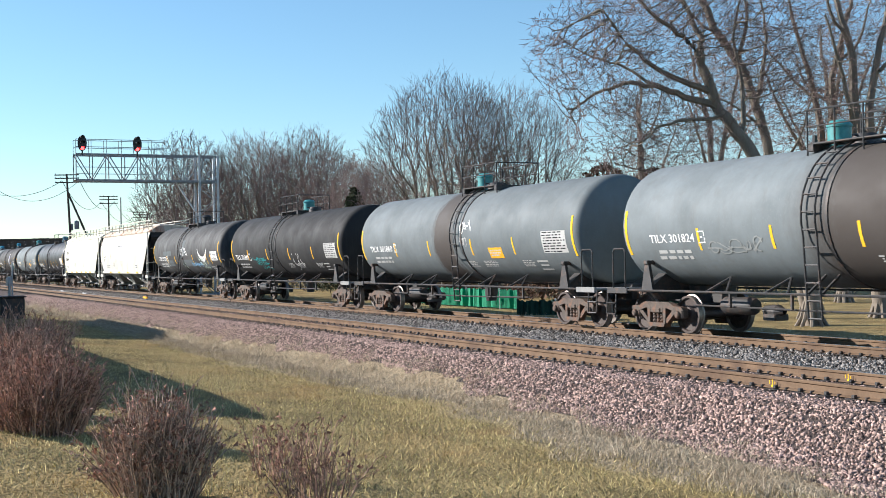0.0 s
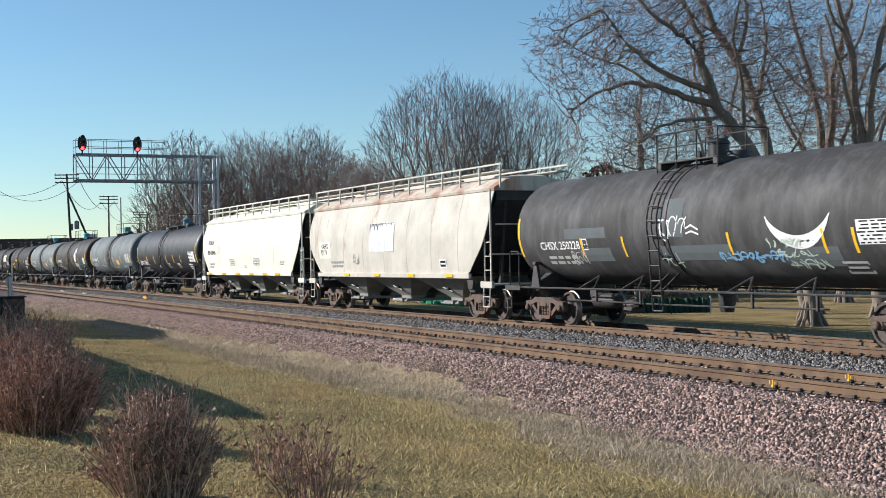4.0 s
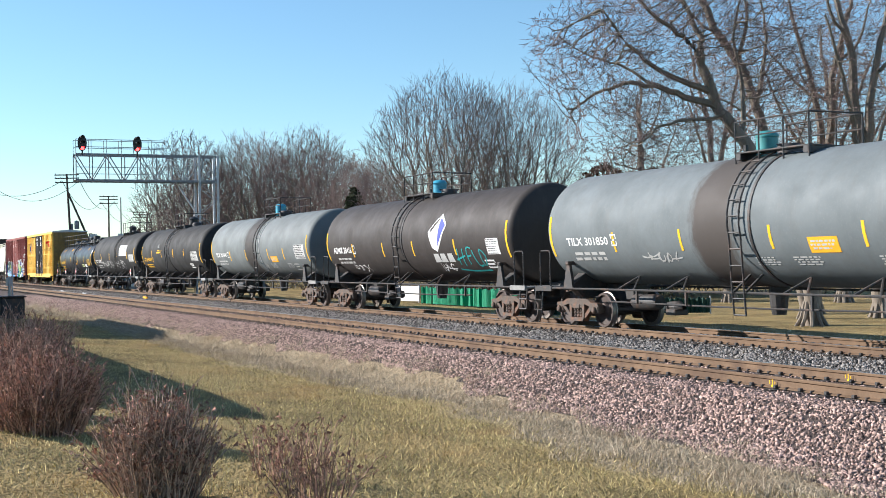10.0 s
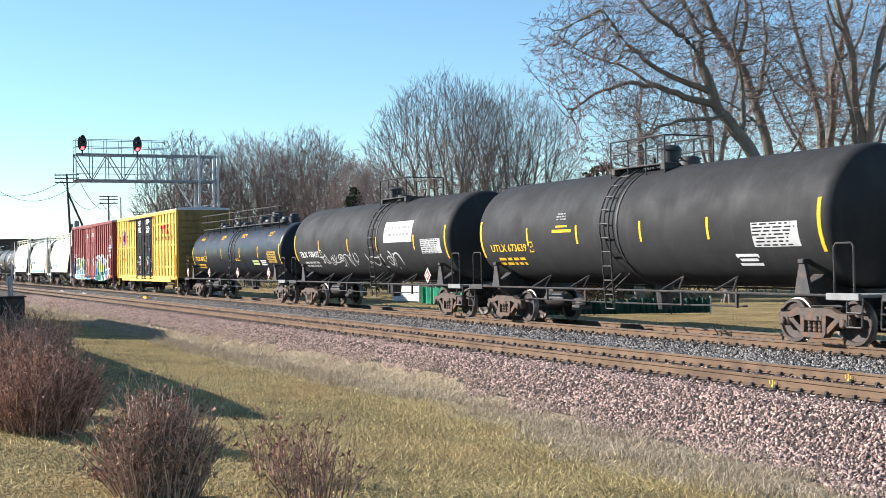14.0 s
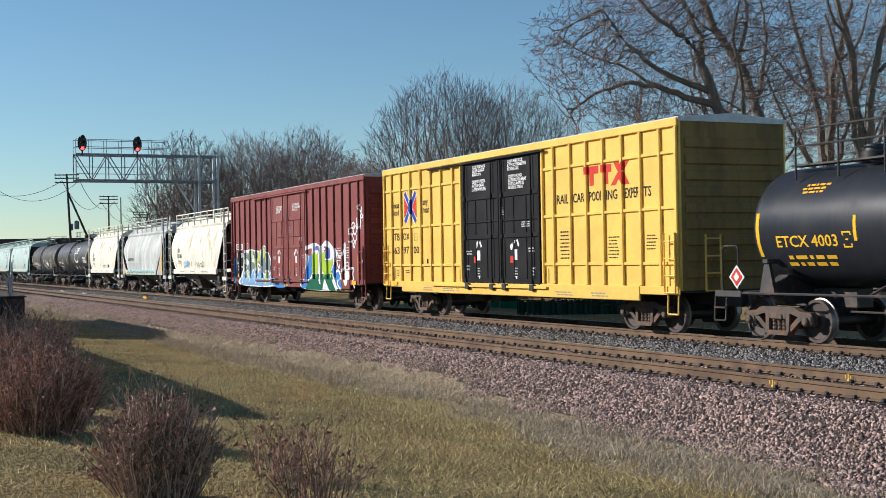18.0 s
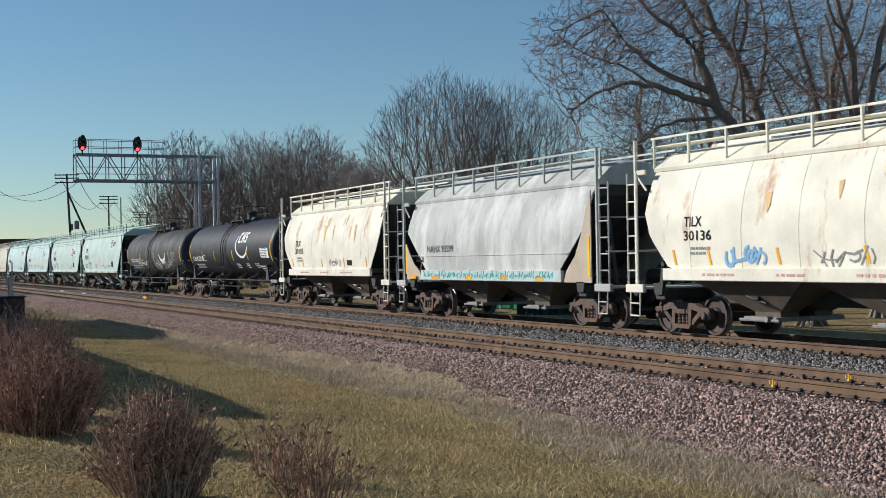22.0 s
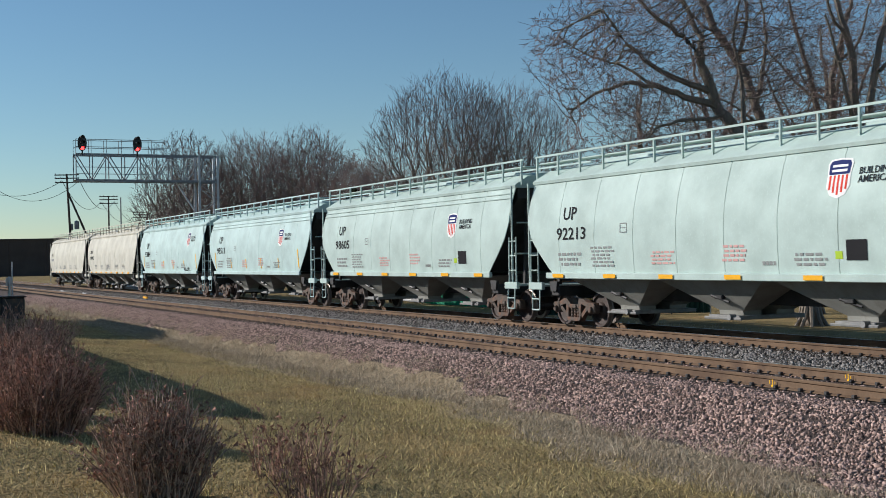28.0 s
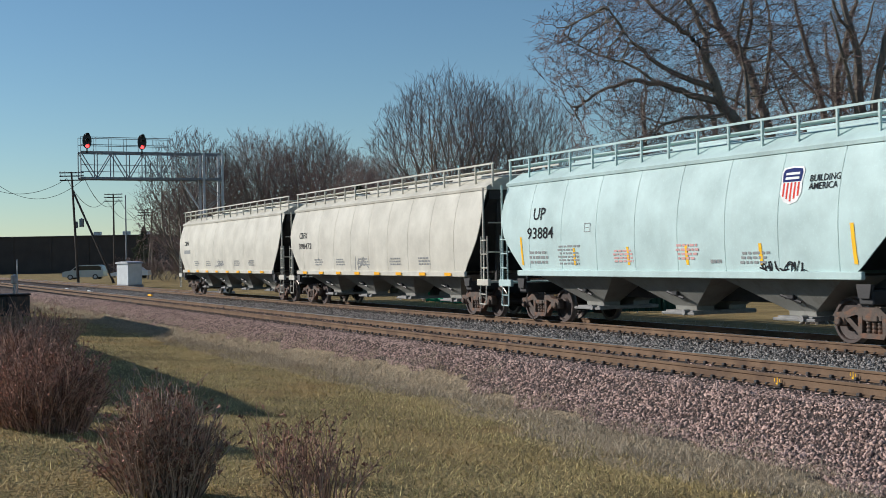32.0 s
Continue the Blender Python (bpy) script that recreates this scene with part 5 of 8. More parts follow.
            patch(car, Skin(lambda X, Z, o: (X, -1.55 - o, Z)), -5.95, -5.85, 1.4, 2.4, YELLOW, "reflector")
            scrawl(car, sk, -5.0, -4.5, 1.75, 2.0, INK, 24, 2, 0.03)
            TRAIN.append(car)
    # 19-20 tank cars
    car, sk = tank_car("glossy black tank car with white script emblem", LEN[18], BLACK_TANK, BLACK, "CHSX 255032", (-6.75, -4.6, 2.02, 2.26), (-4.75, -2.4, 1.05, 3.6), r=1.43, cz=2.555, lad=-0.5, tall=2.5, dome_x=0.0)
    ring(car, sk, 2.75, 2.85, 1.0, 0.6)
    lines(car, sk, 5.75, 7.0, 2.08, 2.54, 6, WHITE, "data_panel", 3)
    outline(car, sk, 5.0, 5.8, 1.45, 1.72, WHITE, 0.06, "stencil")
    for a, b in ((1.2, 2.0), (2.9, 3.5), (4.4, 5.1)):
        lines(car, sk, a, b, 1.6, 1.85, 3, WHITE, seed=int(a * 9))
    TRAIN.append(car)
    car, sk = tank_car("splash-stained black tank car with crescent graffiti", LEN[19], SPLASH_TANK, BLACK, "CHSX 255032", (-6.5, -3.9, 2.02, 2.24), (-3.4, 0.6, 4.6), r=1.43, cz=2.555, lad=-0.6)
    crescent(car, sk, 2.9, 2.6, 0.9)
    scrawl(car, sk, -4.4, -1.6, 1.65, 2.15, DULLWHITE, 25, 6, 0.06)
    scrawl(car, sk, 0.2, 5.4, 1.6, 2.1, DULLWHITE, 26, 9, 0.06)
    lines(car, sk, 5.2, 6.2, 2.0, 2.6, 7, GREYMARK, seed=3)
    TRAIN.append(car)
    # 21-24 grain hoppers, 25-26 beige ones
    car, sk = up_hopper("pale sage grain hopper with shield emblem", LEN[20], SAGE, "92213", 3, 4.33, seed=31, shield_z=3.32)
    TRAIN.append(car)
    car, sk = up_hopper("pale sage grain hopper with ribbed eave", LEN[21], SAGE, "98605", 3, 4.12, seed=41, eave=True, shield_z=2.93)
    TRAIN.append(car)
    car, sk = up_hopper("pale mint grain hopper with amber reflectors", LEN[22], MINT, "98513", 3, 4.15, seed=51, orange=False, eave=True, shield_z=2.95)
    TRAIN.append(car)
    car, sk = up_hopper("pale mint grain hopper with black tag", LEN[23], MINT, "93884", 3, 4.74, seed=61, orange=False, shield_z=3.22)
    scrawl(car, sk, 3.8, 5.25, 1.4, 1.65, INK, 27, 7, 0.03)
    TRAIN.append(car)
    for i, lab in ((24, "beige four-bay covered hopper with black numbers"), (25, "beige four-bay covered hopper at the train's end")):
        car, sk = hopper_car(lab, LEN[i], BEIGE, 4, LEN[i] / 2 - 1.9, LEN[i] / 2 - 0.75, zl=1.38, panels=10, posts=17)
        write(car, sk, "CBFX", -LEN[i] / 2 + 2.0, -LEN[i] / 2 + 3.0, 2.75, 3.0, INK)
        write(car, sk, "398472", -LEN[i] / 2 + 2.0, -LEN[i] / 2 + 3.6, 2.3, 2.55, INK) if i == 24 else patch(car, sk, -LEN[i] / 2 + 2.0, -LEN[i] / 2 + 3.4, 2.3, 2.5, GREYMARK, "number_mark")
        for a in (-6, -3.5, -1, 2, 4.5):
            lines(car, sk, a, a + 1.1, 1.6, 1.9, 3, GREYMARK, seed=int(a * 7 + i))
        for x in np.linspace(-7, 7, 8):
            patch(car, Skin(lambda X, Z, o: (X, -1.668 - o, Z)), x - 0.25, x + 0.25, 1.27, 1.37, ORANGE, "reflector")
        scrawl(car, sk, -1.5, 0.0, 1.5, 1.9, GREYMARK, 70 + i, 3, 0.05)
        TRAIN.append(car)


def coat_of(car):
    """The paint of a car's side sheets."""
    return next(o for o in car.children if o.name.startswith("side_panel")).data.materials[0]


def crescent(car, skin, x, z, w):
    m = M()
    rows = []
    for i in range(15):
        a = math.pi * (1.08 + 0.84 * i / 14)
        t = 0.13 * math.sin(math.pi * i / 14) + 0.01
        cx, cz_ = x + w * math.cos(a), z + 0.75 * w * math.sin(a) - 0.1 + 0.2
        rows.append([skin.at(cx, cz_ - t, 0.007), skin.at(cx * 1.0 + (x - cx) * t, cz_ + t, 0.007)])
    part("crescent_graffiti", m.loft(rows, close=False), WHITE, car)


def ring(car, skin, x, z, w, h):
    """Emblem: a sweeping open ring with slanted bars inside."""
    m = M()
    rows = []
    for i in range(33):
        a = math.pi * (0.75 + 1.2 * i / 32)
        t = 0.03 + 0.07 * math.sin(math.pi * i / 32)
        rows.append([skin.at(x + w * math.cos(a) * (1 - t), z - 0.1 + h * math.sin(a) * (1 - t), 0.007), skin.at(x + w * math.cos(a) * (1 + t), z - 0.1 + h * math.sin(a) * (1 + t), 0.007)])
    part("emblem_ring", m.loft(rows, close=False), WHITE, car)
    for k, pts in enumerate(([(-0.62, 0.0), (-0.22, 0.0), (-0.2, 0.1), (-0.46, 0.1), (-0.36, 0.4), (-0.1, 0.4), (-0.06, 0.5), (-0.44, 0.5)],
                             [(-0.08, 0.0), (0.06, 0.0), (0.12, 0.2), (0.24, 0.2), (0.18, 0.0), (0.32, 0.0), (0.48, 0.5), (0.34, 0.5), (0.27, 0.3), (0.15, 0.3), (0.22, 0.5), (0.08, 0.5)],
                             [(0.42, 0.0), (0.76, 0.0), (0.86, 0.3), (0.64, 0.32), (0.67, 0.4), (0.9, 0.4), (0.93, 0.5), (0.6, 0.5), (0.51, 0.22), (0.72, 0.2), (0.69, 0.1), (0.45, 0.1)])):
        blob(car, skin, [(x + a, z + b) for a, b in pts], WHITE, 0.007 + 0.001 * k, "emblem_bar")


def diamond(car, skin, x, z):
    blob(car, Skin(lambda X, Z, o: (X, -1.43 - o, Z)), [(x - 0.26, z), (x, z - 0.26), (x + 0.26, z), (x, z + 0.26)], WHITE, 0.0, "hazard_placard")
    blob(car, Skin(lambda X, Z, o: (X, -1.436 - o, Z)), [(x - 0.2, z), (x, z - 0.2), (x + 0.2, z), (x, z + 0.2)], RED, 0.0, "hazard_placard")
    blob(car, Skin(lambda X, Z, o: (X, -1.442 - o, Z)), [(x - 0.1, z), (x, z - 0.1), (x + 0.1, z), (x, z + 0.1)], WHITE, 0.0, "hazard_placard")


YPOSTS = (8.7, 8.05, 7.25, 6.45, 5.6, 4.8, 4.0, 3.13, 2.54)
MPOSTS = (-8.8, -8.35, -7.53, -6.63, -5.81, -4.86, -4.0, -3.21, 2.31, 3.12, 3.96, 4.72, 5.56, 6.45, 7.29, 8.18, 8.8)


def door_marks(car, d, high):
    """Warnings and stickers of a pair of plug doors."""
    z = 0.0 if high else -0.35
    write(car, d, "CLOSE THIS DOOR\nBEFORE CLOSING\nMAIN DOOR", -1.7, -0.85, 4.38 + z, 4.7 + z, WHITE)
    write(car, d, "CLOSE AND LOCK\nBOTH DOORS BEFORE\nMOVING CAR", 0.55, 1.65, 4.4 + z, 4.72 + z, WHITE)
    if high:
        write(car, d, "CIERRE ESTA PUERTA\nANTES DE CERRAR\nLA PUERTA PRINCIPAL", -1.75, -0.8, 3.92, 4.26, WHITE)
        write(car, d, "CIERRE Y PONGA\nEL SEGURO EN AMBAS\nPUERTAS ANTES DE\nMOVER EL CARRO", 0.6, 1.65, 3.86, 4.28, WHITE)
    for x in (-1.6, 0.73):
        patch(car, d, x - 0.09, x + 0.09, 1.74, 1.94, RED, "sticker", 0.004)
        patch(car, d, x + 0.13, x + 0.33, 1.82, 2.12, WHITE, "sticker", 0.004)
        for k in (0, 1):
            e = x + 0.1 + 0.22 * k
            blob(car, d, [(e - 0.07, 2.24 + 0.02 * k), (e + 0.02, 2.18), (e + 0.12, 2.36), (e + 0.04, 2.42)] if not k else [(e - 0.04, 2.38), (e + 0.03, 2.42), (e + 0.14, 2.24), (e + 0.06, 2.2)], WHITE, 0.004, "sticker")
        lines(car, d, x + 0.15, x + 0.34, 1.3, 1.62, 4, DULLWHITE, seed=int(x * 10) + 30, fill=0.4)
        patch(car, d, x + 0.24, x + 0.3, 1.24, 1.36, WHITE, "sticker", 0.004)
    lines(car, d, -2.2, -1.75, 1.98, 2.14, 2, DULLWHITE, seed=21, fill=0.5)
    lines(car, d, -2.2, -1.95, 1.5, 1.7, 2, DULLWHITE, seed=22, fill=0.5)
    blob(car, d, rounded_outline([(0.63, 2.2), (0.72, 2.1), (0.8, 2.2), (0.72, 2.3)]), WHITE, 0.004, "sticker")
    patch(car, d, 0.1, 0.15, 1.5, 1.98, YELLOW, "reflector", 0.004)
    lines(car, d, 0.1, 0.3, 3.12, 3.38, 4, DULLWHITE, seed=23, fill=0.5)
    lines(car, d, 1.3, 1.95, 2.74, 2.92, 3, DULLWHITE, seed=24, fill=0.55)
    lines(car, d, 1.7, 2.1, 2.02, 2.18, 2, DULLWHITE, seed=25, fill=0.5)
    lines(car, d, 1.85, 2.1, 1.36, 1.62, 3, DULLWHITE, seed=26, fill=0.55)


def yellow_marks(car, sk):
    f = Skin(lambda X, Z, o: (X, -1.56 - o, Z))
    p = ribbed(1.56, YPOSTS + tuple(-x for x in YPOSTS), 1.15, 8.78)
    d = Skin(lambda X, Z, o: (X, -1.60 - o, Z))
    write(car, f, "next\nload", -7.93, -7.45, 3.42, 3.84, INK)
    write(car, f, "any\nroad", -5.48, -4.95, 3.42, 3.84, INK)
    cx, cz_ = -6.5, 3.66
    for wd, mt, o in ((0.14, WHITE, 0.004), (0.085, BLUE, 0.008)):
        for s in (-1, 1):
            n = Vector((0.8, s * 0.6)) * wd
            a, b = (-0.45, -0.5 * -s), (0.45, 0.5 * -s)
            blob(car, p, [(cx + a[0] + n.x, cz_ + a[1] + n.y), (cx + b[0] + n.x, cz_ + b[1] + n.y), (cx + b[0] - n.x, cz_ + b[1] - n.y), (cx + a[0] - n.x, cz_ + a[1] - n.y)], mt, o + 0.001 * s, "emblem_cross")
    for s in (-1, 1):
        blob(car, p, [(cx + s * 0.16, cz_), (cx + s * 0.5, cz_ + 0.36), (cx + s * 0.5, cz_ + 0.14), (cx + s * 0.34, cz_), (cx + s * 0.5, cz_ - 0.14), (cx + s * 0.5, cz_ - 0.36)], RED, 0.012, "emblem_cross")
    for s, x0, x1, z0, z1 in (("TB", -7.93, -7.45, 2.55, 2.8), ("OX", -7.14, -6.6, 2.55, 2.8), ("63", -7.92, -7.47, 2.08, 2.33), ("97", -7.12, -6.66, 2.08, 2.33), ("00", -6.28, -5.82, 2.08, 2.33)):
        write(car, f, s, x0, x1, z0, z1, INK)
    outline(car, f, -6.22, -5.96, 2.52, 2.76, GREYMARK, 0.02)
    for s, a, b in (("RAIL", 3.26, 3.88), ("CAR", 4.1, 4.66), ("POOL", 4.9, 5.52), ("ING", 5.7, 6.2), ("EXPER", 6.54, 7.16), ("TS", 7.34, 7.66)):
        write(car, f, s, a, b, 3.3, 3.55, INK)
    for pts in ([(4.65, 4.0), (5.35, 4.0), (5.35, 4.2), (4.65, 4.2)], [(4.92, 3.7), (5.12, 3.7), (5.12, 4.0), (4.92, 4.0)], [(5.45, 4.0), (5.95, 4.0), (5.95, 4.2), (5.45, 4.2)], [(5.66, 3.7), (5.8, 3.7), (5.8, 4.0), (5.66, 4.0)],
                [(5.9, 3.65), (6.12, 3.65), (6.75, 4.22), (6.5, 4.22)], [(6.05, 4.22), (6.3, 4.22), (6.75, 3.65), (6.5, 3.65)]):
        blob(car, p, pts, RED, 0.004 + 0.002 * (pts[0][0] > 6), "emblem_bar")
    door_marks(car, d, True)
    patch(car, f, -7.95, -7.83, 1.2, 1.58, OCHRE, "reflector")
    patch(car, f, -2.78, -2.72, 1.17, 1.57, OCHRE, "reflector")
    patch(car, f, 2.72, 2.78, 1.17, 1.57, OCHRE, "reflector")
    patch(car, f, -5.22, -5.1, 1.74, 1.9, INK, "stencil")
    for a, b, z0, z1, n in ((-7.75, -7.5, 1.3, 1.55, 4), (-7.0, -6.6, 1.4, 1.55, 2), (3.4, 3.9, 1.8, 2.6, 8), (5.75, 6.3, 1.8, 2.4, 7), (7.4, 7.9, 2.0, 2.4, 5)):
        lines(car, f, a, b, z0, z1, n, INK, seed=int(a * 6) + 60, fill=0.35)
    s_ = Skin(lambda X, Z, o: (X, -1.63 - o, Z))
    for a, b in ((-5.4, -4.6), (-4.0, -3.0), (-2.9, -2.6), (3.2, 4.2), (5.0, 5.8)):
        lines(car, s_, a, b, 0.84, 0.98, 2, GREYMARK, seed=int(a * 6) + 70, fill=0.4)
    patch(car, s_, -7.95, -7.55, 1.0, 1.13, YELLOW, "reflector")


def maroon_marks(car, sk):
    f = Skin(lambda X, Z, o: (X, -1.56 - o, Z))
    p = ribbed(1.56, MPOSTS, 1.15, 8.87)
    d = Skin(lambda X, Z, o: (X, -1.60 - o, Z))
    door_marks(car, d, False)

    def fill(mat, out, *pts, soft=True):
        blob(car, p, rounded_outline(list(pts)) if soft else list(pts), mat, out)

    # piece over the rear half: dark ground, white cloud, grey letters over a blue foot
    fill(INK, 0.003, (-8.2, 1.15), (-8.1, 1.9), (-7.9, 2.4), (-7.2, 2.4), (-7.0, 1.8), (-7.2, 1.15))
    fill(BLUEP, 0.005, (-8.55, 0.95), (-8.45, 1.7), (-8.3, 2.1), (-8.15, 1.95), (-8.25, 1.3), (-8.2, 0.95))
    fill(WHITE, 0.005, (-7.3, 0.8), (-7.45, 1.2), (-7.1, 1.6), (-7.05, 2.15), (-6.8, 2.42), (-5.9, 2.5), (-4.9, 2.44), (-4.05, 2.42), (-3.85, 2.62), (-3.45, 2.62), (-3.25, 2.38), (-2.95, 2.28), (-2.62, 1.9), (-2.5, 1.35), (-2.0, 1.25), (-1.85, 0.8))
    fill(SKYP, 0.008, (-7.1, 0.84), (-7.15, 1.2), (-6.9, 1.5), (-6.4, 1.2), (-6.0, 1.5), (-5.2, 1.6), (-4.9, 1.3), (-4.3, 1.55), (-3.6, 1.25), (-3.0, 1.5), (-2.6, 1.2), (-2.2, 0.84))
    for pts in (((-6.9, 1.6), (-7.0, 2.1), (-6.6, 2.35), (-6.05, 2.25), (-6.1, 1.95), (-6.5, 2.1), (-6.6, 1.8), (-6.1, 1.75), (-6.15, 1.45), (-6.6, 1.4)),
                ((-5.95, 1.5), (-5.9, 2.35), (-5.3, 2.4), (-5.15, 2.1), (-5.6, 2.05), (-5.6, 1.9), (-5.2, 1.85), (-5.2, 1.6), (-5.6, 1.55)),
                ((-5.0, 1.4), (-5.0, 2.3), (-4.7, 2.35), (-4.4, 1.9), (-4.3, 2.3), (-4.05, 2.25), (-4.05, 1.4), (-4.4, 1.5), (-4.7, 1.75), (-4.75, 1.4)),
                ((-3.9, 1.5), (-3.9, 2.5), (-3.5, 2.5), (-3.55, 1.8), (-3.3, 2.25), (-3.0, 2.2), (-2.75, 1.7), (-3.0, 1.35), (-3.4, 1.35))):
        fill(GREYLET, 0.011, *pts)
    for x, z, s in ((-6.75, 1.95, 0.22), (-6.25, 1.3, 0.2), (-5.55, 2.25, 0.18), (-4.75, 1.85, 0.2), (-4.45, 2.15, 0.22), (-3.7, 2.3, 0.22), (-3.25, 1.15, 0.28), (-3.3, 2.0, 0.15)):
        fill(LIMEY, 0.014, (x - s * 0.6, z - s), (x - s * 0.5, z + s * 0.8), (x + s * 0.5, z + s), (x + s * 0.6, z - s * 0.6))
    for pts in (((-6.95, 0.9), (-6.7, 1.3), (-6.3, 1.5), (-6.2, 1.05)), ((-5.9, 0.95), (-5.6, 1.35), (-5.3, 1.5), (-5.0, 1.0)), ((-4.8, 0.9), (-4.6, 1.4), (-4.2, 1.55), (-4.1, 1.0)), ((-3.8, 1.0), (-3.4, 1.4), (-3.0, 1.45), (-2.6, 0.95)), ((-6.5, 1.6), (-6.2, 1.85), (-6.0, 1.7)), ((-5.5, 1.95), (-5.35, 2.2), (-5.2, 1.95)), ((-4.85, 1.5), (-4.6, 1.8), (-4.3, 1.7))):
        stroke(car, p, list(pts), 0.085, WHITE, 0.017)
    fill(INK, 0.008, (-2.75, 1.4), (-2.7, 1.8), (-2.35, 1.9), (-2.2, 1.6), (-2.3, 1.38))
    stroke(car, p, [(-2.75, 1.85), (-2.4, 2.0), (-2.2, 1.75)], 0.1, BLUEP, 0.011)
    fill(BLUEP, 0.006, (-1.95, 0.78), (-2.1, 1.2), (-1.7, 1.4), (-1.4, 1.2), (-1.2, 0.95), (-0.6, 0.85), (-0.6, 0.76))
    fill(INK, 0.010, (-1.9, 0.9), (-1.8, 1.25), (-1.4, 1.15), (-1.3, 0.9))
    scrawl(car, p, -7.0, -2.0, 0.8, 0.95, PURPLE, 41, 12, 0.035)
    scrawl(car, p, -0.6, -0.1, 0.78, 0.88, LIMEY, 42, 3, 0.03)
    scrawl(car, p, -8.1, -7.7, 1.8, 1.95, LIMEY, 43, 3, 0.05)
    scrawl(car, p, -8.6, -8.3, 1.15, 1.35, LIMEY, 44, 2, 0.06)
    # piece over the front half: lime blocks on a green foot, blue wings, white cloud
    fill(WHITE, 0.005, (1.55, 1.1), (1.75, 1.8), (1.8, 2.3), (2.2, 2.5), (2.9, 2.62), (3.5, 2.6), (4.0, 2.5), (4.5, 2.72), (5.0, 2.62), (5.4, 2.4), (5.8, 2.2), (5.6, 1.7), (6.2, 1.3), (5.9, 0.75), (2.0, 0.75))
    fill(MAROON, 0.008, (2.2, 2.3), (2.75, 2.42), (3.02, 2.3), (2.9, 1.85), (2.6, 2.05))
    fill(MAROON, 0.008, (4.3, 2.3), (4.4, 2.48), (4.75, 2.45), (5.0, 2.2), (4.9, 2.0), (4.7, 2.15))
    fill(BLUEP, 0.009, (1.7, 0.8), (2.2, 1.3), (2.5, 2.0), (2.75, 2.15), (3.0, 1.7), (2.85, 1.4), (2.5, 1.1), (2.4, 0.8))
    fill(BLUEP, 0.009, (5.05, 1.5), (5.3, 1.85), (5.8, 1.55), (6.3, 1.1), (6.45, 0.8), (5.95, 0.85), (5.6, 1.25))
    fill(INDIGO, 0.010, (3.3, 2.28), (3.35, 2.5), (3.9, 2.45), (3.95, 2.25), (3.6, 2.3))
    fill(INDIGO, 0.010, (4.62, 1.9), (4.7, 2.3), (4.95, 2.4), (5.05, 2.1), (4.9, 1.92))
    fill(GREENP, 0.012, (2.2, 0.72), (2.95, 1.3), (3.05, 1.36), (5.25, 1.36), (5.3, 1.2), (5.85, 0.72), soft=False)
    fill(LIME, 0.015, (3.07, 2.16), (3.6, 2.2), (3.62, 1.6), (3.5, 1.5), (3.52, 1.38), (3.4, 1.32), (3.34, 1.18), (3.3, 1.38), (3.12, 1.4), soft=False)
    fill(LIME, 0.015, (4.06, 2.22), (4.59, 2.25), (4.64, 1.88), (5.41, 1.92), (5.1, 1.52), (5.16, 1.36), (5.06, 1.2), (5.0, 1.4), (4.66, 1.32), (4.62, 1.42), (4.36, 1.34), (4.28, 1.16), (4.24, 1.42), (4.06, 1.5), soft=False)
    for pts in (((3.0, 2.22), (3.66, 2.27), (3.68, 1.62)), ((4.0, 1.5), (4.0, 2.28), (4.64, 2.32), (4.68, 1.95), (5.48, 1.98), (5.16, 1.5)), ((3.62, 1.55), (3.95, 1.45), (4.02, 0.98)), ((3.0, 2.2), (3.05, 1.4)), ((5.3, 1.3), (5.55, 1.0), (5.88, 0.72))):
        stroke(car, p, list(pts), 0.07, WHITE, 0.018)
    fill(WHITE, 0.018, (3.65, 1.55), (3.95, 1.55), (4.05, 0.95), (3.95, 0.95), soft=False)
    fill(WHITE, 0.018, (4.56, 1.18), (4.38, 0.95), (4.3, 0.74), (5.05, 0.74), soft=False)
    for pts in (((5.4, 2.42), (5.75, 2.28), (6.1, 2.02), (6.4, 2.02), (6.6, 2.3)), ((6.6, 2.52), (6.72, 2.3), (6.8, 1.75)), ((7.0, 1.56), (7.62, 1.58), (7.5, 1.35), (7.78, 0.84)), ((5.7, 1.45), (6.0, 1.5), (6.2, 1.25), (6.0, 1.0), (6.35, 0.78)), ((6.3, 1.35), (6.65, 1.65)), ((1.65, 0.85), (2.0, 1.5), (2.3, 1.65), (2.45, 2.0)), ((5.8, 1.9), (6.0, 1.6), (6.15, 1.75))):
        stroke(car, p, list(pts), 0.09, WHITE, 0.020)
    fill(WHITE, 0.012, (6.62, 1.5), (6.58, 2.45), (6.78, 2.5), (6.75, 1.5))
    fill(WHITE, 0.012, (6.65, 1.45), (6.7, 1.0), (7.0, 0.95), (7.08, 1.45))
    outline(car, p, 6.64, 7.04, 1.52, 1.84, WHITE, 0.04)
    # marks
    patch(car, f, -8.2, -7.62, 2.5, 2.78, WHITE, "number_panel", 0.004)
    patch(car, f, -7.44, -7.12, 2.5, 2.78, WHITE, "number_panel", 0.004)
    g = Skin(lambda X, Z, o: (X, -1.568 - o, Z))
    write(car, g, "KC", -8.12, -7.68, 2.53, 2.75, INK)
    write(car, g, "S", -7.36, -7.2, 2.53, 2.75, INK)
    g = Skin(lambda X, Z, o: (X, -1.58 - o, Z))
    write(car, g, "11", -7.95, -7.7, 2.12, 2.34, WHITE)
    write(car, g, "23", -7.38, -7.06, 2.12, 2.34, WHITE)
    write(car, g, "09", -6.5, -6.2, 2.12, 2.34, DULLWHITE)
    outline(car, f, -6.4, -6.18, 2.55, 2.8, WHITE, 0.03)
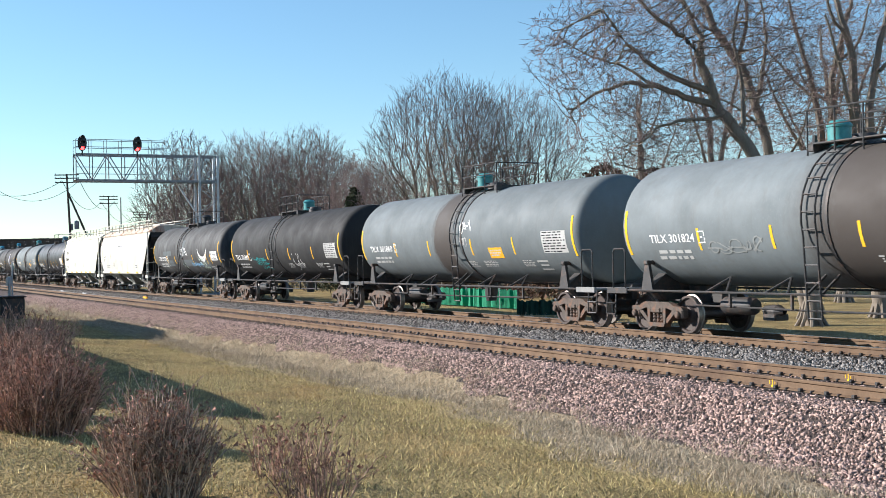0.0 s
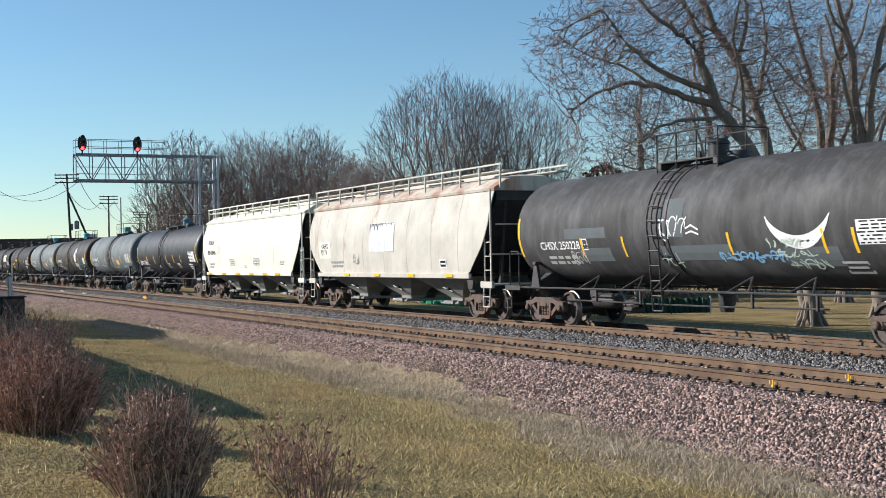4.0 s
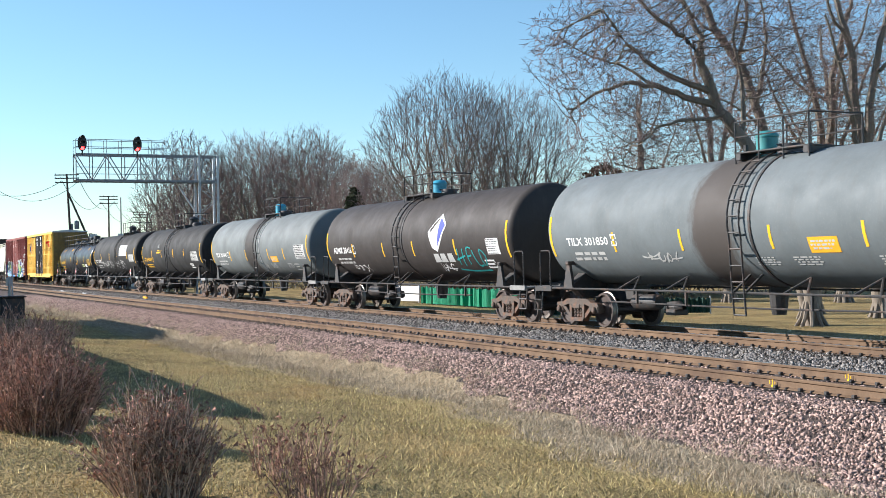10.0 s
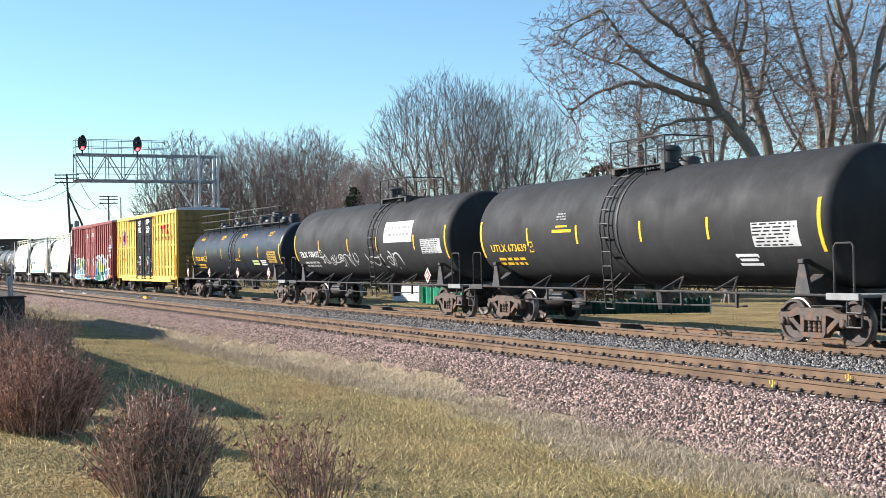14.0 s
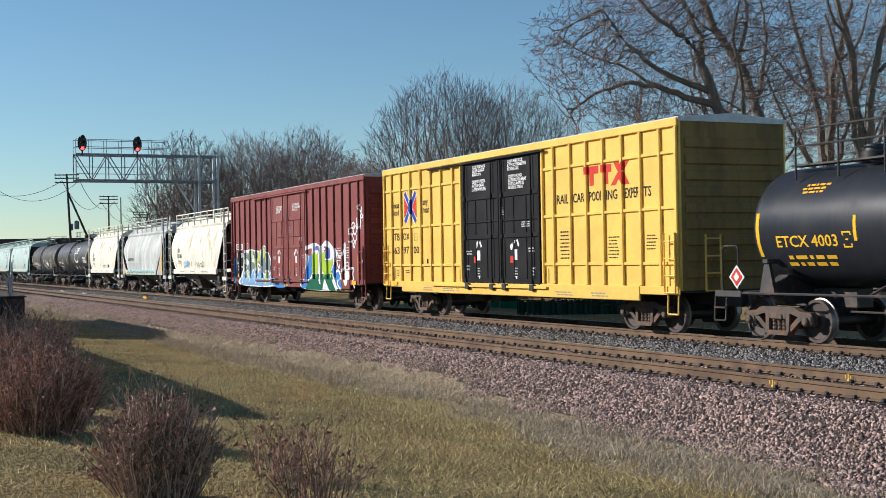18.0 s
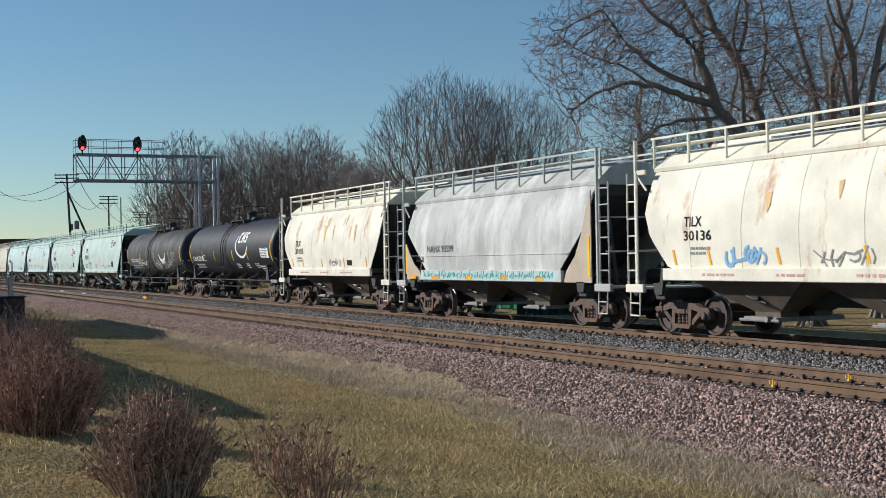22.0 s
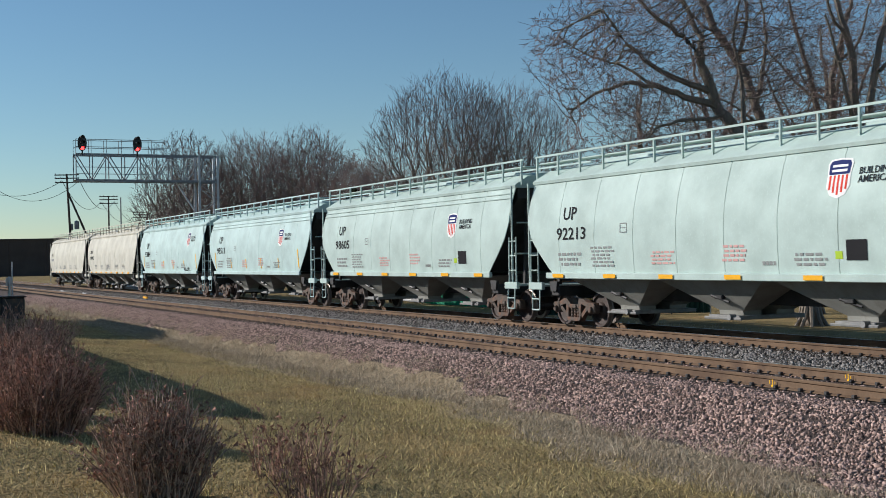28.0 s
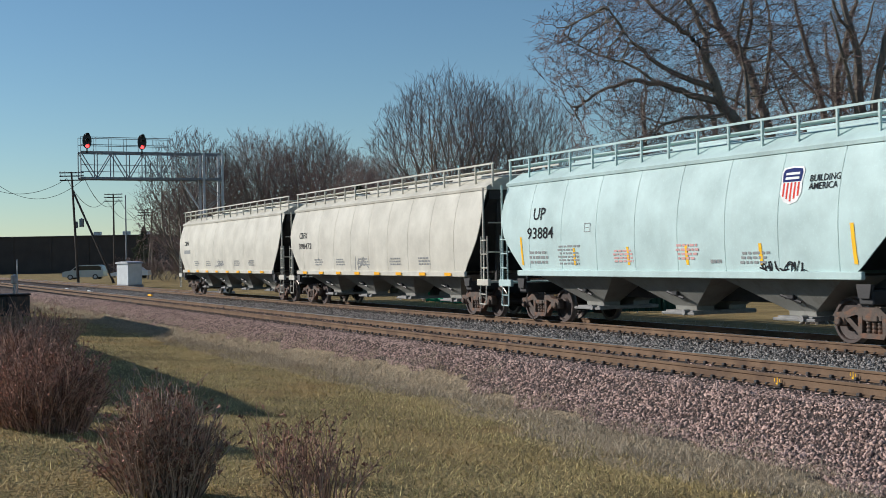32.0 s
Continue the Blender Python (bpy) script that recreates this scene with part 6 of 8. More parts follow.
    for a, z in ((-7.9, 1.65), (-7.9, 1.5), (-7.3, 1.62)):
        patch(car, g, a, a + 0.28, z, z + 0.08, PINKMARK, "stencil")
    lines(car, f, 5.75, 6.3, 1.85, 2.42, 6, WHITE, seed=3, fill=0.35)
    lines(car, f, 6.6, 7.2, 1.95, 2.42, 5, WHITE, seed=4, fill=0.35)
    patch(car, f, 7.96, 8.06, 1.18, 2.1, ORANGE, "reflector", 0.008)
    patch(car, f, -7.95, -7.6, 1.17, 1.34, ORANGE, "reflector", 0.02)
    patch(car, Skin(lambda X, Z, o: (X, -1.634 - o, Z)), 7.52, 7.94, 0.96, 1.12, ORANGE, "reflector")
    patch(car, f, 8.4, 8.62, 1.75, 1.9, DULLWHITE, "stencil", 0.012)
    # tag beside the front ladder
    for k, (x, z, s) in enumerate(((7.35, 2.75, 0.2), (7.45, 3.0, 0.17), (7.75, 3.05, 0.2), (7.75, 2.75, 0.17), (7.6, 3.2, 0.15))):
        stroke(car, p, [(x + s * math.cos(a), z + 0.8 * s * math.sin(a)) for a in np.linspace(k, k + 5.6, 9)], 0.06, WHITE)
    for pts in (((7.95, 3.5), (8.0, 3.0), (8.3, 3.2), (8.35, 3.6)), ((8.3, 3.98), (8.2, 3.85), (8.5, 3.6), (8.7, 3.3), (8.72, 2.85)), ((8.5, 3.9), (8.4, 3.5), (8.7, 3.5)), ((8.4, 3.4), (8.3, 3.05)), ((7.5, 2.6), (7.65, 2.35), (7.8, 2.6), (7.5, 2.45)), ((8.6, 3.6), (8.75, 3.35)), ((8.1, 3.3), (8.2, 3.25), (8.15, 3.1))):
        stroke(car, p, list(pts), 0.06, WHITE)


build_train()
# ---- ground and track ----
LAWN = ((-60, 0.2), (0, 0.15), (2, -0.1), (5, -0.45), (8, -0.68), (10.4, -0.75), (10.9, -0.62), (11.75, -0.19), (15.6, -0.19), (16.3, -0.22), (20.8, -0.22), (21.8, -0.5), (24, -0.55), (60, -0.45), (400, -0.3))


def ground_z(x, y):
    z = float(np.interp(y, [a for a, b in LAWN], [b for a, b in LAWN]))
    if y < 10.2 or y > 22.5:
        z += 0.05 * noise.noise((x * 0.22, y * 0.22, 0.0))
    return z


GRASS = surface("dry_lawn", (0.27, 0.205, 0.092), 0.95, 0, 0.7, 0.5, 16, 1.0, second=(0.34, 0.205, 0.085), amount=0.34, edge=0.3, spec=0.1, dist=0.08)
BALLAST_PINK = surface("pink_ballast", (0.365, 0.262, 0.222), 0.9, 0, 4, 0.5, 45, 0.8, island=0.75, spec=0.15)
BALLAST_GREY = surface("grey_ballast", (0.21, 0.195, 0.18), 0.9, 0, 4, 0.65, 45, 0.8, island=0.9, spec=0.2)
BED = surface("ballast_bed", (0.1, 0.08, 0.072), 0.95, 0, 8, 0.5, 60, 1.0, spec=0.1, dist=0.04)
TIE = surface("creosoted_tie", (0.06, 0.045, 0.035), 0.9, 0, 4, 0.4, 50, 0.5, stretch=(3, 1, 1), rnd=0.4, spec=0.2)
RAIL = surface("rusty_rail", (0.17, 0.112, 0.07), 0.8, 0, 2, 0.25, 30, 0.3, second=(0.12, 0.078, 0.052), amount=0.4, spec=0.2)
RAILHEAD = surface("polished_rail_head", (0.62, 0.64, 0.68), 0.3, 1.0, 6, 0.12, 60, 0.0)
BLADE = surface("grass_blades", (0.47, 0.39, 0.18), 0.8, 0, 0.35, 0.6, 5, 0.0, second=(0.52, 0.33, 0.14), amount=0.3, edge=0.25, island=0.9, spec=0.2)
STRAW = surface("dry_straw", (0.45, 0.375, 0.27), 0.85, 0, 0.6, 0.4, 6, 0.0, second=(0.4, 0.29, 0.16), amount=0.3, edge=0.25, island=0.75, spec=0.2)


def straw_cover(mat, col):
    """Lets matted straw cover the lawn where the ground sheet says so."""
    nt = mat.node_tree
    bsdf = nt.nodes["Principled BSDF"]
    at = nt.nodes.new("ShaderNodeAttribute")
    at.attribute_name = "straw"
    mx = nt.nodes.new("ShaderNodeMix")
    mx.data_type = "RGBA"
    nz = nt.nodes.new("ShaderNodeTexNoise")
    nz.inputs["Scale"].default_value, nz.inputs["Detail"].default_value = 14.0, 5
    ramp = nt.nodes.new("ShaderNodeValToRGB")
    ramp.color_ramp.elements[0].position, ramp.color_ramp.elements[1].position = 0.3, 0.7
    ramp.color_ramp.elements[0].color = (*(c * 0.6 for c in col), 1)
    ramp.color_ramp.elements[1].color = (*(c * 1.35 for c in col), 1)
    nt.links.new(nt.nodes["Texture Coordinate"].outputs["Object"], nz.inputs["Vector"])
    nt.links.new(nz.outputs[0], ramp.inputs[0])
    nt.links.new(at.outputs["Fac"], mx.inputs["Factor"])
    nt.links.new(bsdf.inputs["Base Color"].links[0].from_socket, mx.inputs[6])
    nt.links.new(ramp.outputs[0], mx.inputs[7])
    nt.links.new(mx.outputs[2], bsdf.inputs["Base Color"])


straw_cover(GRASS, (0.32, 0.255, 0.165))


def toe(x):
    """Where the ballast gives way to straw."""
    return np.interp(x, [-95, -60, -35, -24, -20, -17, -13, -11.5, -8], [11.0, 11.05, 11.15, 11.25, 10.8, 10.55, 10.5, 10.15, 9.95])


def straw_edge(x):
    """Where the straw gives way to the mown lawn."""
    return np.interp(x, [-95, -44, -32, -25, -20, -16, -11, -8], [9.4, 9.3, 8.9, 9.4, 9.6, 8.75, 8.4, 8.2])


def build_ground():
    xs = [-2500, -1200, -700, -400, -250, -180] + [x for x in np.arange(-140, -50, 2.5)] + [x for x in np.arange(-50, -4, 0.7)] + [x for x in np.arange(-4, 40.1, 2.5)] + [80, 200, 600, 1500]
    ys = [-1500, -500, -200, -80, -40, -20] + [y for y in np.arange(-12, 7.3, 0.7)] + [y for y in np.arange(7.6, 10.35, 0.2)] + [10.4, 10.6, 10.8, 10.9, 11.0, 11.15, 11.3, 11.5, 11.75, 13.5, 15.6, 16.3, 18.5, 20.8, 21.3, 21.8, 23, 25, 28, 32, 37, 43, 50, 60, 80, 120, 200, 400, 900, 2500]
    m = M()
    for y in ys:
        for x in xs:
            m.v.append((x, y, ground_z(x, y)))
    n = len(xs)
    for j in range(len(ys) - 1):
        for i in range(n - 1):
            m.f.append((j * n + i, j * n + i + 1, (j + 1) * n + i + 1, (j + 1) * n + i))
    me = m.mesh("ground", GRASS, 60)
    me.materials.append(BED)
    for p in me.polygons:
        if toe(p.center.x) - 0.05 < p.center.y < 21.5:
            p.material_index = 1
    cover = me.attributes.new("straw", "FLOAT", "POINT")
    for v in me.vertices:
        x, y = v.co.x, v.co.y
        k = 0.7 * noise.noise((x * 0.5, y * 0.8, 4.0))
        cover.data[v.index].value = max(0.0, min(1.0, (y - straw_edge(x) - k) / 0.5 + 0.5)) if y < 13 else 0.0
    ob = new("ground", me)
    tagged(ob, "mown dry lawn and ballasted trackbed", "ground", kind="structure")


def rail_section():
    return [(-0.07, -0.172), (0.07, -0.172), (0.07, -0.158), (0.018, -0.14), (0.012, -0.055), (0.036, -0.04), (0.037, -0.008), (0.03, 0.0), (-0.03, 0.0), (-0.037, -0.008), (-0.036, -0.04), (-0.012, -0.055), (-0.018, -0.14), (-0.07, -0.158)]


def build_track(yc, label, shine):
    tr = thing("track", label, "railway track", "two parallel tracks", "structure")
    for s in (-0.7535, 0.7535):
        m = M().prism([(yc + s + a, b) for a, b in rail_section()], "x", -900, 60)
        part("rail", m, RAIL, tr)
        m = M().box(-900, 60, yc + s - 0.026, yc + s + 0.026, 0.0005, 0.003)
        part("rail_head", m, RAILHEAD if s > 0 or shine else RAIL, tr, "worn bright rail head")
        m = M()
        for i in range(330):
            x = 8 - 0.55 * i
            for o in (-1, 1):
                m.cbox(x - 0.035, x + 0.035, yc + s + o * 0.085 - 0.03, yc + s + o * 0.085 + 0.03, -0.17, -0.118, 0.01)
            m.box(x - 0.1, x + 0.1, yc + s - 0.2, yc + s + 0.2, -0.177, -0.1725)
            m.cbox(x + 0.19, x + 0.24, yc + s - 0.085, yc + s + 0.085, -0.178, -0.135, 0.012)
        part("rail_clips", m, STEEL_DARK, tr, "rusty spikes, plates and rail anchors")["kind"] = "stuff"
    rng = random.Random(5)
    tie = M().cbox(-0.115, 0.115, -1.3, 1.3, -0.36, -0.178, 0.015).mesh("tie", TIE)
    for i in range(300):
        part("tie", tie, TIE, tr, at=pose(8 - 0.55 * i, yc + rng.uniform(-0.03, 0.03), 0, 0, 0, rng.uniform(-1, 1)))
    # joint bars
    for x, s in ((-64.5, -0.7535), (-52.6, 0.7535)):
        part("joint_bar", M().cbox(x - 0.3, x + 0.3, yc + s - 0.05, yc + s + 0.05, -0.14, -0.045, 0.01), TRUCK_RUST, tr)
    return tr


def stones(name, label, mat, count, box, seed, size=(0.025, 0.05), zoff=0.0, keep=None):
    """Loose stones: squashed, knocked-about octahedra and boxes lying on the bed."""
    rng = np.random.default_rng(seed)
    x0, x1, y0, y1 = box
    base = np.array([(1, 0.1, 0.25), (0.1, 1, -0.2), (-1, -0.15, 0.2), (-0.1, -1, -0.1), (0.3, 0.25, 0.85), (-0.2, -0.1, -0.85)])
    tri = np.array([(0, 1, 4), (1, 2, 4), (2, 3, 4), (3, 0, 4), (1, 0, 5), (2, 1, 5), (3, 2, 5), (0, 3, 5)])
    u = rng.random(count)
    xs = x1 - (x1 - x0) * u ** 1.6
    ys = rng.uniform(y0, y1, count)
    zs = np.interp(ys, [a for a, b in LAWN], [b for a, b in LAWN])
    if keep is not None:
        ok = keep(xs, ys)
        xs, ys, zs = xs[ok], ys[ok], zs[ok]
    n = len(xs)
    sc = rng.uniform(size[0], size[1], (n, 1, 1)) * rng.uniform(0.7, 1.25, (n, 1, 3))
    ang = rng.uniform(0, 2 * np.pi, n)
    tilt = rng.uniform(-1.2, 1.2, n)
    pts = (base[None] + rng.uniform(-0.42, 0.42, (n, 6, 3))) * sc
    c, s = np.cos(ang)[:, None], np.sin(ang)[:, None]
    px = pts[:, :, 0] * c - pts[:, :, 1] * s
    py = pts[:, :, 0] * s + pts[:, :, 1] * c
    ct, st = np.cos(tilt)[:, None], np.sin(tilt)[:, None]
    pz = pts[:, :, 2] * ct + py * st
    py = py * ct - pts[:, :, 2] * st
    v = np.stack([px + xs[:, None], py + ys[:, None], pz + zs[:, None] + zoff], -1).reshape(-1, 3)
    f = (tri[None] + (np.arange(n) * 6)[:, None, None]).reshape(-1, 3)
    raw(name, label, mat, v, f, "ballast")


def raw(name, label, mat, v, f, cat, parent=None):
    me = bpy.data.meshes.new(name)
    k = f.shape[1]
    me.vertices.add(len(v))
    me.vertices.foreach_set("co", np.asarray(v, dtype=np.float32).ravel())
    me.loops.add(f.size)
    me.loops.foreach_set("vertex_index", f.ravel().astype(np.int32))
    me.polygons.add(len(f))
    me.polygons.foreach_set("loop_start", np.arange(0, f.size, k, dtype=np.int32))
    me.update(calc_edges=True)
    me.materials.append(mat)
    ob = new(name, me)
    if parent:
        ob.parent = parent
        if label:
            ob["label"] = label
    else:
        tagged(ob, label, cat, kind="stuff")
    return ob


def blades(name, label, mat, xs, ys, hs, ws, seed, lean=0.5, bend=True):
    """Grass: each blade two tapering triangles, leaning its own way."""
    rng = np.random.default_rng(seed)
    n = len(xs)
    zs = np.array([ground_z(a, b) for a, b in zip(xs, ys)]) - 0.01
    a = rng.uniform(0, 2 * np.pi, n)
    d = rng.uniform(0, 2 * np.pi, n)
    k = hs * rng.uniform(0.1, lean, n)
    wx, wy = np.cos(a) * ws / 2, np.sin(a) * ws / 2
    if not bend:
        v = np.zeros((n, 3, 3))
        v[:, 0] = np.stack([xs - wx, ys - wy, zs], -1)
        v[:, 1] = np.stack([xs + wx, ys + wy, zs], -1)
        v[:, 2] = np.stack([xs + np.cos(d) * k, ys + np.sin(d) * k, zs + hs], -1)
        raw(name, label, mat, v.reshape(-1, 3), np.arange(3 * n).reshape(-1, 3), "grass")
        return
    v = np.zeros((n, 5, 3))
    v[:, 0] = np.stack([xs - wx, ys - wy, zs], -1)
    v[:, 1] = np.stack([xs + wx, ys + wy, zs], -1)
    mx, my = xs + np.cos(d) * k * 0.35, ys + np.sin(d) * k * 0.35
    v[:, 2] = np.stack([mx - wx * 0.7, my - wy * 0.7, zs + hs * 0.55], -1)
    v[:, 3] = np.stack([mx + wx * 0.7, my + wy * 0.7, zs + hs * 0.55], -1)
    v[:, 4] = np.stack([xs + np.cos(d) * k, ys + np.sin(d) * k, zs + hs], -1)
    t = np.array([(0, 1, 3), (0, 3, 2), (2, 3, 4)])
    f = (t[None] + (np.arange(n) * 5)[:, None, None]).reshape(-1, 3)
    raw(name, label, mat, v.reshape(-1, 3), f, "grass")


def wobble(xs, ys, s, seed):
    return np.array([noise.noise((a * s, b * s, seed)) for a, b in zip(xs, ys)])


def build_cover():
    pink = lambda x, y: ~((np.abs(y - NEAR_Y + 0.7535) < 0.09) | (np.abs(y - NEAR_Y - 0.7535) < 0.09))
    grey = lambda x, y: ~((np.abs(y - TRAIN_Y + 0.7535) < 0.09) | (np.abs(y - TRAIN_Y - 0.7535) < 0.09))
    above = lambda x, y: y > toe(x) + 0.45 * wobble(x, y, 0.9, 2.0) - 0.12
    stones("pink_ballast", "pink granite ballast on the shoulder", BALLAST_PINK, 150000, (-95, 3, 9.7, 12.35), 11, (0.017, 0.038), 0.0, above)
    stones("pink_ballast", "pink granite ballast between the near rails", BALLAST_PINK, 24000, (-80, 3, 12.3, 14.9), 12, (0.018, 0.036), 0.0, pink)
    stones("grey_ballast", "grey crushed stone between the tracks", BALLAST_GREY, 80000, (-110, 3, 14.7, 18.1), 13, (0.02, 0.042), 0.02)
    stones("grey_ballast", "grey crushed stone under the train", BALLAST_GREY, 18000, (-90, 3, 18.3, 21.4), 14, (0.028, 0.05), 0.0, grey)
    rng = np.random.default_rng(21)
    n = 330000
    xs = -5 - 70 * rng.random(n) ** 1.7
    ys = rng.uniform(-0.5, 9.9, n)
    ok = ys > -xs * 0.09 - 0.3
    xs, ys = xs[ok], ys[ok]
    ok = ys < straw_edge(xs) + 0.6 + wobble(xs, ys, 0.7, 5.0)
    xs, ys = xs[ok], ys[ok]
    blades("lawn_grass", "short mown lawn grass, part green part straw", BLADE, xs, ys, 0.018 + 0.06 * rng.random(len(xs)) ** 2 * np.clip(1 + 1.4 * wobble(xs, ys, 4.0, 8.0), 0.3, 2.2), rng.uniform(0.006, 0.014, len(xs)), 22, 1.6, False)
    n = 230000
    xs = -4 - 95 * rng.random(n) ** 1.5
    ys = rng.uniform(7.8, 11.7, n)
    k = wobble(xs, ys, 0.8, 3.0)
    ok = (ys > straw_edge(xs) + 0.9 * k) & (ys < toe(xs) + 0.25 + 0.5 * wobble(xs, ys, 1.1, 7.0)) & (wobble(xs, ys, 2.2, 9.0) > -0.45)
    xs, ys = xs[ok], ys[ok]
    blades("dry_grass", "matted dry straw grass along the ballast toe", STRAW, xs, ys, (0.025 + 0.1 * rng.random(len(xs)) ** 1.8) * np.clip(1 + 1.3 * wobble(xs, ys, 1.7, 6.0), 0.4, 1.9), rng.uniform(0.005, 0.011, len(xs)), 23, 1.7)
    n = 26000
    xs = rng.uniform(-75, -8, n)
    ys = 22.3 + np.abs(rng.normal(0, 1.0, n))
    blades("far_grass", "rough grass beyond the tracks", STRAW, xs, ys, rng.uniform(0.05, 0.28, n), rng.uniform(0.01, 0.02, n), 24, 0.8)


build_ground()
build_track(NEAR_Y, "near track with rusty rails on wooden ties", False)
build_track(TRAIN_Y, "far track with rusty rails on wooden ties", True)
build_cover()

# ---- trees and shrubs ----
BARK = surface("grey_brown_bark", (0.21, 0.18, 0.145), 0.9, 0, 3, 0.25, 25, 0.6, stretch=(1, 1, 0.25), spec=0.2, dist=0.03)
TWIG = surface("brown_twigs", (0.2, 0.145, 0.13), 0.85, 0, 1, 0.35, 8, 0.0, spec=0.2)
TWIG_PALE = surface("pale_twigs", (0.24, 0.18, 0.16), 0.85, 0, 1, 0.3, 8, 0.0, spec=0.2)
STEM_PALE = surface("pale_brown_stems", (0.38, 0.28, 0.215), 0.8, 0, 4, 0.5, 12, 0.0, island=0.9, spec=0.25)
STEM = surface("red_brown_stems", (0.38, 0.245, 0.18), 0.8, 0, 4, 0.5, 12, 0.0, island=0.9, spec=0.25)
DEADLEAF = surface("withered_leaves", (0.32, 0.17, 0.125), 0.8, 0, 4, 0.5, 12, 0.0, island=0.9, spec=0.25)
FIR = surface("dark_conifer", (0.05, 0.056, 0.03), 0.9, 0, 2, 0.4, 10, 0.0, island=0.4, spec=0.2)
FADED = surface("brown_hedge", (0.1, 0.06, 0.04), 0.9, 0, 2, 0.4, 10, 0.0, island=0.4, spec=0.2)


class Wood:
    """Grows limbs; thick ones and twigs are kept apart."""

    def __init__(self, seed):
        self.rng = random.Random(seed)
        self.limbs, self.twigs = M(), M()
        self.dome = None

    def stick(self, pts, r0, r1, n, to):
        rings = []
        k = len(to.v)
        m = len(pts)
        for i, p in enumerate(pts):
            d = (pts[min(i + 1, m - 1)] - pts[max(i - 1, 0)]).normalized()
            u = d.orthogonal().normalized()
            w = d.cross(u)
            r = r0 + (r1 - r0) * i / (m - 1)
            for j in range(n):
                a = 2 * math.pi * j / n
                to.v.append(tuple(p + (u * math.cos(a) + w * math.sin(a)) * r))
        for i in range(m - 1):
            for j in range(n):
                j2 = (j + 1) % n
                to.f.append((k + i * n + j, k + i * n + j2, k + (i + 1) * n + j2, k + (i + 1) * n + j))

    def grow(self, p, d, length, r, level, up=0.15, kids=(5, 6, 6, 4), spread=0.7, wob=0.18, shrink=0.55, last=3, first=0.25, least=0.006):
        rng = self.rng
        segs = (7, 5, 4, 3, 2)[level]
        pts = [p]
        q, way = p, d.normalized()
        for i in range(segs):
            way = (way + Vector((rng.gauss(0, wob), rng.gauss(0, wob), rng.gauss(0, wob * 0.6) + up * 0.5))).normalized()
            q = q + way * (length / segs)
            if self.dome and q.z > self.dome[0] and ((q.x * q.x + q.y * q.y) / self.dome[1] ** 2 + ((q.z - self.dome[0]) / self.dome[2]) ** 2) > rng.uniform(0.92, 1.04):
                break
            pts.append(q)
        if len(pts) < 2:
            return
        segs = len(pts) - 1
        tip = max(least, r * (0.14 if level == 0 else 0.25))
        self.stick(pts, r, tip, (9, 5, 3, 3, 3)[level], self.limbs if level < 2 else self.twigs)
        if level >= last:
            return
        for c in range(kids[level]):
            f = first + (1 - first) * (c + rng.random()) / kids[level]
            x = f * segs
            i = min(int(x), segs - 1)
            at = pts[i].lerp(pts[i + 1], x - i)
            axis = (pts[i + 1] - pts[i]).normalized()
            side = axis.orthogonal().normalized()
            side.rotate(Matrix.Rotation(rng.uniform(0, 2 * math.pi), 3, axis))
            nd = (axis * (1 - spread * 0.55) + side * spread + Vector((0, 0, up))).normalized()
            if self.dome:
                nd = (nd + Vector((at.x, at.y, 0.0)) * 0.07 + Vector((0, 0, 0.12))).normalized()
            self.grow(at, nd, length * shrink * (1.2 - 0.6 * f) * rng.uniform(0.7, 1.3), max(least, (r + (tip - r) * f) * 0.55), level + 1, up, kids, spread, wob, shrink, last, 0.2, least)


    def fork(self, p, way, goals, level=0, thin=0.0022, reach=0.42, sprigs=3, least=0.008):
        """Branches again and again until each goal has its own twig."""
        rng = self.rng
        n = len(goals)
        r = max(least, thin * n ** 0.62 * 4)
        if n == 1:
            g = Vector(goals[0])
            gap = g - p
            mid = p + (way * gap.length + gap) * 0.27
            self.stick([p, mid, g], least * 1.3, least * 0.8, 3, self.twigs)
            d = (g - mid).normalized()
            for _ in range(sprigs):
                f = rng.uniform(0.1, 0.95)
                o = mid.lerp(g, f)
                v = (d + Vector((rng.gauss(0, 0.5), rng.gauss(0, 0.5), rng.gauss(0.12, 0.35)))).normalized() * gap.length * rng.uniform(0.25, 0.6)
                self.stick([o, o + v], least, least * 0.7, 3, self.twigs)
            return
        c = Vector(goals.mean(axis=0))
        gap = c - p
        f = reach * rng.uniform(0.75, 1.25)
        q = p + gap * f + way * gap.length * f * 0.18 + Vector((rng.gauss(0, 1), rng.gauss(0, 1), rng.gauss(0, 0.7))) * gap.length * 0.035
        mid = p + (way * gap.length * f + (q - p)) * 0.27
        self.stick([p, mid, q], r, max(least, thin * (n * 0.6) ** 0.62 * 4), 8 if n > 150 else 5 if n > 12 else 3, self.limbs if n > 12 else self.twigs)
        d = (q - mid).normalized()
        rel = goals - np.array(q)
        rel = rel / (np.linalg.norm(rel, axis=1)[:, None] + 1e-6)
        _, _, vt = np.linalg.svd(rel - rel.mean(axis=0), full_matrices=False)
        key = (rel - rel.mean(axis=0)) @ (vt[0] + vt[1] * rng.uniform(-0.5, 0.5))
        order = np.argsort(key)
        cut = max(1, min(n - 1, int(n * rng.uniform(0.3, 0.7))))
        for part_ in (order[:cut], order[cut:]):
            self.fork(q, d, goals[part_], level + 1, thin, reach, sprigs, least)


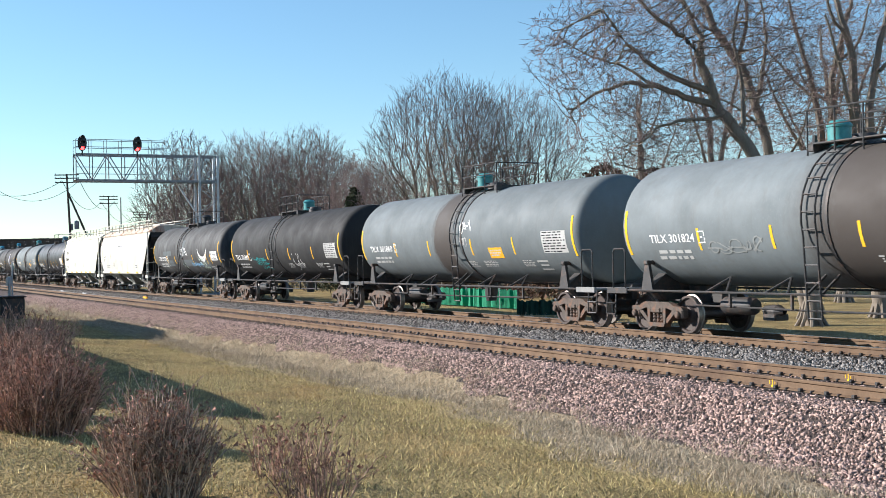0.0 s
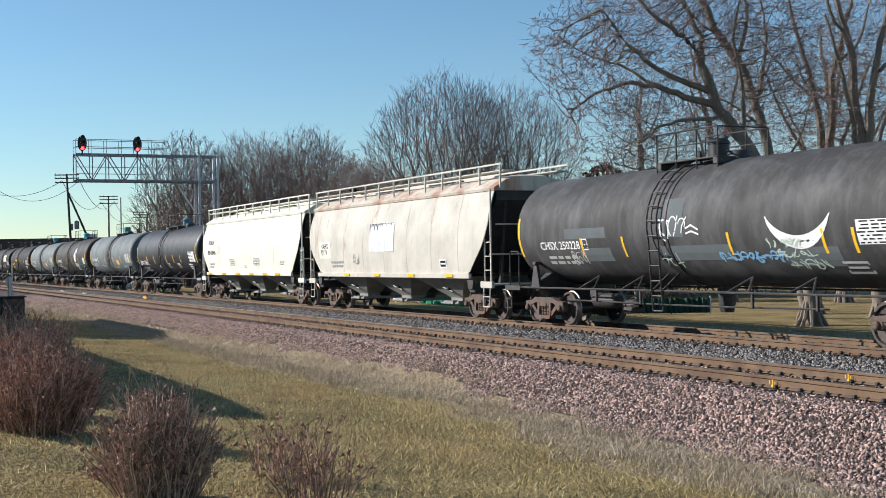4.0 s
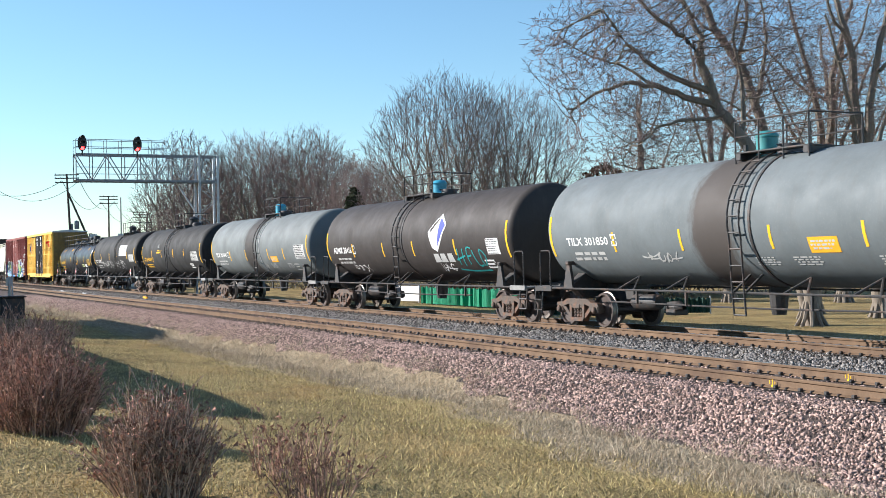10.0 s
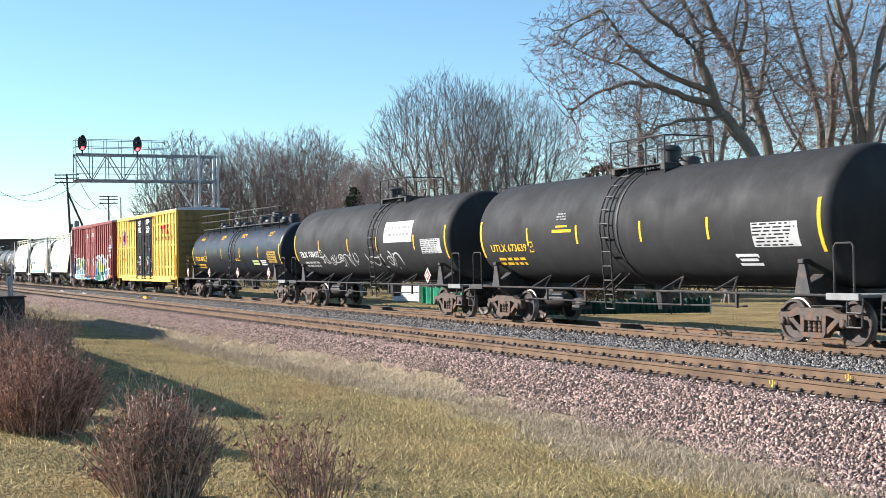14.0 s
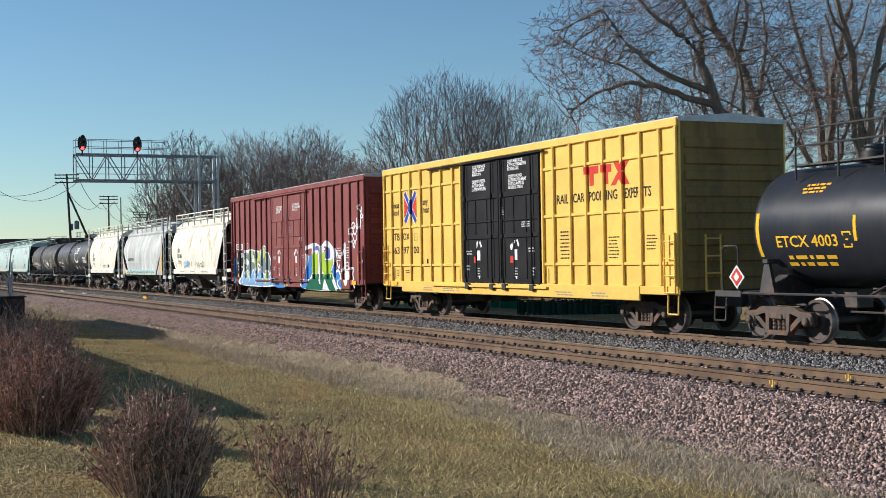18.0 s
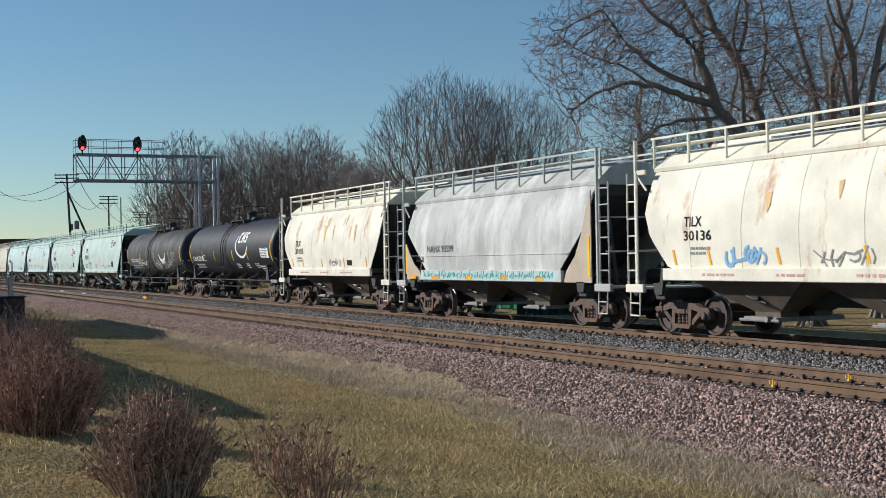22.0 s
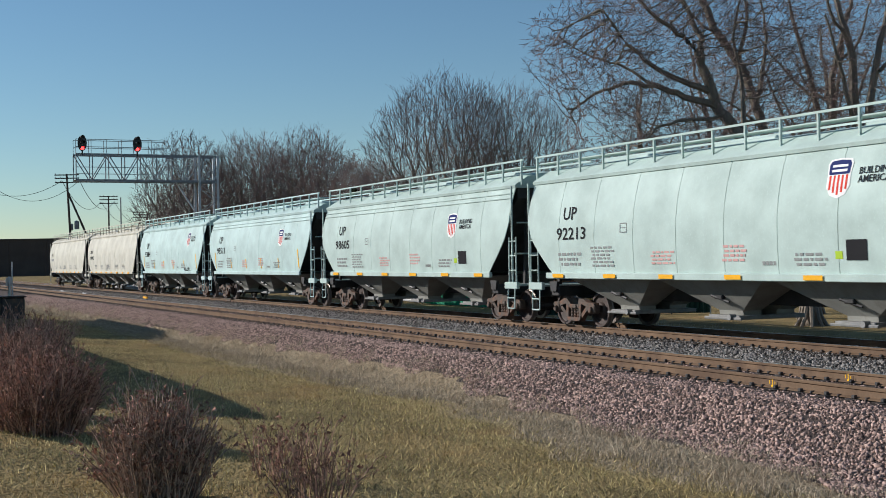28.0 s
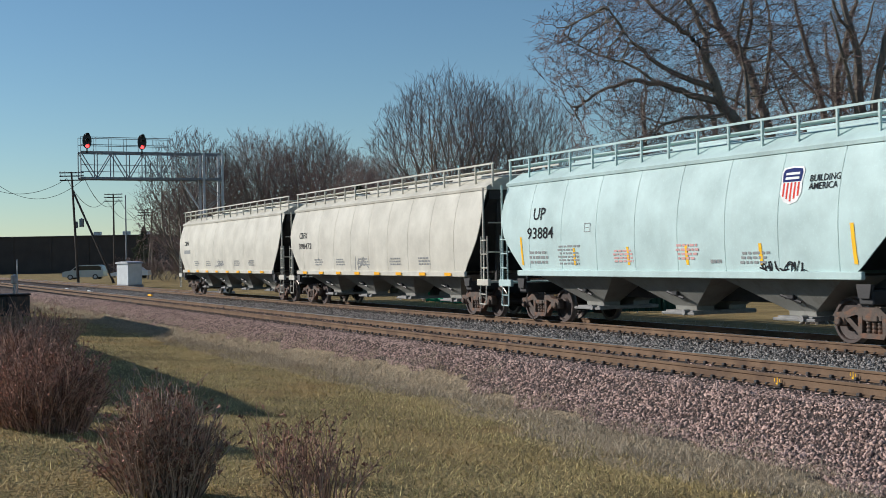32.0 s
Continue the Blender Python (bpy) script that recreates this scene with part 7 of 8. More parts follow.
def cloud_of(rng, n, c, rad, low=-1.0, shell=0.33):
    """Points in an ellipsoid, thicker towards its skin."""
    v = rng.normal(0, 1, (n * 3, 3))
    v /= np.linalg.norm(v, axis=1)[:, None]
    v = v[v[:, 2] > low][:n] * (rng.random((n, 1)) ** shell if shell else 1)
    return v * np.array(rad) + np.array(c)


def domed(height, wide, stems, goals, thin, least, sprigs, seed, low=0.12, foot=0.6):
    """Many stems from one stool that fan out on all sides into a rounded dome of fine twigs."""
    def make(w):
        rng = np.random.default_rng(seed)
        g = cloud_of(rng, goals, (0, 0, height * 0.42), (wide, wide, height * 0.58), -0.45, 0.3)
        g = g[g[:, 2] > height * low + 0.34 * np.hypot(g[:, 0], g[:, 1])]
        g += rng.normal(0, 0.22, g.shape)
        way = g / np.linalg.norm(g, axis=1)[:, None]
        mid = way[rng.choice(len(way), stems, replace=False)]
        for _ in range(6):
            own = np.argmax(way @ mid.T, axis=1)
            for k in range(stems):
                if (own == k).any():
                    c = way[own == k].mean(axis=0)
                    mid[k] = c / np.linalg.norm(c)
        for k in range(stems):
            mine = g[own == k]
            if len(mine) < 2:
                continue
            d = Vector(mid[k])
            out = Vector((d.x, d.y, 0))
            w.fork(out * foot + Vector((0, 0, -0.3)), (d + Vector((0, 0, 0.55))).normalized(), mine, 0, thin, 0.3, sprigs, least)
    return make


def arching(trunk, r, limbs, clouds, goals, thin, least, sprigs, seed):
    """A leaning trunk and long arching limbs, given by points (sideways, height, depth), that feed clouds of twigs."""
    def make(w):
        rng = np.random.default_rng(seed)
        to = lambda p: AIM_R * p[0] + AIM_F * p[2] + Vector((0, 0, p[1]))
        feeders = []
        for k, (pts, ra, rb) in enumerate([(trunk, r, r * 0.6)] + list(limbs)):
            line = [to(p) for p in pts]
            fine = []
            for i in range(len(line) - 1):
                p0, p1, p2, p3 = line[max(i - 1, 0)], line[i], line[i + 1], line[min(i + 2, len(line) - 1)]
                for s in range(4):
                    t = s / 4
                    fine.append((2 * p1 + (p2 - p0) * t + (2 * p0 - 5 * p1 + 4 * p2 - p3) * t * t + (3 * p1 - p0 - 3 * p2 + p3) * t ** 3) * 0.5)
            fine.append(line[-1])
            fine = [fine[0]] + [p + Vector((rng.normal(0, 0.03), rng.normal(0, 0.03), rng.normal(0, 0.03))) for p in fine[1:-1]] + [fine[-1]]
            w.stick(fine, ra, rb, 10 if k == 0 else 7, w.limbs)
            if k:
                for i in range(2, len(fine)):
                    feeders.append((fine[i], (fine[i] - fine[i - 1]).normalized()))
        for i in range(9):
            a = 2 * math.pi * i / 9
            o = Vector((math.cos(a), math.sin(a), 0)) * r
            c = to((trunk[0][0], 0, trunk[0][2]))
            w.stick([c + o * 2.0 + Vector((0, 0, -0.35)), c + o * 1.2, c + o * 0.7 + Vector((0, 0, 0.5))], r * 0.22, r * 0.3, 6, w.limbs)
        g = []
        for share, c, rad in clouds:
            for p in cloud_of(rng, int(goals * share), c, rad, -1.0, 0.4):
                g.append(to(p))
        g = np.array([tuple(p) for p in g])
        fp = np.array([tuple(p) for p, v in feeders])
        near = np.argmin(((g[:, None] - fp[None]) ** 2).sum(-1) + rng.uniform(0, 1.5, (len(g), len(fp))), axis=1)
        for i, (p, v) in enumerate(feeders):
            mine = g[near == i]
            if len(mine):
                w.fork(p, v, mine, 0, thin, 0.36, sprigs, least)
    return make


def tree(label, at, seed, make, bark=BARK, twig=TWIG, name="bare_tree", group="bare trees behind the tracks"):
    w = Wood(seed)
    make(w)
    t = thing(name, label, "tree", group, at=at)
    part("trunk", w.limbs, bark, t, "trunk and main limbs", smooth=50)
    part("crown", w.twigs, twig, t, "bare twiggy crown")
    return t


def vase(height, stems, r, splay, kids=(7, 6, 5, 3), last=3, least=0.012, base=0.5, wide=0):
    """Many stems from one stool, forking again and again into a dome of fine upright twigs."""
    def make(w):
        if wide:
            w.dome = (height * 0.45, wide, height * 0.55)
        for i in range(stems):
            a = 2 * math.pi * (i * 0.618)
            k = splay * math.sqrt((i + 0.5) / stems)
            d = Vector((math.cos(a) * k, math.sin(a) * k, 1))
            w.grow(Vector((math.cos(a) * base, math.sin(a) * base, -0.2)), d, height * (1.0 if wide else w.rng.uniform(0.9, 1.0)), r * w.rng.uniform(0.6, 1), 0, 0.0, kids, 0.36, 0.035, 0.5, last, 0.25, least)
    return make


AIM_R = Vector((math.cos(radians(AIM)), math.sin(radians(AIM)), 0))
AIM_F = Vector((-math.sin(radians(AIM)), math.cos(radians(AIM)), 0))


def fir(label, at, h, r, seed, mat=FIR, name="conifer", cat="tree", taper=0.8):
    rng = np.random.default_rng(seed)
    t = thing(name, label, cat, at=at)
    part("trunk", M().tube((0, 0, -0.3), (0, 0, h * 0.95), 0.14, 0.02, n=7), BARK, t)
    n = 5000
    z = h * (0.06 + 0.94 * rng.random(n) ** 1.2)
    rad = r * (1 - z / h) ** taper * (0.35 + 0.65 * rng.random(n) ** 0.5) * (1 + 0.25 * np.sin(z * 3))
    a = rng.uniform(0, 2 * np.pi, n)
    c = np.stack([np.cos(a) * rad, np.sin(a) * rad, z], -1)
    d = rng.normal(0, 1, (n, 2, 3)) * 0.16
    d[:, :, 2] -= 0.06
    v = np.stack([c, c + d[:, 0], c + d[:, 1] * 0.6], 1).reshape(-1, 3)
    f = np.arange(3 * n).reshape(-1, 3)
    raw("foliage", "", mat, v, f, "tree", t)
    return t


def world_at(px_right, depth):
    """A place on the ground by its distance ahead of the lens and its offset to the right."""
    a = radians(AIM)
    return (-math.sin(a) * depth + math.cos(a) * px_right, math.cos(a) * depth + math.sin(a) * px_right)


def put(right, depth, rz=0.0, s=1.0, z=-0.5):
    x, y = world_at(right, depth)
    return Matrix.Translation((x, y, z)) @ Matrix.Rotation(radians(rz), 4, "Z") @ Matrix.Scale(s, 4)


def build_trees():
    tree("large bare tree leaning over the tracks", put(11.89, 41.6, z=-0.25), 3,
         arching([(0.25, -0.4, 0), (0.15, 1.2, 0), (-0.45, 3.6, 0.05), (-1.45, 5.2, 0.1), (-2.28, 6.48, 0.1), (-2.75, 7.15, 0.1), (-3.19, 8.33, 0.1)], 0.27,
                 [([(-2.75, 7.02, 0.1), (-3.74, 7.4, 0.2), (-4.74, 7.75, 0.4), (-5.75, 7.9, 0.7), (-6.58, 7.63, 0.9), (-7.4, 7.1, 1.2)], 0.13, 0.03),
                  ([(-2.97, 7.52, 0.1), (-3.92, 7.86, -0.3), (-5.02, 8.29, -0.7), (-5.88, 8.97, -1.2), (-6.62, 9.89, -1.6)], 0.12, 0.03),
                  ([(-2.52, 6.68, 0.1), (-3.65, 6.57, -0.5), (-4.75, 6.29, -1.0), (-5.48, 5.7, -1.4)], 0.08, 0.025),
                  ([(-3.19, 8.33, 0.1), (-3.54, 9.02, -0.1), (-4.28, 9.57, -0.4), (-5.3, 10.3, -0.8), (-6.05, 11.2, -1.2)], 0.12, 0.035),
                  ([(-3.19, 8.33, 0.1), (-3.2, 9.4, 0.5), (-3.5, 10.5, 0.9), (-3.8, 11.7, 1.2), (-4.3, 12.8, 1.5)], 0.12, 0.035),
                  ([(-1.9, 5.9, 0.1), (-1.7, 7.6, 0.7), (-1.9, 9.4, 1.0), (-1.5, 11.2, 1.4)], 0.1, 0.03),
                  ([(-1.0, 4.5, 0.1), (-2.4, 5.1, 0.8), (-4.2, 4.9, 1.4), (-5.8, 5.3, 1.9)], 0.07, 0.02),
                  ([(-4.74, 7.75, 0.4), (-5.6, 8.5, 1.0), (-6.6, 8.9, 1.4), (-7.7, 9.7, 1.8)], 0.06, 0.02)],
                 ((0.34, (-6.3, 8.8, -0.2), (2.9, 2.4, 3.0)), (0.24, (-4.2, 11.0, 0), (3.6, 2.4, 3.2)), (0.16, (-5.2, 6.0, 0.2), (3.0, 1.5, 2.6)), (0.26, (-2.2, 8.8, 0.4), (3.2, 3.4, 3.0))), 3600, 0.001, 0.006, 4, 81))
    tree("slender bare tree beside the leaning one", put(12.05, 46.0, z=-0.3), 4,
         arching([(1.2, -0.4, 0), (0.9, 2.0, 0), (-0.05, 5.8, 0), (-0.48, 7.5, 0), (-1.1, 9.2, 0.1), (-1.8, 10.2, 0.1), (-2.3, 11.4, 0.2), (-2.8, 12.6, 0.2)], 0.2,
                 [([(-0.48, 7.5, 0), (-0.1, 8.9, 0.5), (0.1, 10.6, 0.8), (-0.3, 12.6, 1.0)], 0.1, 0.03),
                  ([(-1.1, 9.2, 0.1), (-0.9, 10.6, -0.4), (-1.2, 12.2, -0.9)], 0.09, 0.03),
                  ([(-0.2, 6.6, 0), (-1.3, 7.4, -0.7), (-2.6, 8.0, -1.2)], 0.06, 0.02),
                  ([(0.1, 5.0, 0), (1.2, 6.4, 0.6), (1.9, 8.2, 0.9)], 0.07, 0.02),
                  ([(-1.8, 10.2, 0.1), (-3.0, 11.0, -0.4), (-3.9, 12.2, -0.8)], 0.06, 0.02)],
                 ((0.5, (-0.9, 10.4, 0), (2.8, 2.8, 2.4)), (0.5, (-0.5, 7.8, 0), (3.0, 2.4, 2.4))), 850, 0.001, 0.006, 4, 82))
    second = tree("tall bare tree with several upright stems", put(14.95, 49.0), 5,
                  arching([(-0.6, -0.4, 0), (-0.4, 2.0, 0), (0.05, 4.6, 0), (0.05, 5.8, 0)], 0.34,
                          [([(0.0, 5.0, 0), (-0.1, 6.6, 0.1), (-0.3, 8.4, 0.2), (-0.8, 10.6, 0.3), (-1.2, 12.4, 0.4)], 0.2, 0.05),
                           ([(0.1, 5.2, 0), (0.2, 7.2, -0.2), (0.35, 9.6, -0.3), (0.8, 11.4, -0.5), (1.1, 13.2, -0.6)], 0.2, 0.05),
                           ([(0.05, 4.4, 0), (0.7, 6.2, 0.4), (1.4, 8.2, 0.7), (2.3, 10.2, 1.0)], 0.13, 0.035),
                           ([(0.0, 4.8, 0), (-0.9, 6.2, -0.4), (-1.8, 7.6, -0.8), (-2.6, 9.4, -1.0)], 0.11, 0.03),
                           ([(-0.3, 8.4, 0.2), (-1.2, 9.4, 0.6), (-2.2, 10.9, 0.9)], 0.08, 0.03),
                           ([(0.35, 9.6, -0.3), (1.4, 10.6, 0.1), (2.0, 12.2, 0.3)], 0.08, 0.03)],
                          ((0.45, (0, 11.0, 0), (3.3, 2.8, 2.6)), (0.55, (0, 7.8, 0), (3.4, 2.6, 2.8))), 1050, 0.001, 0.006, 4, 83))
    for a, d, rz, s in ((15.5, 46.0, 200, 1.05), (20.6, 53, 100, 1.0), (18.6, 60, 120, 1.0), (13.6, 62, 200, 0.95), (10.2, 64, 290, 0.85)):
        copy_thing(second, put(a, d, rz, s))
    fan = tree("broad bare multi-stemmed tree with a rounded crown", put(0.2, 78), 7, domed(13.9, 5.7, 15, 4200, 0.0013, 0.0075, 4, 71, foot=0.8), twig=TWIG_PALE)
    copy_thing(fan, put(4.2, 80, 140, 0.97))
    rounded = tree("bare tree with a rounded crown in the row along the railway", put(-25.2, 125, 0, 0.95), 9, domed(16.4, 6.2, 9, 2600, 0.0018, 0.0118, 4, 72, low=0.12, foot=0.4))
    for a, d, rz, s in ((-19, 126, 80, 1.0), (-12.9, 122, 150, 1.0), (-9.3, 112, 210, 0.78), (-28.5, 150, 20, 1.0), (-22, 152, 100, 1.1), (-15.5, 150, 250, 1.1), (-6.6, 108, 300, 0.74), (-4.6, 100, 40, 0.66), (-33, 160, 190, 0.85)):
        copy_thing(rounded, put(a, d, rz, s))
    fir("dark evergreen among bare trees", put(-6.3, 90), 7.6, 2.6, 31)
    fir("dark evergreen behind the fence", put(8.8, 70), 6.6, 3.2, 32)
    for i, (a, d, h, r) in enumerate(((6.0, 66, 6.2, 2.8), (9.3, 72, 7.6, 3.2), (12.6, 75, 7.6, 3.6), (3.2, 90, 6.2, 3.4))):
        fir("rusty brown evergreen shrub behind the trees", put(a, d), h, r, 40 + i, FADED, "evergreen_shrub", "shrub", 0.4)
    fir("dark evergreen at the far end of the row", put(-57, 236), 9, 3.5, 33)
    # low brush under the far row
    b = tree("low brush under the row of trees", put(-5, 96), 51, vase(3.0, 24, 0.04, 1.2, (5, 5, 4, 3), least=0.011, base=2.4), name="brush", group="brush under the trees")
    for a, d, rz in ((-9, 104, 60), (-13, 112, 120), (-17, 122, 200), (-22, 132, 280), (-1, 90, 30), (3.5, 80, 90), (-27, 144, 15), (-33, 156, 75), (-40, 172, 175), (7.5, 76, 250), (-46, 190, 33), (11, 74, 10), (16, 72, 70), (20, 70, 140)):
        copy_thing(b, put(a, d, rz, 1.0))


def shrub(label, at, seed, h, w, stems, mat=STEM, leafy=16, thick=1.0):
    wd = Wood(seed)
    for i in range(stems):
        a = wd.rng.uniform(0, 2 * math.pi)
        k = math.sqrt(wd.rng.random())
        d = Vector((math.cos(a) * k * w * 0.6, math.sin(a) * k * w * 0.6, h * math.sqrt(1.05 - 0.75 * k * k)))
        wd.grow(Vector((math.cos(a) * 0.72 * k * w, math.sin(a) * 0.72 * k * w, -0.03)), d, d.length * wd.rng.uniform(0.6, 1.05), wd.rng.uniform(0.0045, 0.008) * thick, 1, 0.05, (0, 4, 2, 0), 0.5, 0.11, 0.34, 3, 0.15, 0.0024 * thick)
    t = thing("shrub", label, "shrub", "bare shrubs on the lawn", at=at)
    part("stem_cluster", wd.limbs, mat, t, "upright red-brown stems")["kind"] = "stuff"
    part("twig_cluster", wd.twigs, mat, t, "fine dry twigs")["kind"] = "stuff"
    # withered leaves and seed heads along the twigs
    rng = np.random.default_rng(seed)
    pts = np.array(wd.twigs.v)
    pick = pts[rng.integers(0, len(pts), stems * leafy)]
    dv = rng.normal(0, 1, (len(pick), 3, 3)) * 0.015
    v = (pick[:, None] + dv).reshape(-1, 3)
    raw("withered_leaf_cluster", "withered red-brown leaves", DEADLEAF, v, np.arange(len(v)).reshape(-1, 3), "shrub", t)["kind"] = "stuff"


def shrub_at(x, y):
    return pose(x, y, ground_z(x, y))


def build_shrubs():
    shrub("dense bare red-brown shrub on the lawn", shrub_at(-15.75, 2.12), 61, 1.08, 0.66, 420, thick=1.2, leafy=20)
    shrub("dense bare shrub in the row on the lawn", shrub_at(-18.5, 2.0), 69, 1.22, 0.62, 300, thick=1.3, leafy=20)
    shrub("bare shrub with pale upright stems in the row", shrub_at(-10.95, 2.42), 62, 1.0, 0.46, 330, mat=STEM_PALE, thick=1.1, leafy=14)
    shrub("sparse dried shrub with seed heads", shrub_at(-10.7, 3.8), 63, 0.85, 0.42, 46, thick=1.1, leafy=12)
    shrub("low sparse dried shrub", shrub_at(-12.4, 3.95), 66, 0.72, 0.4, 30, leafy=12)
    shrub("bare red-brown shrub farther along the lawn", shrub_at(-21.6, 2.3), 64, 1.35, 0.8, 260, thick=1.4, leafy=20)
    shrub("bare shrub at the lawn's edge", shrub_at(-28.0, 3.3), 65, 1.3, 1.0, 140)
    shrub("bare shrub at the lawn's edge", shrub_at(-34.0, 4.3), 67, 1.2, 1.1, 120)


build_trees()
build_shrubs()

# ---- signal gantry, poles and the far crossing ----
GANTRY = surface("weathered_gantry_steel", (0.24, 0.25, 0.26), 0.6, 0.2, 3, 0.25, 30, 0.2)
POLEWOOD = surface("dark_pole_wood", (0.07, 0.055, 0.045), 0.9, 0, 3, 0.4, 30, 0.4, stretch=(4, 4, 0.3))
LAMPRED = nodes_of("red_signal_lamp")[0]
LAMPRED.node_tree.nodes["Principled BSDF"].inputs["Base Color"].default_value = (0.6, 0.02, 0.02, 1)
LAMPRED.node_tree.nodes["Principled BSDF"].inputs["Emission Color"].default_value = (1.0, 0.03, 0.03, 1)
LAMPRED.node_tree.nodes["Principled BSDF"].inputs["Emission Strength"].default_value = 6.0


def build_gantry():
    g = thing("signal_bridge", "grey steel cantilever signal bridge over both tracks", "signal bridge")
    X0, ya, yb, z0, z1 = -86.0, 13.85, 23.4, 7.5, 9.25
    for x in (X0 - 0.55, X0 + 0.55):
        for z in (z0, z1):
            part("chord", M().bar((x, ya, z), (x, yb, z), 0.11, 0.13), GANTRY, g)
        n = 9
        for i in range(n + 1):
            y = ya + (yb - ya) * i / n
            part("strut", M().bar((x, y, z0), (x, y, z1), 0.06, 0.06), GANTRY, g)
            if i < n:
                y2 = ya + (yb - ya) * (i + 1) / n
                part("diagonal", M().bar((x, y, z0 if i % 2 else z1), (x, y2, z1 if i % 2 else z0), 0.06, 0.06), GANTRY, g)
    part("deck", M().cbox(X0 - 0.5, X0 + 0.5, ya, yb, z0 + 0.06, z0 + 0.1, 0.01), GANTRY, g)
    for k in (0.45, 0.9):
        part("inner_rail", M().bar((X0 + 0.5, ya, z0 + k), (X0 + 0.5, yb - 2, z0 + k), 0.03, 0.04), GANTRY, g)
    for a, b in ((ya, 20.0),):
        for k in (0.5, 1.0):
            part("hand_rail", M().bar((X0 - 0.5, a, z1 + k), (X0 - 0.5, b, z1 + k), 0.03, 0.04).bar((X0 + 0.5, a, z1 + k), (X0 + 0.5, b, z1 + k), 0.03, 0.04), GANTRY, g)
        for y in np.arange(a, b + 0.1, 1.0):
            for x in (X0 - 0.5, X0 + 0.5):
                part("rail_post", M().bar((x, float(y), z1), (x, float(y), z1 + 1.0), 0.03, 0.03), GANTRY, g)
    # mast legs take a paler steel than the truss, to paint in sunlight
    for x in (X0 - 0.55, X0 + 0.55):
        for y in (22.1, 23.4):
            part("mast_leg", M().bar((x, y, -0.5), (x, y, z1 + 0.1), 0.14, 0.14), GALV, g)
        for i in range(8):
            za, zb = i * 1.1 - 0.3, i * 1.1 + 0.8
            part("mast_lacing", M().bar((x, 22.1 if i % 2 else 23.4, za), (x, 23.4 if i % 2 else 22.1, zb), 0.05, 0.05), GANTRY, g)
    part("knee_brace", M().bar((X0, 22.1, 5.2), (X0, 20.6, 7.5), 0.1, 0.1), GALV, g)
    part("ladder", ladder_mesh(X0 + 0.2, [(21.8, -0.4), (21.8, 9.6)], 0.4, 0.35, 0.02), GANTRY, g)
    part("footing", M().cbox(X0 - 1.2, X0 + 1.2, 21.5, 24.0, -0.7, -0.25, 0.05), surface("weathered_concrete", (0.3, 0.29, 0.27), 0.9), g)
    for y in (14.25, 17.87):
        m = M()
        h0 = z1 + 0.12
        out = [(y + 0.30 * math.cos(a), h0 + 0.6 + 0.52 * math.sin(a)) for a in np.linspace(0, 2 * math.pi, 20, endpoint=False)]
        m.prism(out, "x", X0 + 0.62, X0 + 0.68)
        hd = part("signal_head", m, BLACK, g, "black oval target signal head")
        part("mounting", M().tube((X0 + 0.6, y, z1 - 0.1), (X0 + 0.6, y, h0 + 0.3), 0.05, n=8).cbox(X0 + 0.35, X0 + 0.62, y - 0.18, y + 0.18, h0 + 0.2, h0 + 1.0, 0.03), BLACK, hd)
        for k, mt in ((0.25, LAMPRED), (0.62, BLACK), (0.98, BLACK)):
            part("lens", M().lathe([(X0 + 0.685, 0.0), (X0 + 0.70, 0.09), (X0 + 0.69, 0.115)], "x", (0, y, h0 + k), n=14), mt, hd, "lit red lens" if mt is LAMPRED else "dark lens")
            m = M()
            rows = []
            for xx, rr in ((X0 + 0.68, 0.13), (X0 + 0.98, 0.13)):
                rows.append([(xx, y + rr * math.cos(a), h0 + k + rr * math.sin(a)) for a in np.linspace(-0.2, math.pi + 0.2, 10)])
            part("hood", m.loft(rows, close=False), BLACK, hd)


def pole(label, x, y, h, arms, lean=(0, 0), r=0.17, mat=None, kit=False):
    mat = mat or POLEWOOD
    p = thing("utility_pole", label, "utility pole", "poles along the railway", at=pose(x, y, -0.4))
    part("shaft", M().tube((0, 0, -0.3), (lean[0], lean[1], h), r, r * 0.65, n=10), mat, p)
    a = radians(AIM)
    u = Vector((math.cos(a), math.sin(a), 0))
    for z in arms:
        c = Vector((lean[0] * z / h, lean[1] * z / h, z))
        part("cross_arm", M().bar(c - u * 1.45, c + u * 1.45, 0.12, 0.13), mat, p)
        m = M()
        for k in (-1.35, -0.8, 0.8, 1.35):
            q = c + u * k
            m.tube((q.x, q.y, q.z + 0.05), (q.x, q.y, q.z + 0.22), 0.05, 0.03, n=6)
        part("insulators", m, GALV, p)
    if kit:
        part("transformer", M().lathe([(h * 0.5, 0.0), (h * 0.5, 0.28), (h * 0.57, 0.28), (h * 0.58, 0.0)], "z", tuple(u * 0.5) , n=12), GANTRY, p)
        part("junction_box", M().cbox(-0.6, -0.2, -0.3, 0.1, h * 0.49, h * 0.55, 0.03), GANTRY, p)
        part("brace_pole", M().tube(tuple(u * 4.3 + Vector((0, 0, -0.3))), (lean[0] * 0.8, lean[1] * 0.8, h * 0.83), 0.15, 0.12, n=8), mat, p)
    return p


def wire(a, b, sag, name="overhead_wire"):
    a, b = Vector(a), Vector(b)
    pts = []
    for i in range(15):
        t = i / 14
        p = a.lerp(b, t)
        p.z -= sag * 4 * t * (1 - t)
        pts.append(p)
    w = Wood(0)
    m = M()
    w.stick(pts, 0.035, 0.035, 4, m)
    whole(name, m, BLACK, "thin dark sagging overhead wire", "wire", "overhead wires")


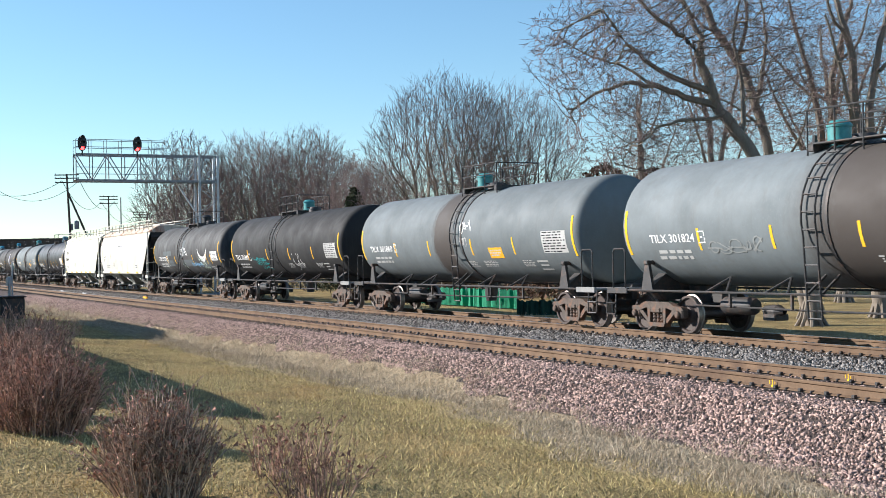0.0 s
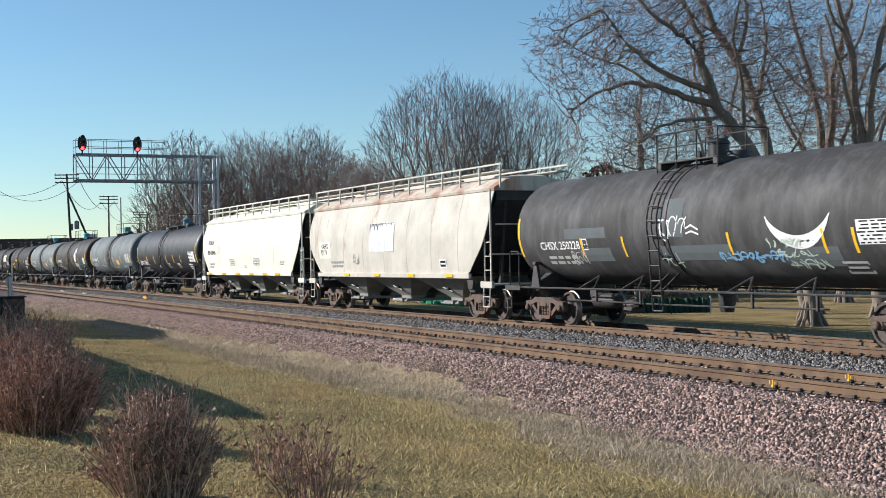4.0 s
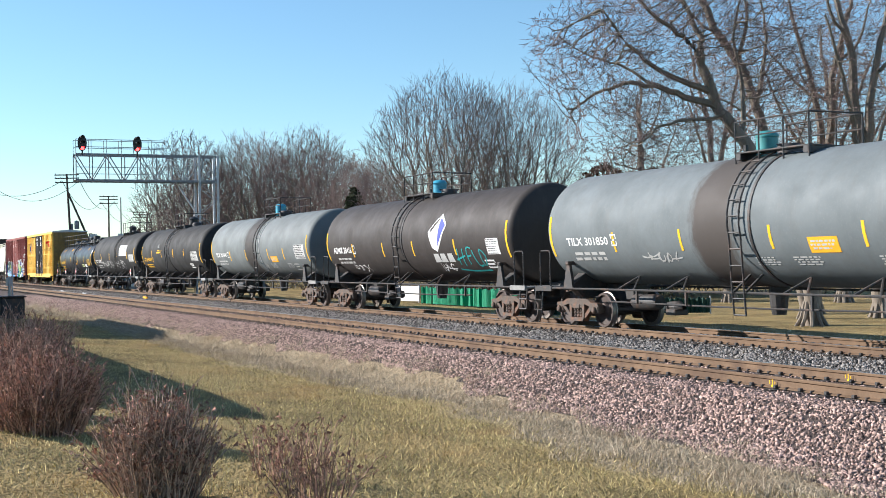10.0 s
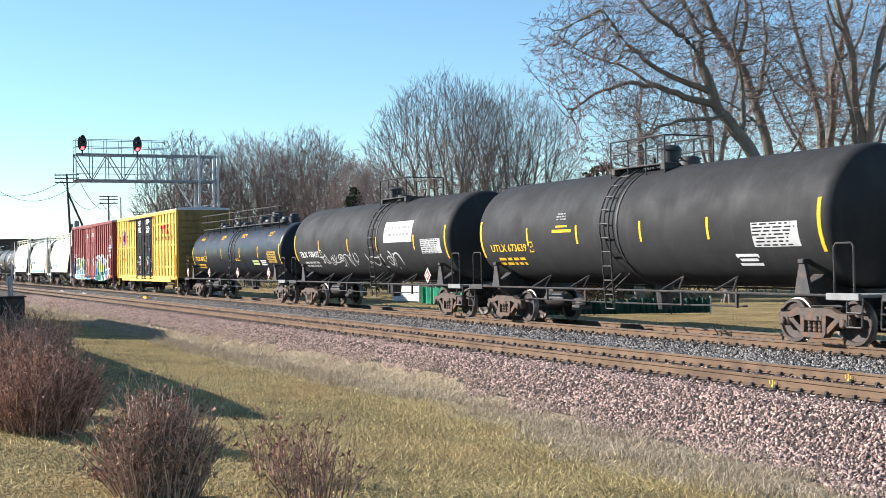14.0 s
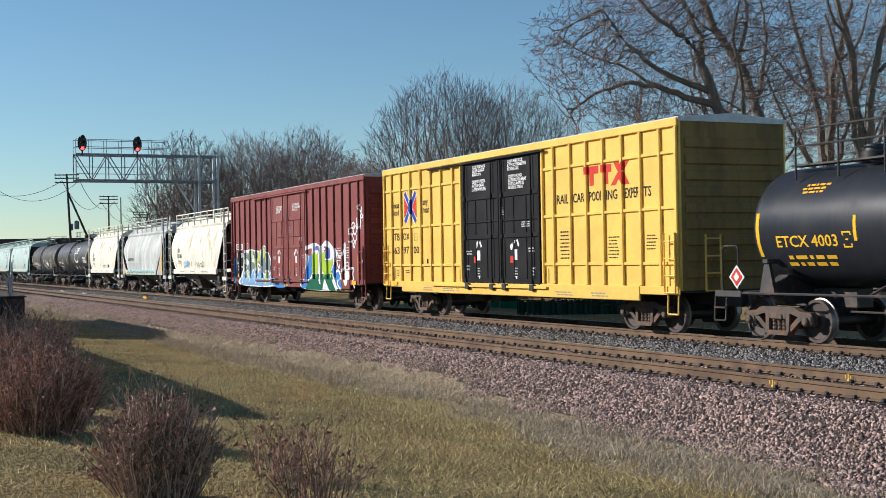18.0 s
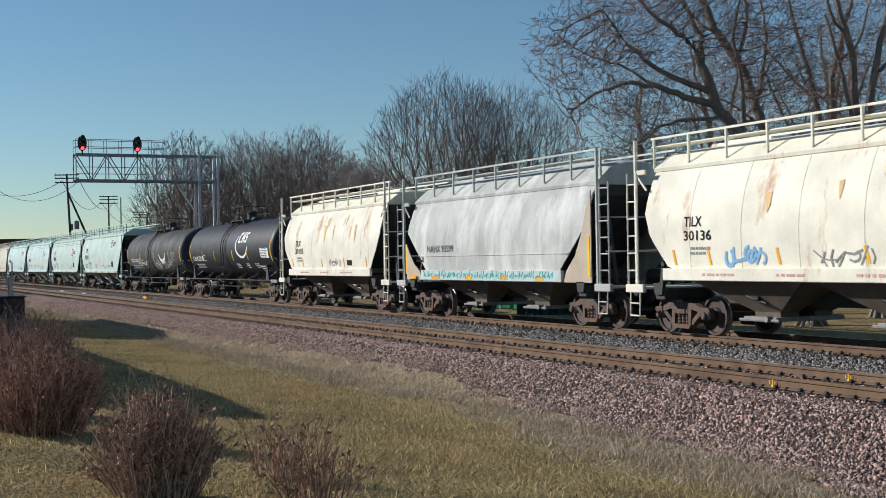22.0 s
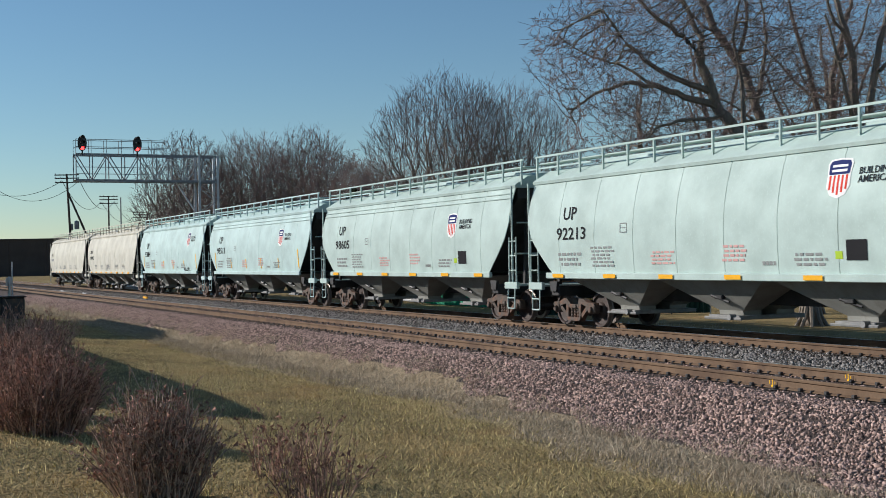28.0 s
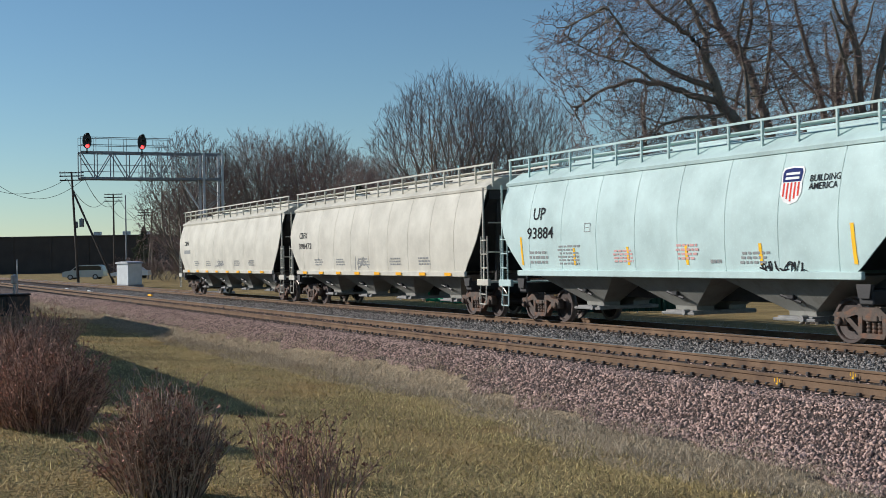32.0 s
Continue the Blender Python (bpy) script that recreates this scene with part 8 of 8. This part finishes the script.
def build_far_side():
    x1, y1 = world_at(-44.1, 150)
    p1 = pole("dark wooden pole with cross arms and a brace pole", x1, y1, 13.2, (12.2, 12.7, 13.1), lean=(-0.4, -0.55), kit=True)
    x2, y2 = world_at(-53.3, 201)
    pole("dark wooden pole with three cross arms", x2, y2, 13.3, (12.1, 12.7, 13.2))
    x3, y3 = world_at(-63.0, 262)
    pole("dark wooden pole farther along the line", x3, y3, 13.2, (12.0, 12.6, 13.1))
    x4, y4 = world_at(-46.5, 182)
    pole("slim grey steel pole near the crossing", x4, y4, 12.0, (), r=0.13, mat=GANTRY)
    x5, y5 = world_at(-42.0, 176)
    pole("leaning pale wooden pole beside the trees", x5, y5, 9.5, (), lean=(0.4, 0.7), r=0.15, mat=BARK)
    x6, y6 = world_at(-39.5, 168)
    pole("weathered pole with a dark box", x6, y6, 8.6, (), r=0.15, mat=BARK)
    x0, y0 = world_at(-55.2, 150)
    pole("dark wooden pole with three cross arms", x0, y0, 13.3, (12.1, 12.7, 13.2))
    for k in (-1.2, 0.9):
        wire((x1 + k * 0.43, y1 + k * 0.9, 12.0), (x0 + k * 0.43, y0 + k * 0.9, 12.0), 2.1 + 0.3 * k)
        wire((x1 + k * 0.43, y1 + k * 0.9, 12.0), (x2 + k * 0.43, y2 + k * 0.9, 12.0), 2.2)
        wire((x2 + k * 0.43, y2 + k * 0.9, 12.0), (x3 + k * 0.43, y3 + k * 0.9, 12.0), 2.2)
    # signal cabinet
    cx, cy = world_at(-30.4, 120)
    c = thing("signal_cabinet", "white metal railway signal cabinet with a low roof", "cabinet", at=pose(cx, cy, -0.35, 0, 0, 25))
    part("body", M().cbox(-0.9, 0.9, -0.8, 0.8, 0.1, 2.1, 0.03), surface("white_cabinet_paint", (0.72, 0.75, 0.75), 0.5, 0, 2, 0.12, 20, 0.05), c)
    part("roof", M().prism([(-1.0, 2.1), (1.0, 2.1), (0.9, 2.25), (0, 2.32), (-0.9, 2.25)], "y", -0.9, 0.9), GALV, c)
    part("door", M().cbox(-0.94, -0.902, -0.6, 0.6, 0.25, 1.95, 0.01), surface("cabinet_door_paint", (0.6, 0.64, 0.65), 0.5), c)
    part("base", M().cbox(-1.0, 1.0, -0.9, 0.9, -0.3, 0.1, 0.03), surface("cabinet_concrete", (0.3, 0.29, 0.28), 0.9), c)
    # long dark warehouse
    dark = surface("dark_brown_cladding", (0.055, 0.043, 0.037), 0.8, 0, 0.3, 0.3, 4, 0.1)
    w = thing("warehouse", "long dark brown warehouse with a flat roof", "building")
    ang = radians(AIM)
    bx, by = world_at(-105, 300)
    w.matrix_basis = pose(bx, by, -0.5, 0, 0, AIM)
    part("wall", M().box(-45, 36, 0, 40, -0.5, 8.6), dark, w)
    for x in np.arange(-44, 36, 9.0):
        part("pilaster", M().cbox(float(x), float(x) + 0.5, -0.15, 0.1, -0.5, 8.6, 0.04), dark, w)
    part("parapet", M().cbox(-45.2, 36.2, -0.2, 40.2, 8.6, 8.95, 0.05), dark, w)
    for x, h in ((-10, 2.2), (20, 0.9), (27, 0.9), (32, 0.9)):
        part("roof_vent", M().cbox(x, x + (0.3 if h > 2 else 1.6), 2, 3.5, 8.95, 8.95 + h, 0.05), GALV if h < 2 else dark, w)
    part("red_annex", M().cbox(-46, -20, -6, -0.2, -0.5, 4.9, 0.05), surface("brown_brick_far", (0.10, 0.065, 0.05), 0.9, 0, 0.5, 0.3, 5, 0.2), w)
    build_van(*world_at(-43.6, 151))


def build_van(x, y):
    v = thing("minivan", "silver minivan waiting at the level crossing", "car", at=pose(x, y, -0.1, 0, 0, AIM + 180))
    silver = surface("silver_car_paint", (0.48, 0.49, 0.5), 0.3, 0.5, 1, 0.08, 30, 0.0)
    glass = surface("dark_car_glass", (0.02, 0.022, 0.025), 0.1, 0, 1, 0.1, 5, 0.0)
    side = [(2.45, 0.35), (2.5, 0.72), (2.3, 0.98), (1.45, 1.1), (0.75, 1.62), (0.3, 1.74), (-1.9, 1.74), (-2.3, 1.55), (-2.45, 1.0), (-2.48, 0.4), (-1.95, 0.28), (1.9, 0.28)]
    part("body", M().prism(side, "y", -0.92, 0.92), silver, v)
    for s in (-1, 1):
        m = M().prism([(1.3, 1.12), (0.72, 1.55), (0.3, 1.62), (-1.85, 1.62), (-2.15, 1.5), (-2.2, 1.12)], "y", s * 0.925 - 0.004, s * 0.925 + 0.004)
        part("window", m, glass, v)
        part("mirror", M().cbox(0.95, 1.15, s * 1.0 - 0.08, s * 1.0 + 0.08, 1.05, 1.2, 0.03), silver, v)
        part("headlight", M().cbox(2.3, 2.47, s * 0.68 - 0.18, s * 0.68 + 0.18, 0.72, 0.88, 0.03), WHITE, v)
        for xw in (1.5, -1.5):
            w = part("wheel", M().lathe([(-0.1, 0.0), (-0.1, 0.2), (-0.11, 0.32), (0.11, 0.32), (0.1, 0.2), (0.1, 0.0)], "y", (xw, s * 0.86, 0.32), n=18), BLACK, v, "black tyre")
            part("rim", M().lathe([(s * 0.12, 0.0), (s * 0.115, 0.18), (s * 0.10, 0.2)], "y", (xw, s * 0.86, 0.32), n=14), GALV, w)
    part("windscreen", M().loft([[(1.40, -0.8, 1.14), (1.40, 0.8, 1.14)], [(0.76, -0.72, 1.64), (0.76, 0.72, 1.64)]], close=False), glass, v)
    v2 = thing("parked_car", "white car behind the minivan at the crossing", "car", at=pose(x + 2.9, y + 4.9, -0.1, 0, 0, AIM + 180))
    part("body", M().prism([(2.2, 0.35), (2.25, 0.7), (1.2, 0.95), (0.5, 1.4), (-1.2, 1.42), (-1.7, 1.0), (-2.2, 0.95), (-2.25, 0.4)], "y", -0.85, 0.85), WHITE, v2)
    part("window", M().prism([(0.95, 0.98), (0.45, 1.32), (-1.1, 1.34), (-1.5, 1.0)], "y", -0.86, -0.852), glass, v2)
    for xw in (1.4, -1.4):
        part("wheel", M().lathe([(-0.1, 0.0), (-0.1, 0.3), (0.1, 0.3), (0.1, 0.0)], "y", (xw, -0.78, 0.31), n=16), BLACK, v2)


FENCE = surface("green_mesh_screen", (0.01, 0.26, 0.13), 0.75, 0, 9, 0.3, 40, 0.6, stretch=(3, 1, 0.3), second=(0.006, 0.13, 0.07), amount=0.3, edge=0.3, dist=0.03)
# second screen's shade is painted in as a much darker green
FENCE_SHADED = surface("shaded_green_mesh_screen", (0.012, 0.05, 0.035), 0.8, 0, 2, 0.3, 60, 0.2)


def build_fences():
    def screen(label, a, b, h, mat, posts):
        (xa, ya), (xb, yb) = a, b
        f = thing("screen_fence", label, "fence", at=pose(xa, ya, -0.5, 0, 0, math.degrees(math.atan2(yb - ya, xb - xa))))
        n = math.hypot(xb - xa, yb - ya)
        m = M()
        rows = []
        for i in range(121):
            x = n * i / 120
            bulge = 0.05 * math.sin(i * 1.9) + 0.04 * math.sin(i * 0.7) + 0.02 * math.sin(i * 3.7)
            rows.append([(x, bulge - 0.01, 0.02), (x, bulge * 1.3 - 0.01, h * 0.5), (x, bulge - 0.01, h + 0.035 * math.sin(i * 2.3) + 0.03 * math.sin(i * 0.9)), (x, bulge + 0.01, h + 0.035 * math.sin(i * 2.3) + 0.03 * math.sin(i * 0.9)), (x, bulge * 1.3 + 0.01, h * 0.5), (x, bulge + 0.01, 0.02)])
        part("mesh_screen", m.loft(rows, close=True, caps=True), mat, f, smooth=40)
        for i in range(posts):
            x = n * i / (posts - 1)
            part("post", M().tube((x, 0.06, -0.3), (x, 0.06, h + 0.08), 0.03, n=6), GALV if i % 2 else BLACK, f)

    screen("bright green mesh screen on posts beyond the tracks", (-61.8, 28.0), (-51.1, 28.0), 0.88, FENCE, 7)
    screen("green mesh screen darkened for its shade", world_at(3.0, 51.5), world_at(10.8, 51), 0.62, FENCE_SHADED, 6)
    x, y = -64.9, 28.5
    s = thing("white_sign_board", "white board standing in the grass", "sign board", at=pose(x, y, -0.5, 0, 0, 12))
    part("board", M().cbox(-1.25, 1.25, -0.04, 0.04, 0.05, 0.9, 0.015), WHITE, s)
    for k in (-1.1, 1.1):
        part("leg", M().cbox(k - 0.04, k + 0.04, 0.03, 0.1, -0.2, 0.95, 0.01), GALV, s)


def build_houses():
    """Two plain houses outside the view whose roofs shade the lawn."""
    wall = surface("house_siding", (0.5, 0.47, 0.42), 0.8, 0, 2, 0.15, 20, 0.1)
    tile = surface("house_shingles", (0.12, 0.1, 0.09), 0.9, 0, 4, 0.3, 30, 0.3)

    def house(tip, length, depth, h):
        t = Vector(tip)
        k = (h - t.z) / SUN_TO.z
        r = t + SUN_TO * k           # ridge end towards +x
        e = thing("house", "plain sided house with a gabled shingle roof", "house")
        zE = h - 2.4
        part("wall", M().box(r.x - length, r.x - 0.4, r.y - depth / 2, r.y + depth / 2, -0.3, zE), wall, e)
        part("gable", M().prism([(r.y - depth / 2, zE), (r.y + depth / 2, zE), (r.y, h - 0.1)], "x", r.x - 0.7, r.x - 0.4), wall, e)
        part("roof", M().prism([(r.y - depth / 2 - 0.5, zE - 0.25), (r.y, h), (r.y + depth / 2 + 0.5, zE - 0.25), (r.y + depth / 2 + 0.5, zE - 0.4), (r.y, h - 0.18), (r.y - depth / 2 - 0.5, zE - 0.4)], "x", r.x - length - 0.3, r.x), tile, e)

    house((-18.3, 5.9, -0.52), 25, 8.0, 6.0)
    house((-43.5, 9.8, -0.73), 13, 10.0, 6.0)


def build_trackside():
    # paint marks sprayed on the rails
    for i, (y, s) in enumerate(((NEAR_Y - 0.7535, 1), (NEAR_Y + 0.7535, 1))):
        m = M()
        for k, (dx, z0, z1) in enumerate(((0.0, -0.12, -0.04), (0.08, -0.13, -0.03), (0.15, -0.12, -0.05), (0.05, -0.135, -0.115))):
            m.box(-15.25 + dx * 0.8, -15.235 + dx * 0.8 + (0.05 if k == 3 else 0), y - 0.075, y - 0.071, z0 * 0.9, z1 * 1.3)
        whole("rail_paint_mark", m, YELLOW, "yellow paint mark sprayed on a rusty rail", "paint mark", "paint marks on the rails")
    bx, by = -63.0, 6.9
    gz = ground_z(bx, by)
    b = thing("relay_box", "dark trackside relay box with a grey post", "relay box", at=pose(bx, by, gz, 0, 0, 20))
    part("body", M().cbox(-0.7, 0.7, -0.6, 0.6, 0.0, 1.0, 0.06), STEEL_DARK, b)
    part("lid", M().cbox(-0.75, 0.75, -0.65, 0.65, 1.0, 1.08, 0.03), STEEL_DARK, b)
    part("post", M().cbox(0.25, 0.37, -0.06, 0.06, 1.08, 2.0, 0.02), GALV, b)
    part("post", M().tube((0.6, 0, 1.08), (0.6, 0, 2.7), 0.03, n=6), GALV, b)
    part("terminal_head", M().cbox(0.15, 0.45, -0.12, 0.12, 1.55, 1.95, 0.03), GALV, b)
    for x, mt in ((-101.5, WHITE), (-91.5, WHITE), (-76.0, ORANGE)):
        whole("crossing_board", M().cbox(x - 0.5, x + 0.5, 15.2 if mt is WHITE else 16.2, 15.3 if mt is WHITE else 16.3, -0.2, -0.06, 0.02), mt, "short painted board lying beside the track", "board", "boards beside the track")


build_trackside()
build_gantry()
build_far_side()
build_fences()
build_houses()


def motions():
    """The train rolls past at some twelve metres a second; its wheels turn with it."""
    times = [i * 0.5 for i in range(65)]
    for car, a, b in zip(TRAIN, JOINTS[:-1], JOINTS[1:]):
        walk(car, [(t, pose((a + b) / 2 + travel(t), TRAIN_Y, 0)) for t in times])
    first = {}
    for w, s in ROLLING:
        if s not in first:
            first[s] = w
            walk(w, [(i * STEP, pose(s, 0, WR, 0, math.degrees(travel(i * STEP) / WR), 0)) for i in range(961)])
        else:
            w.rotation_mode = "QUATERNION"
            w.animation_data_create()
            w.animation_data.action = first[s].animation_data.action
            w.animation_data.action_slot = first[s].animation_data.action_slot


motions()
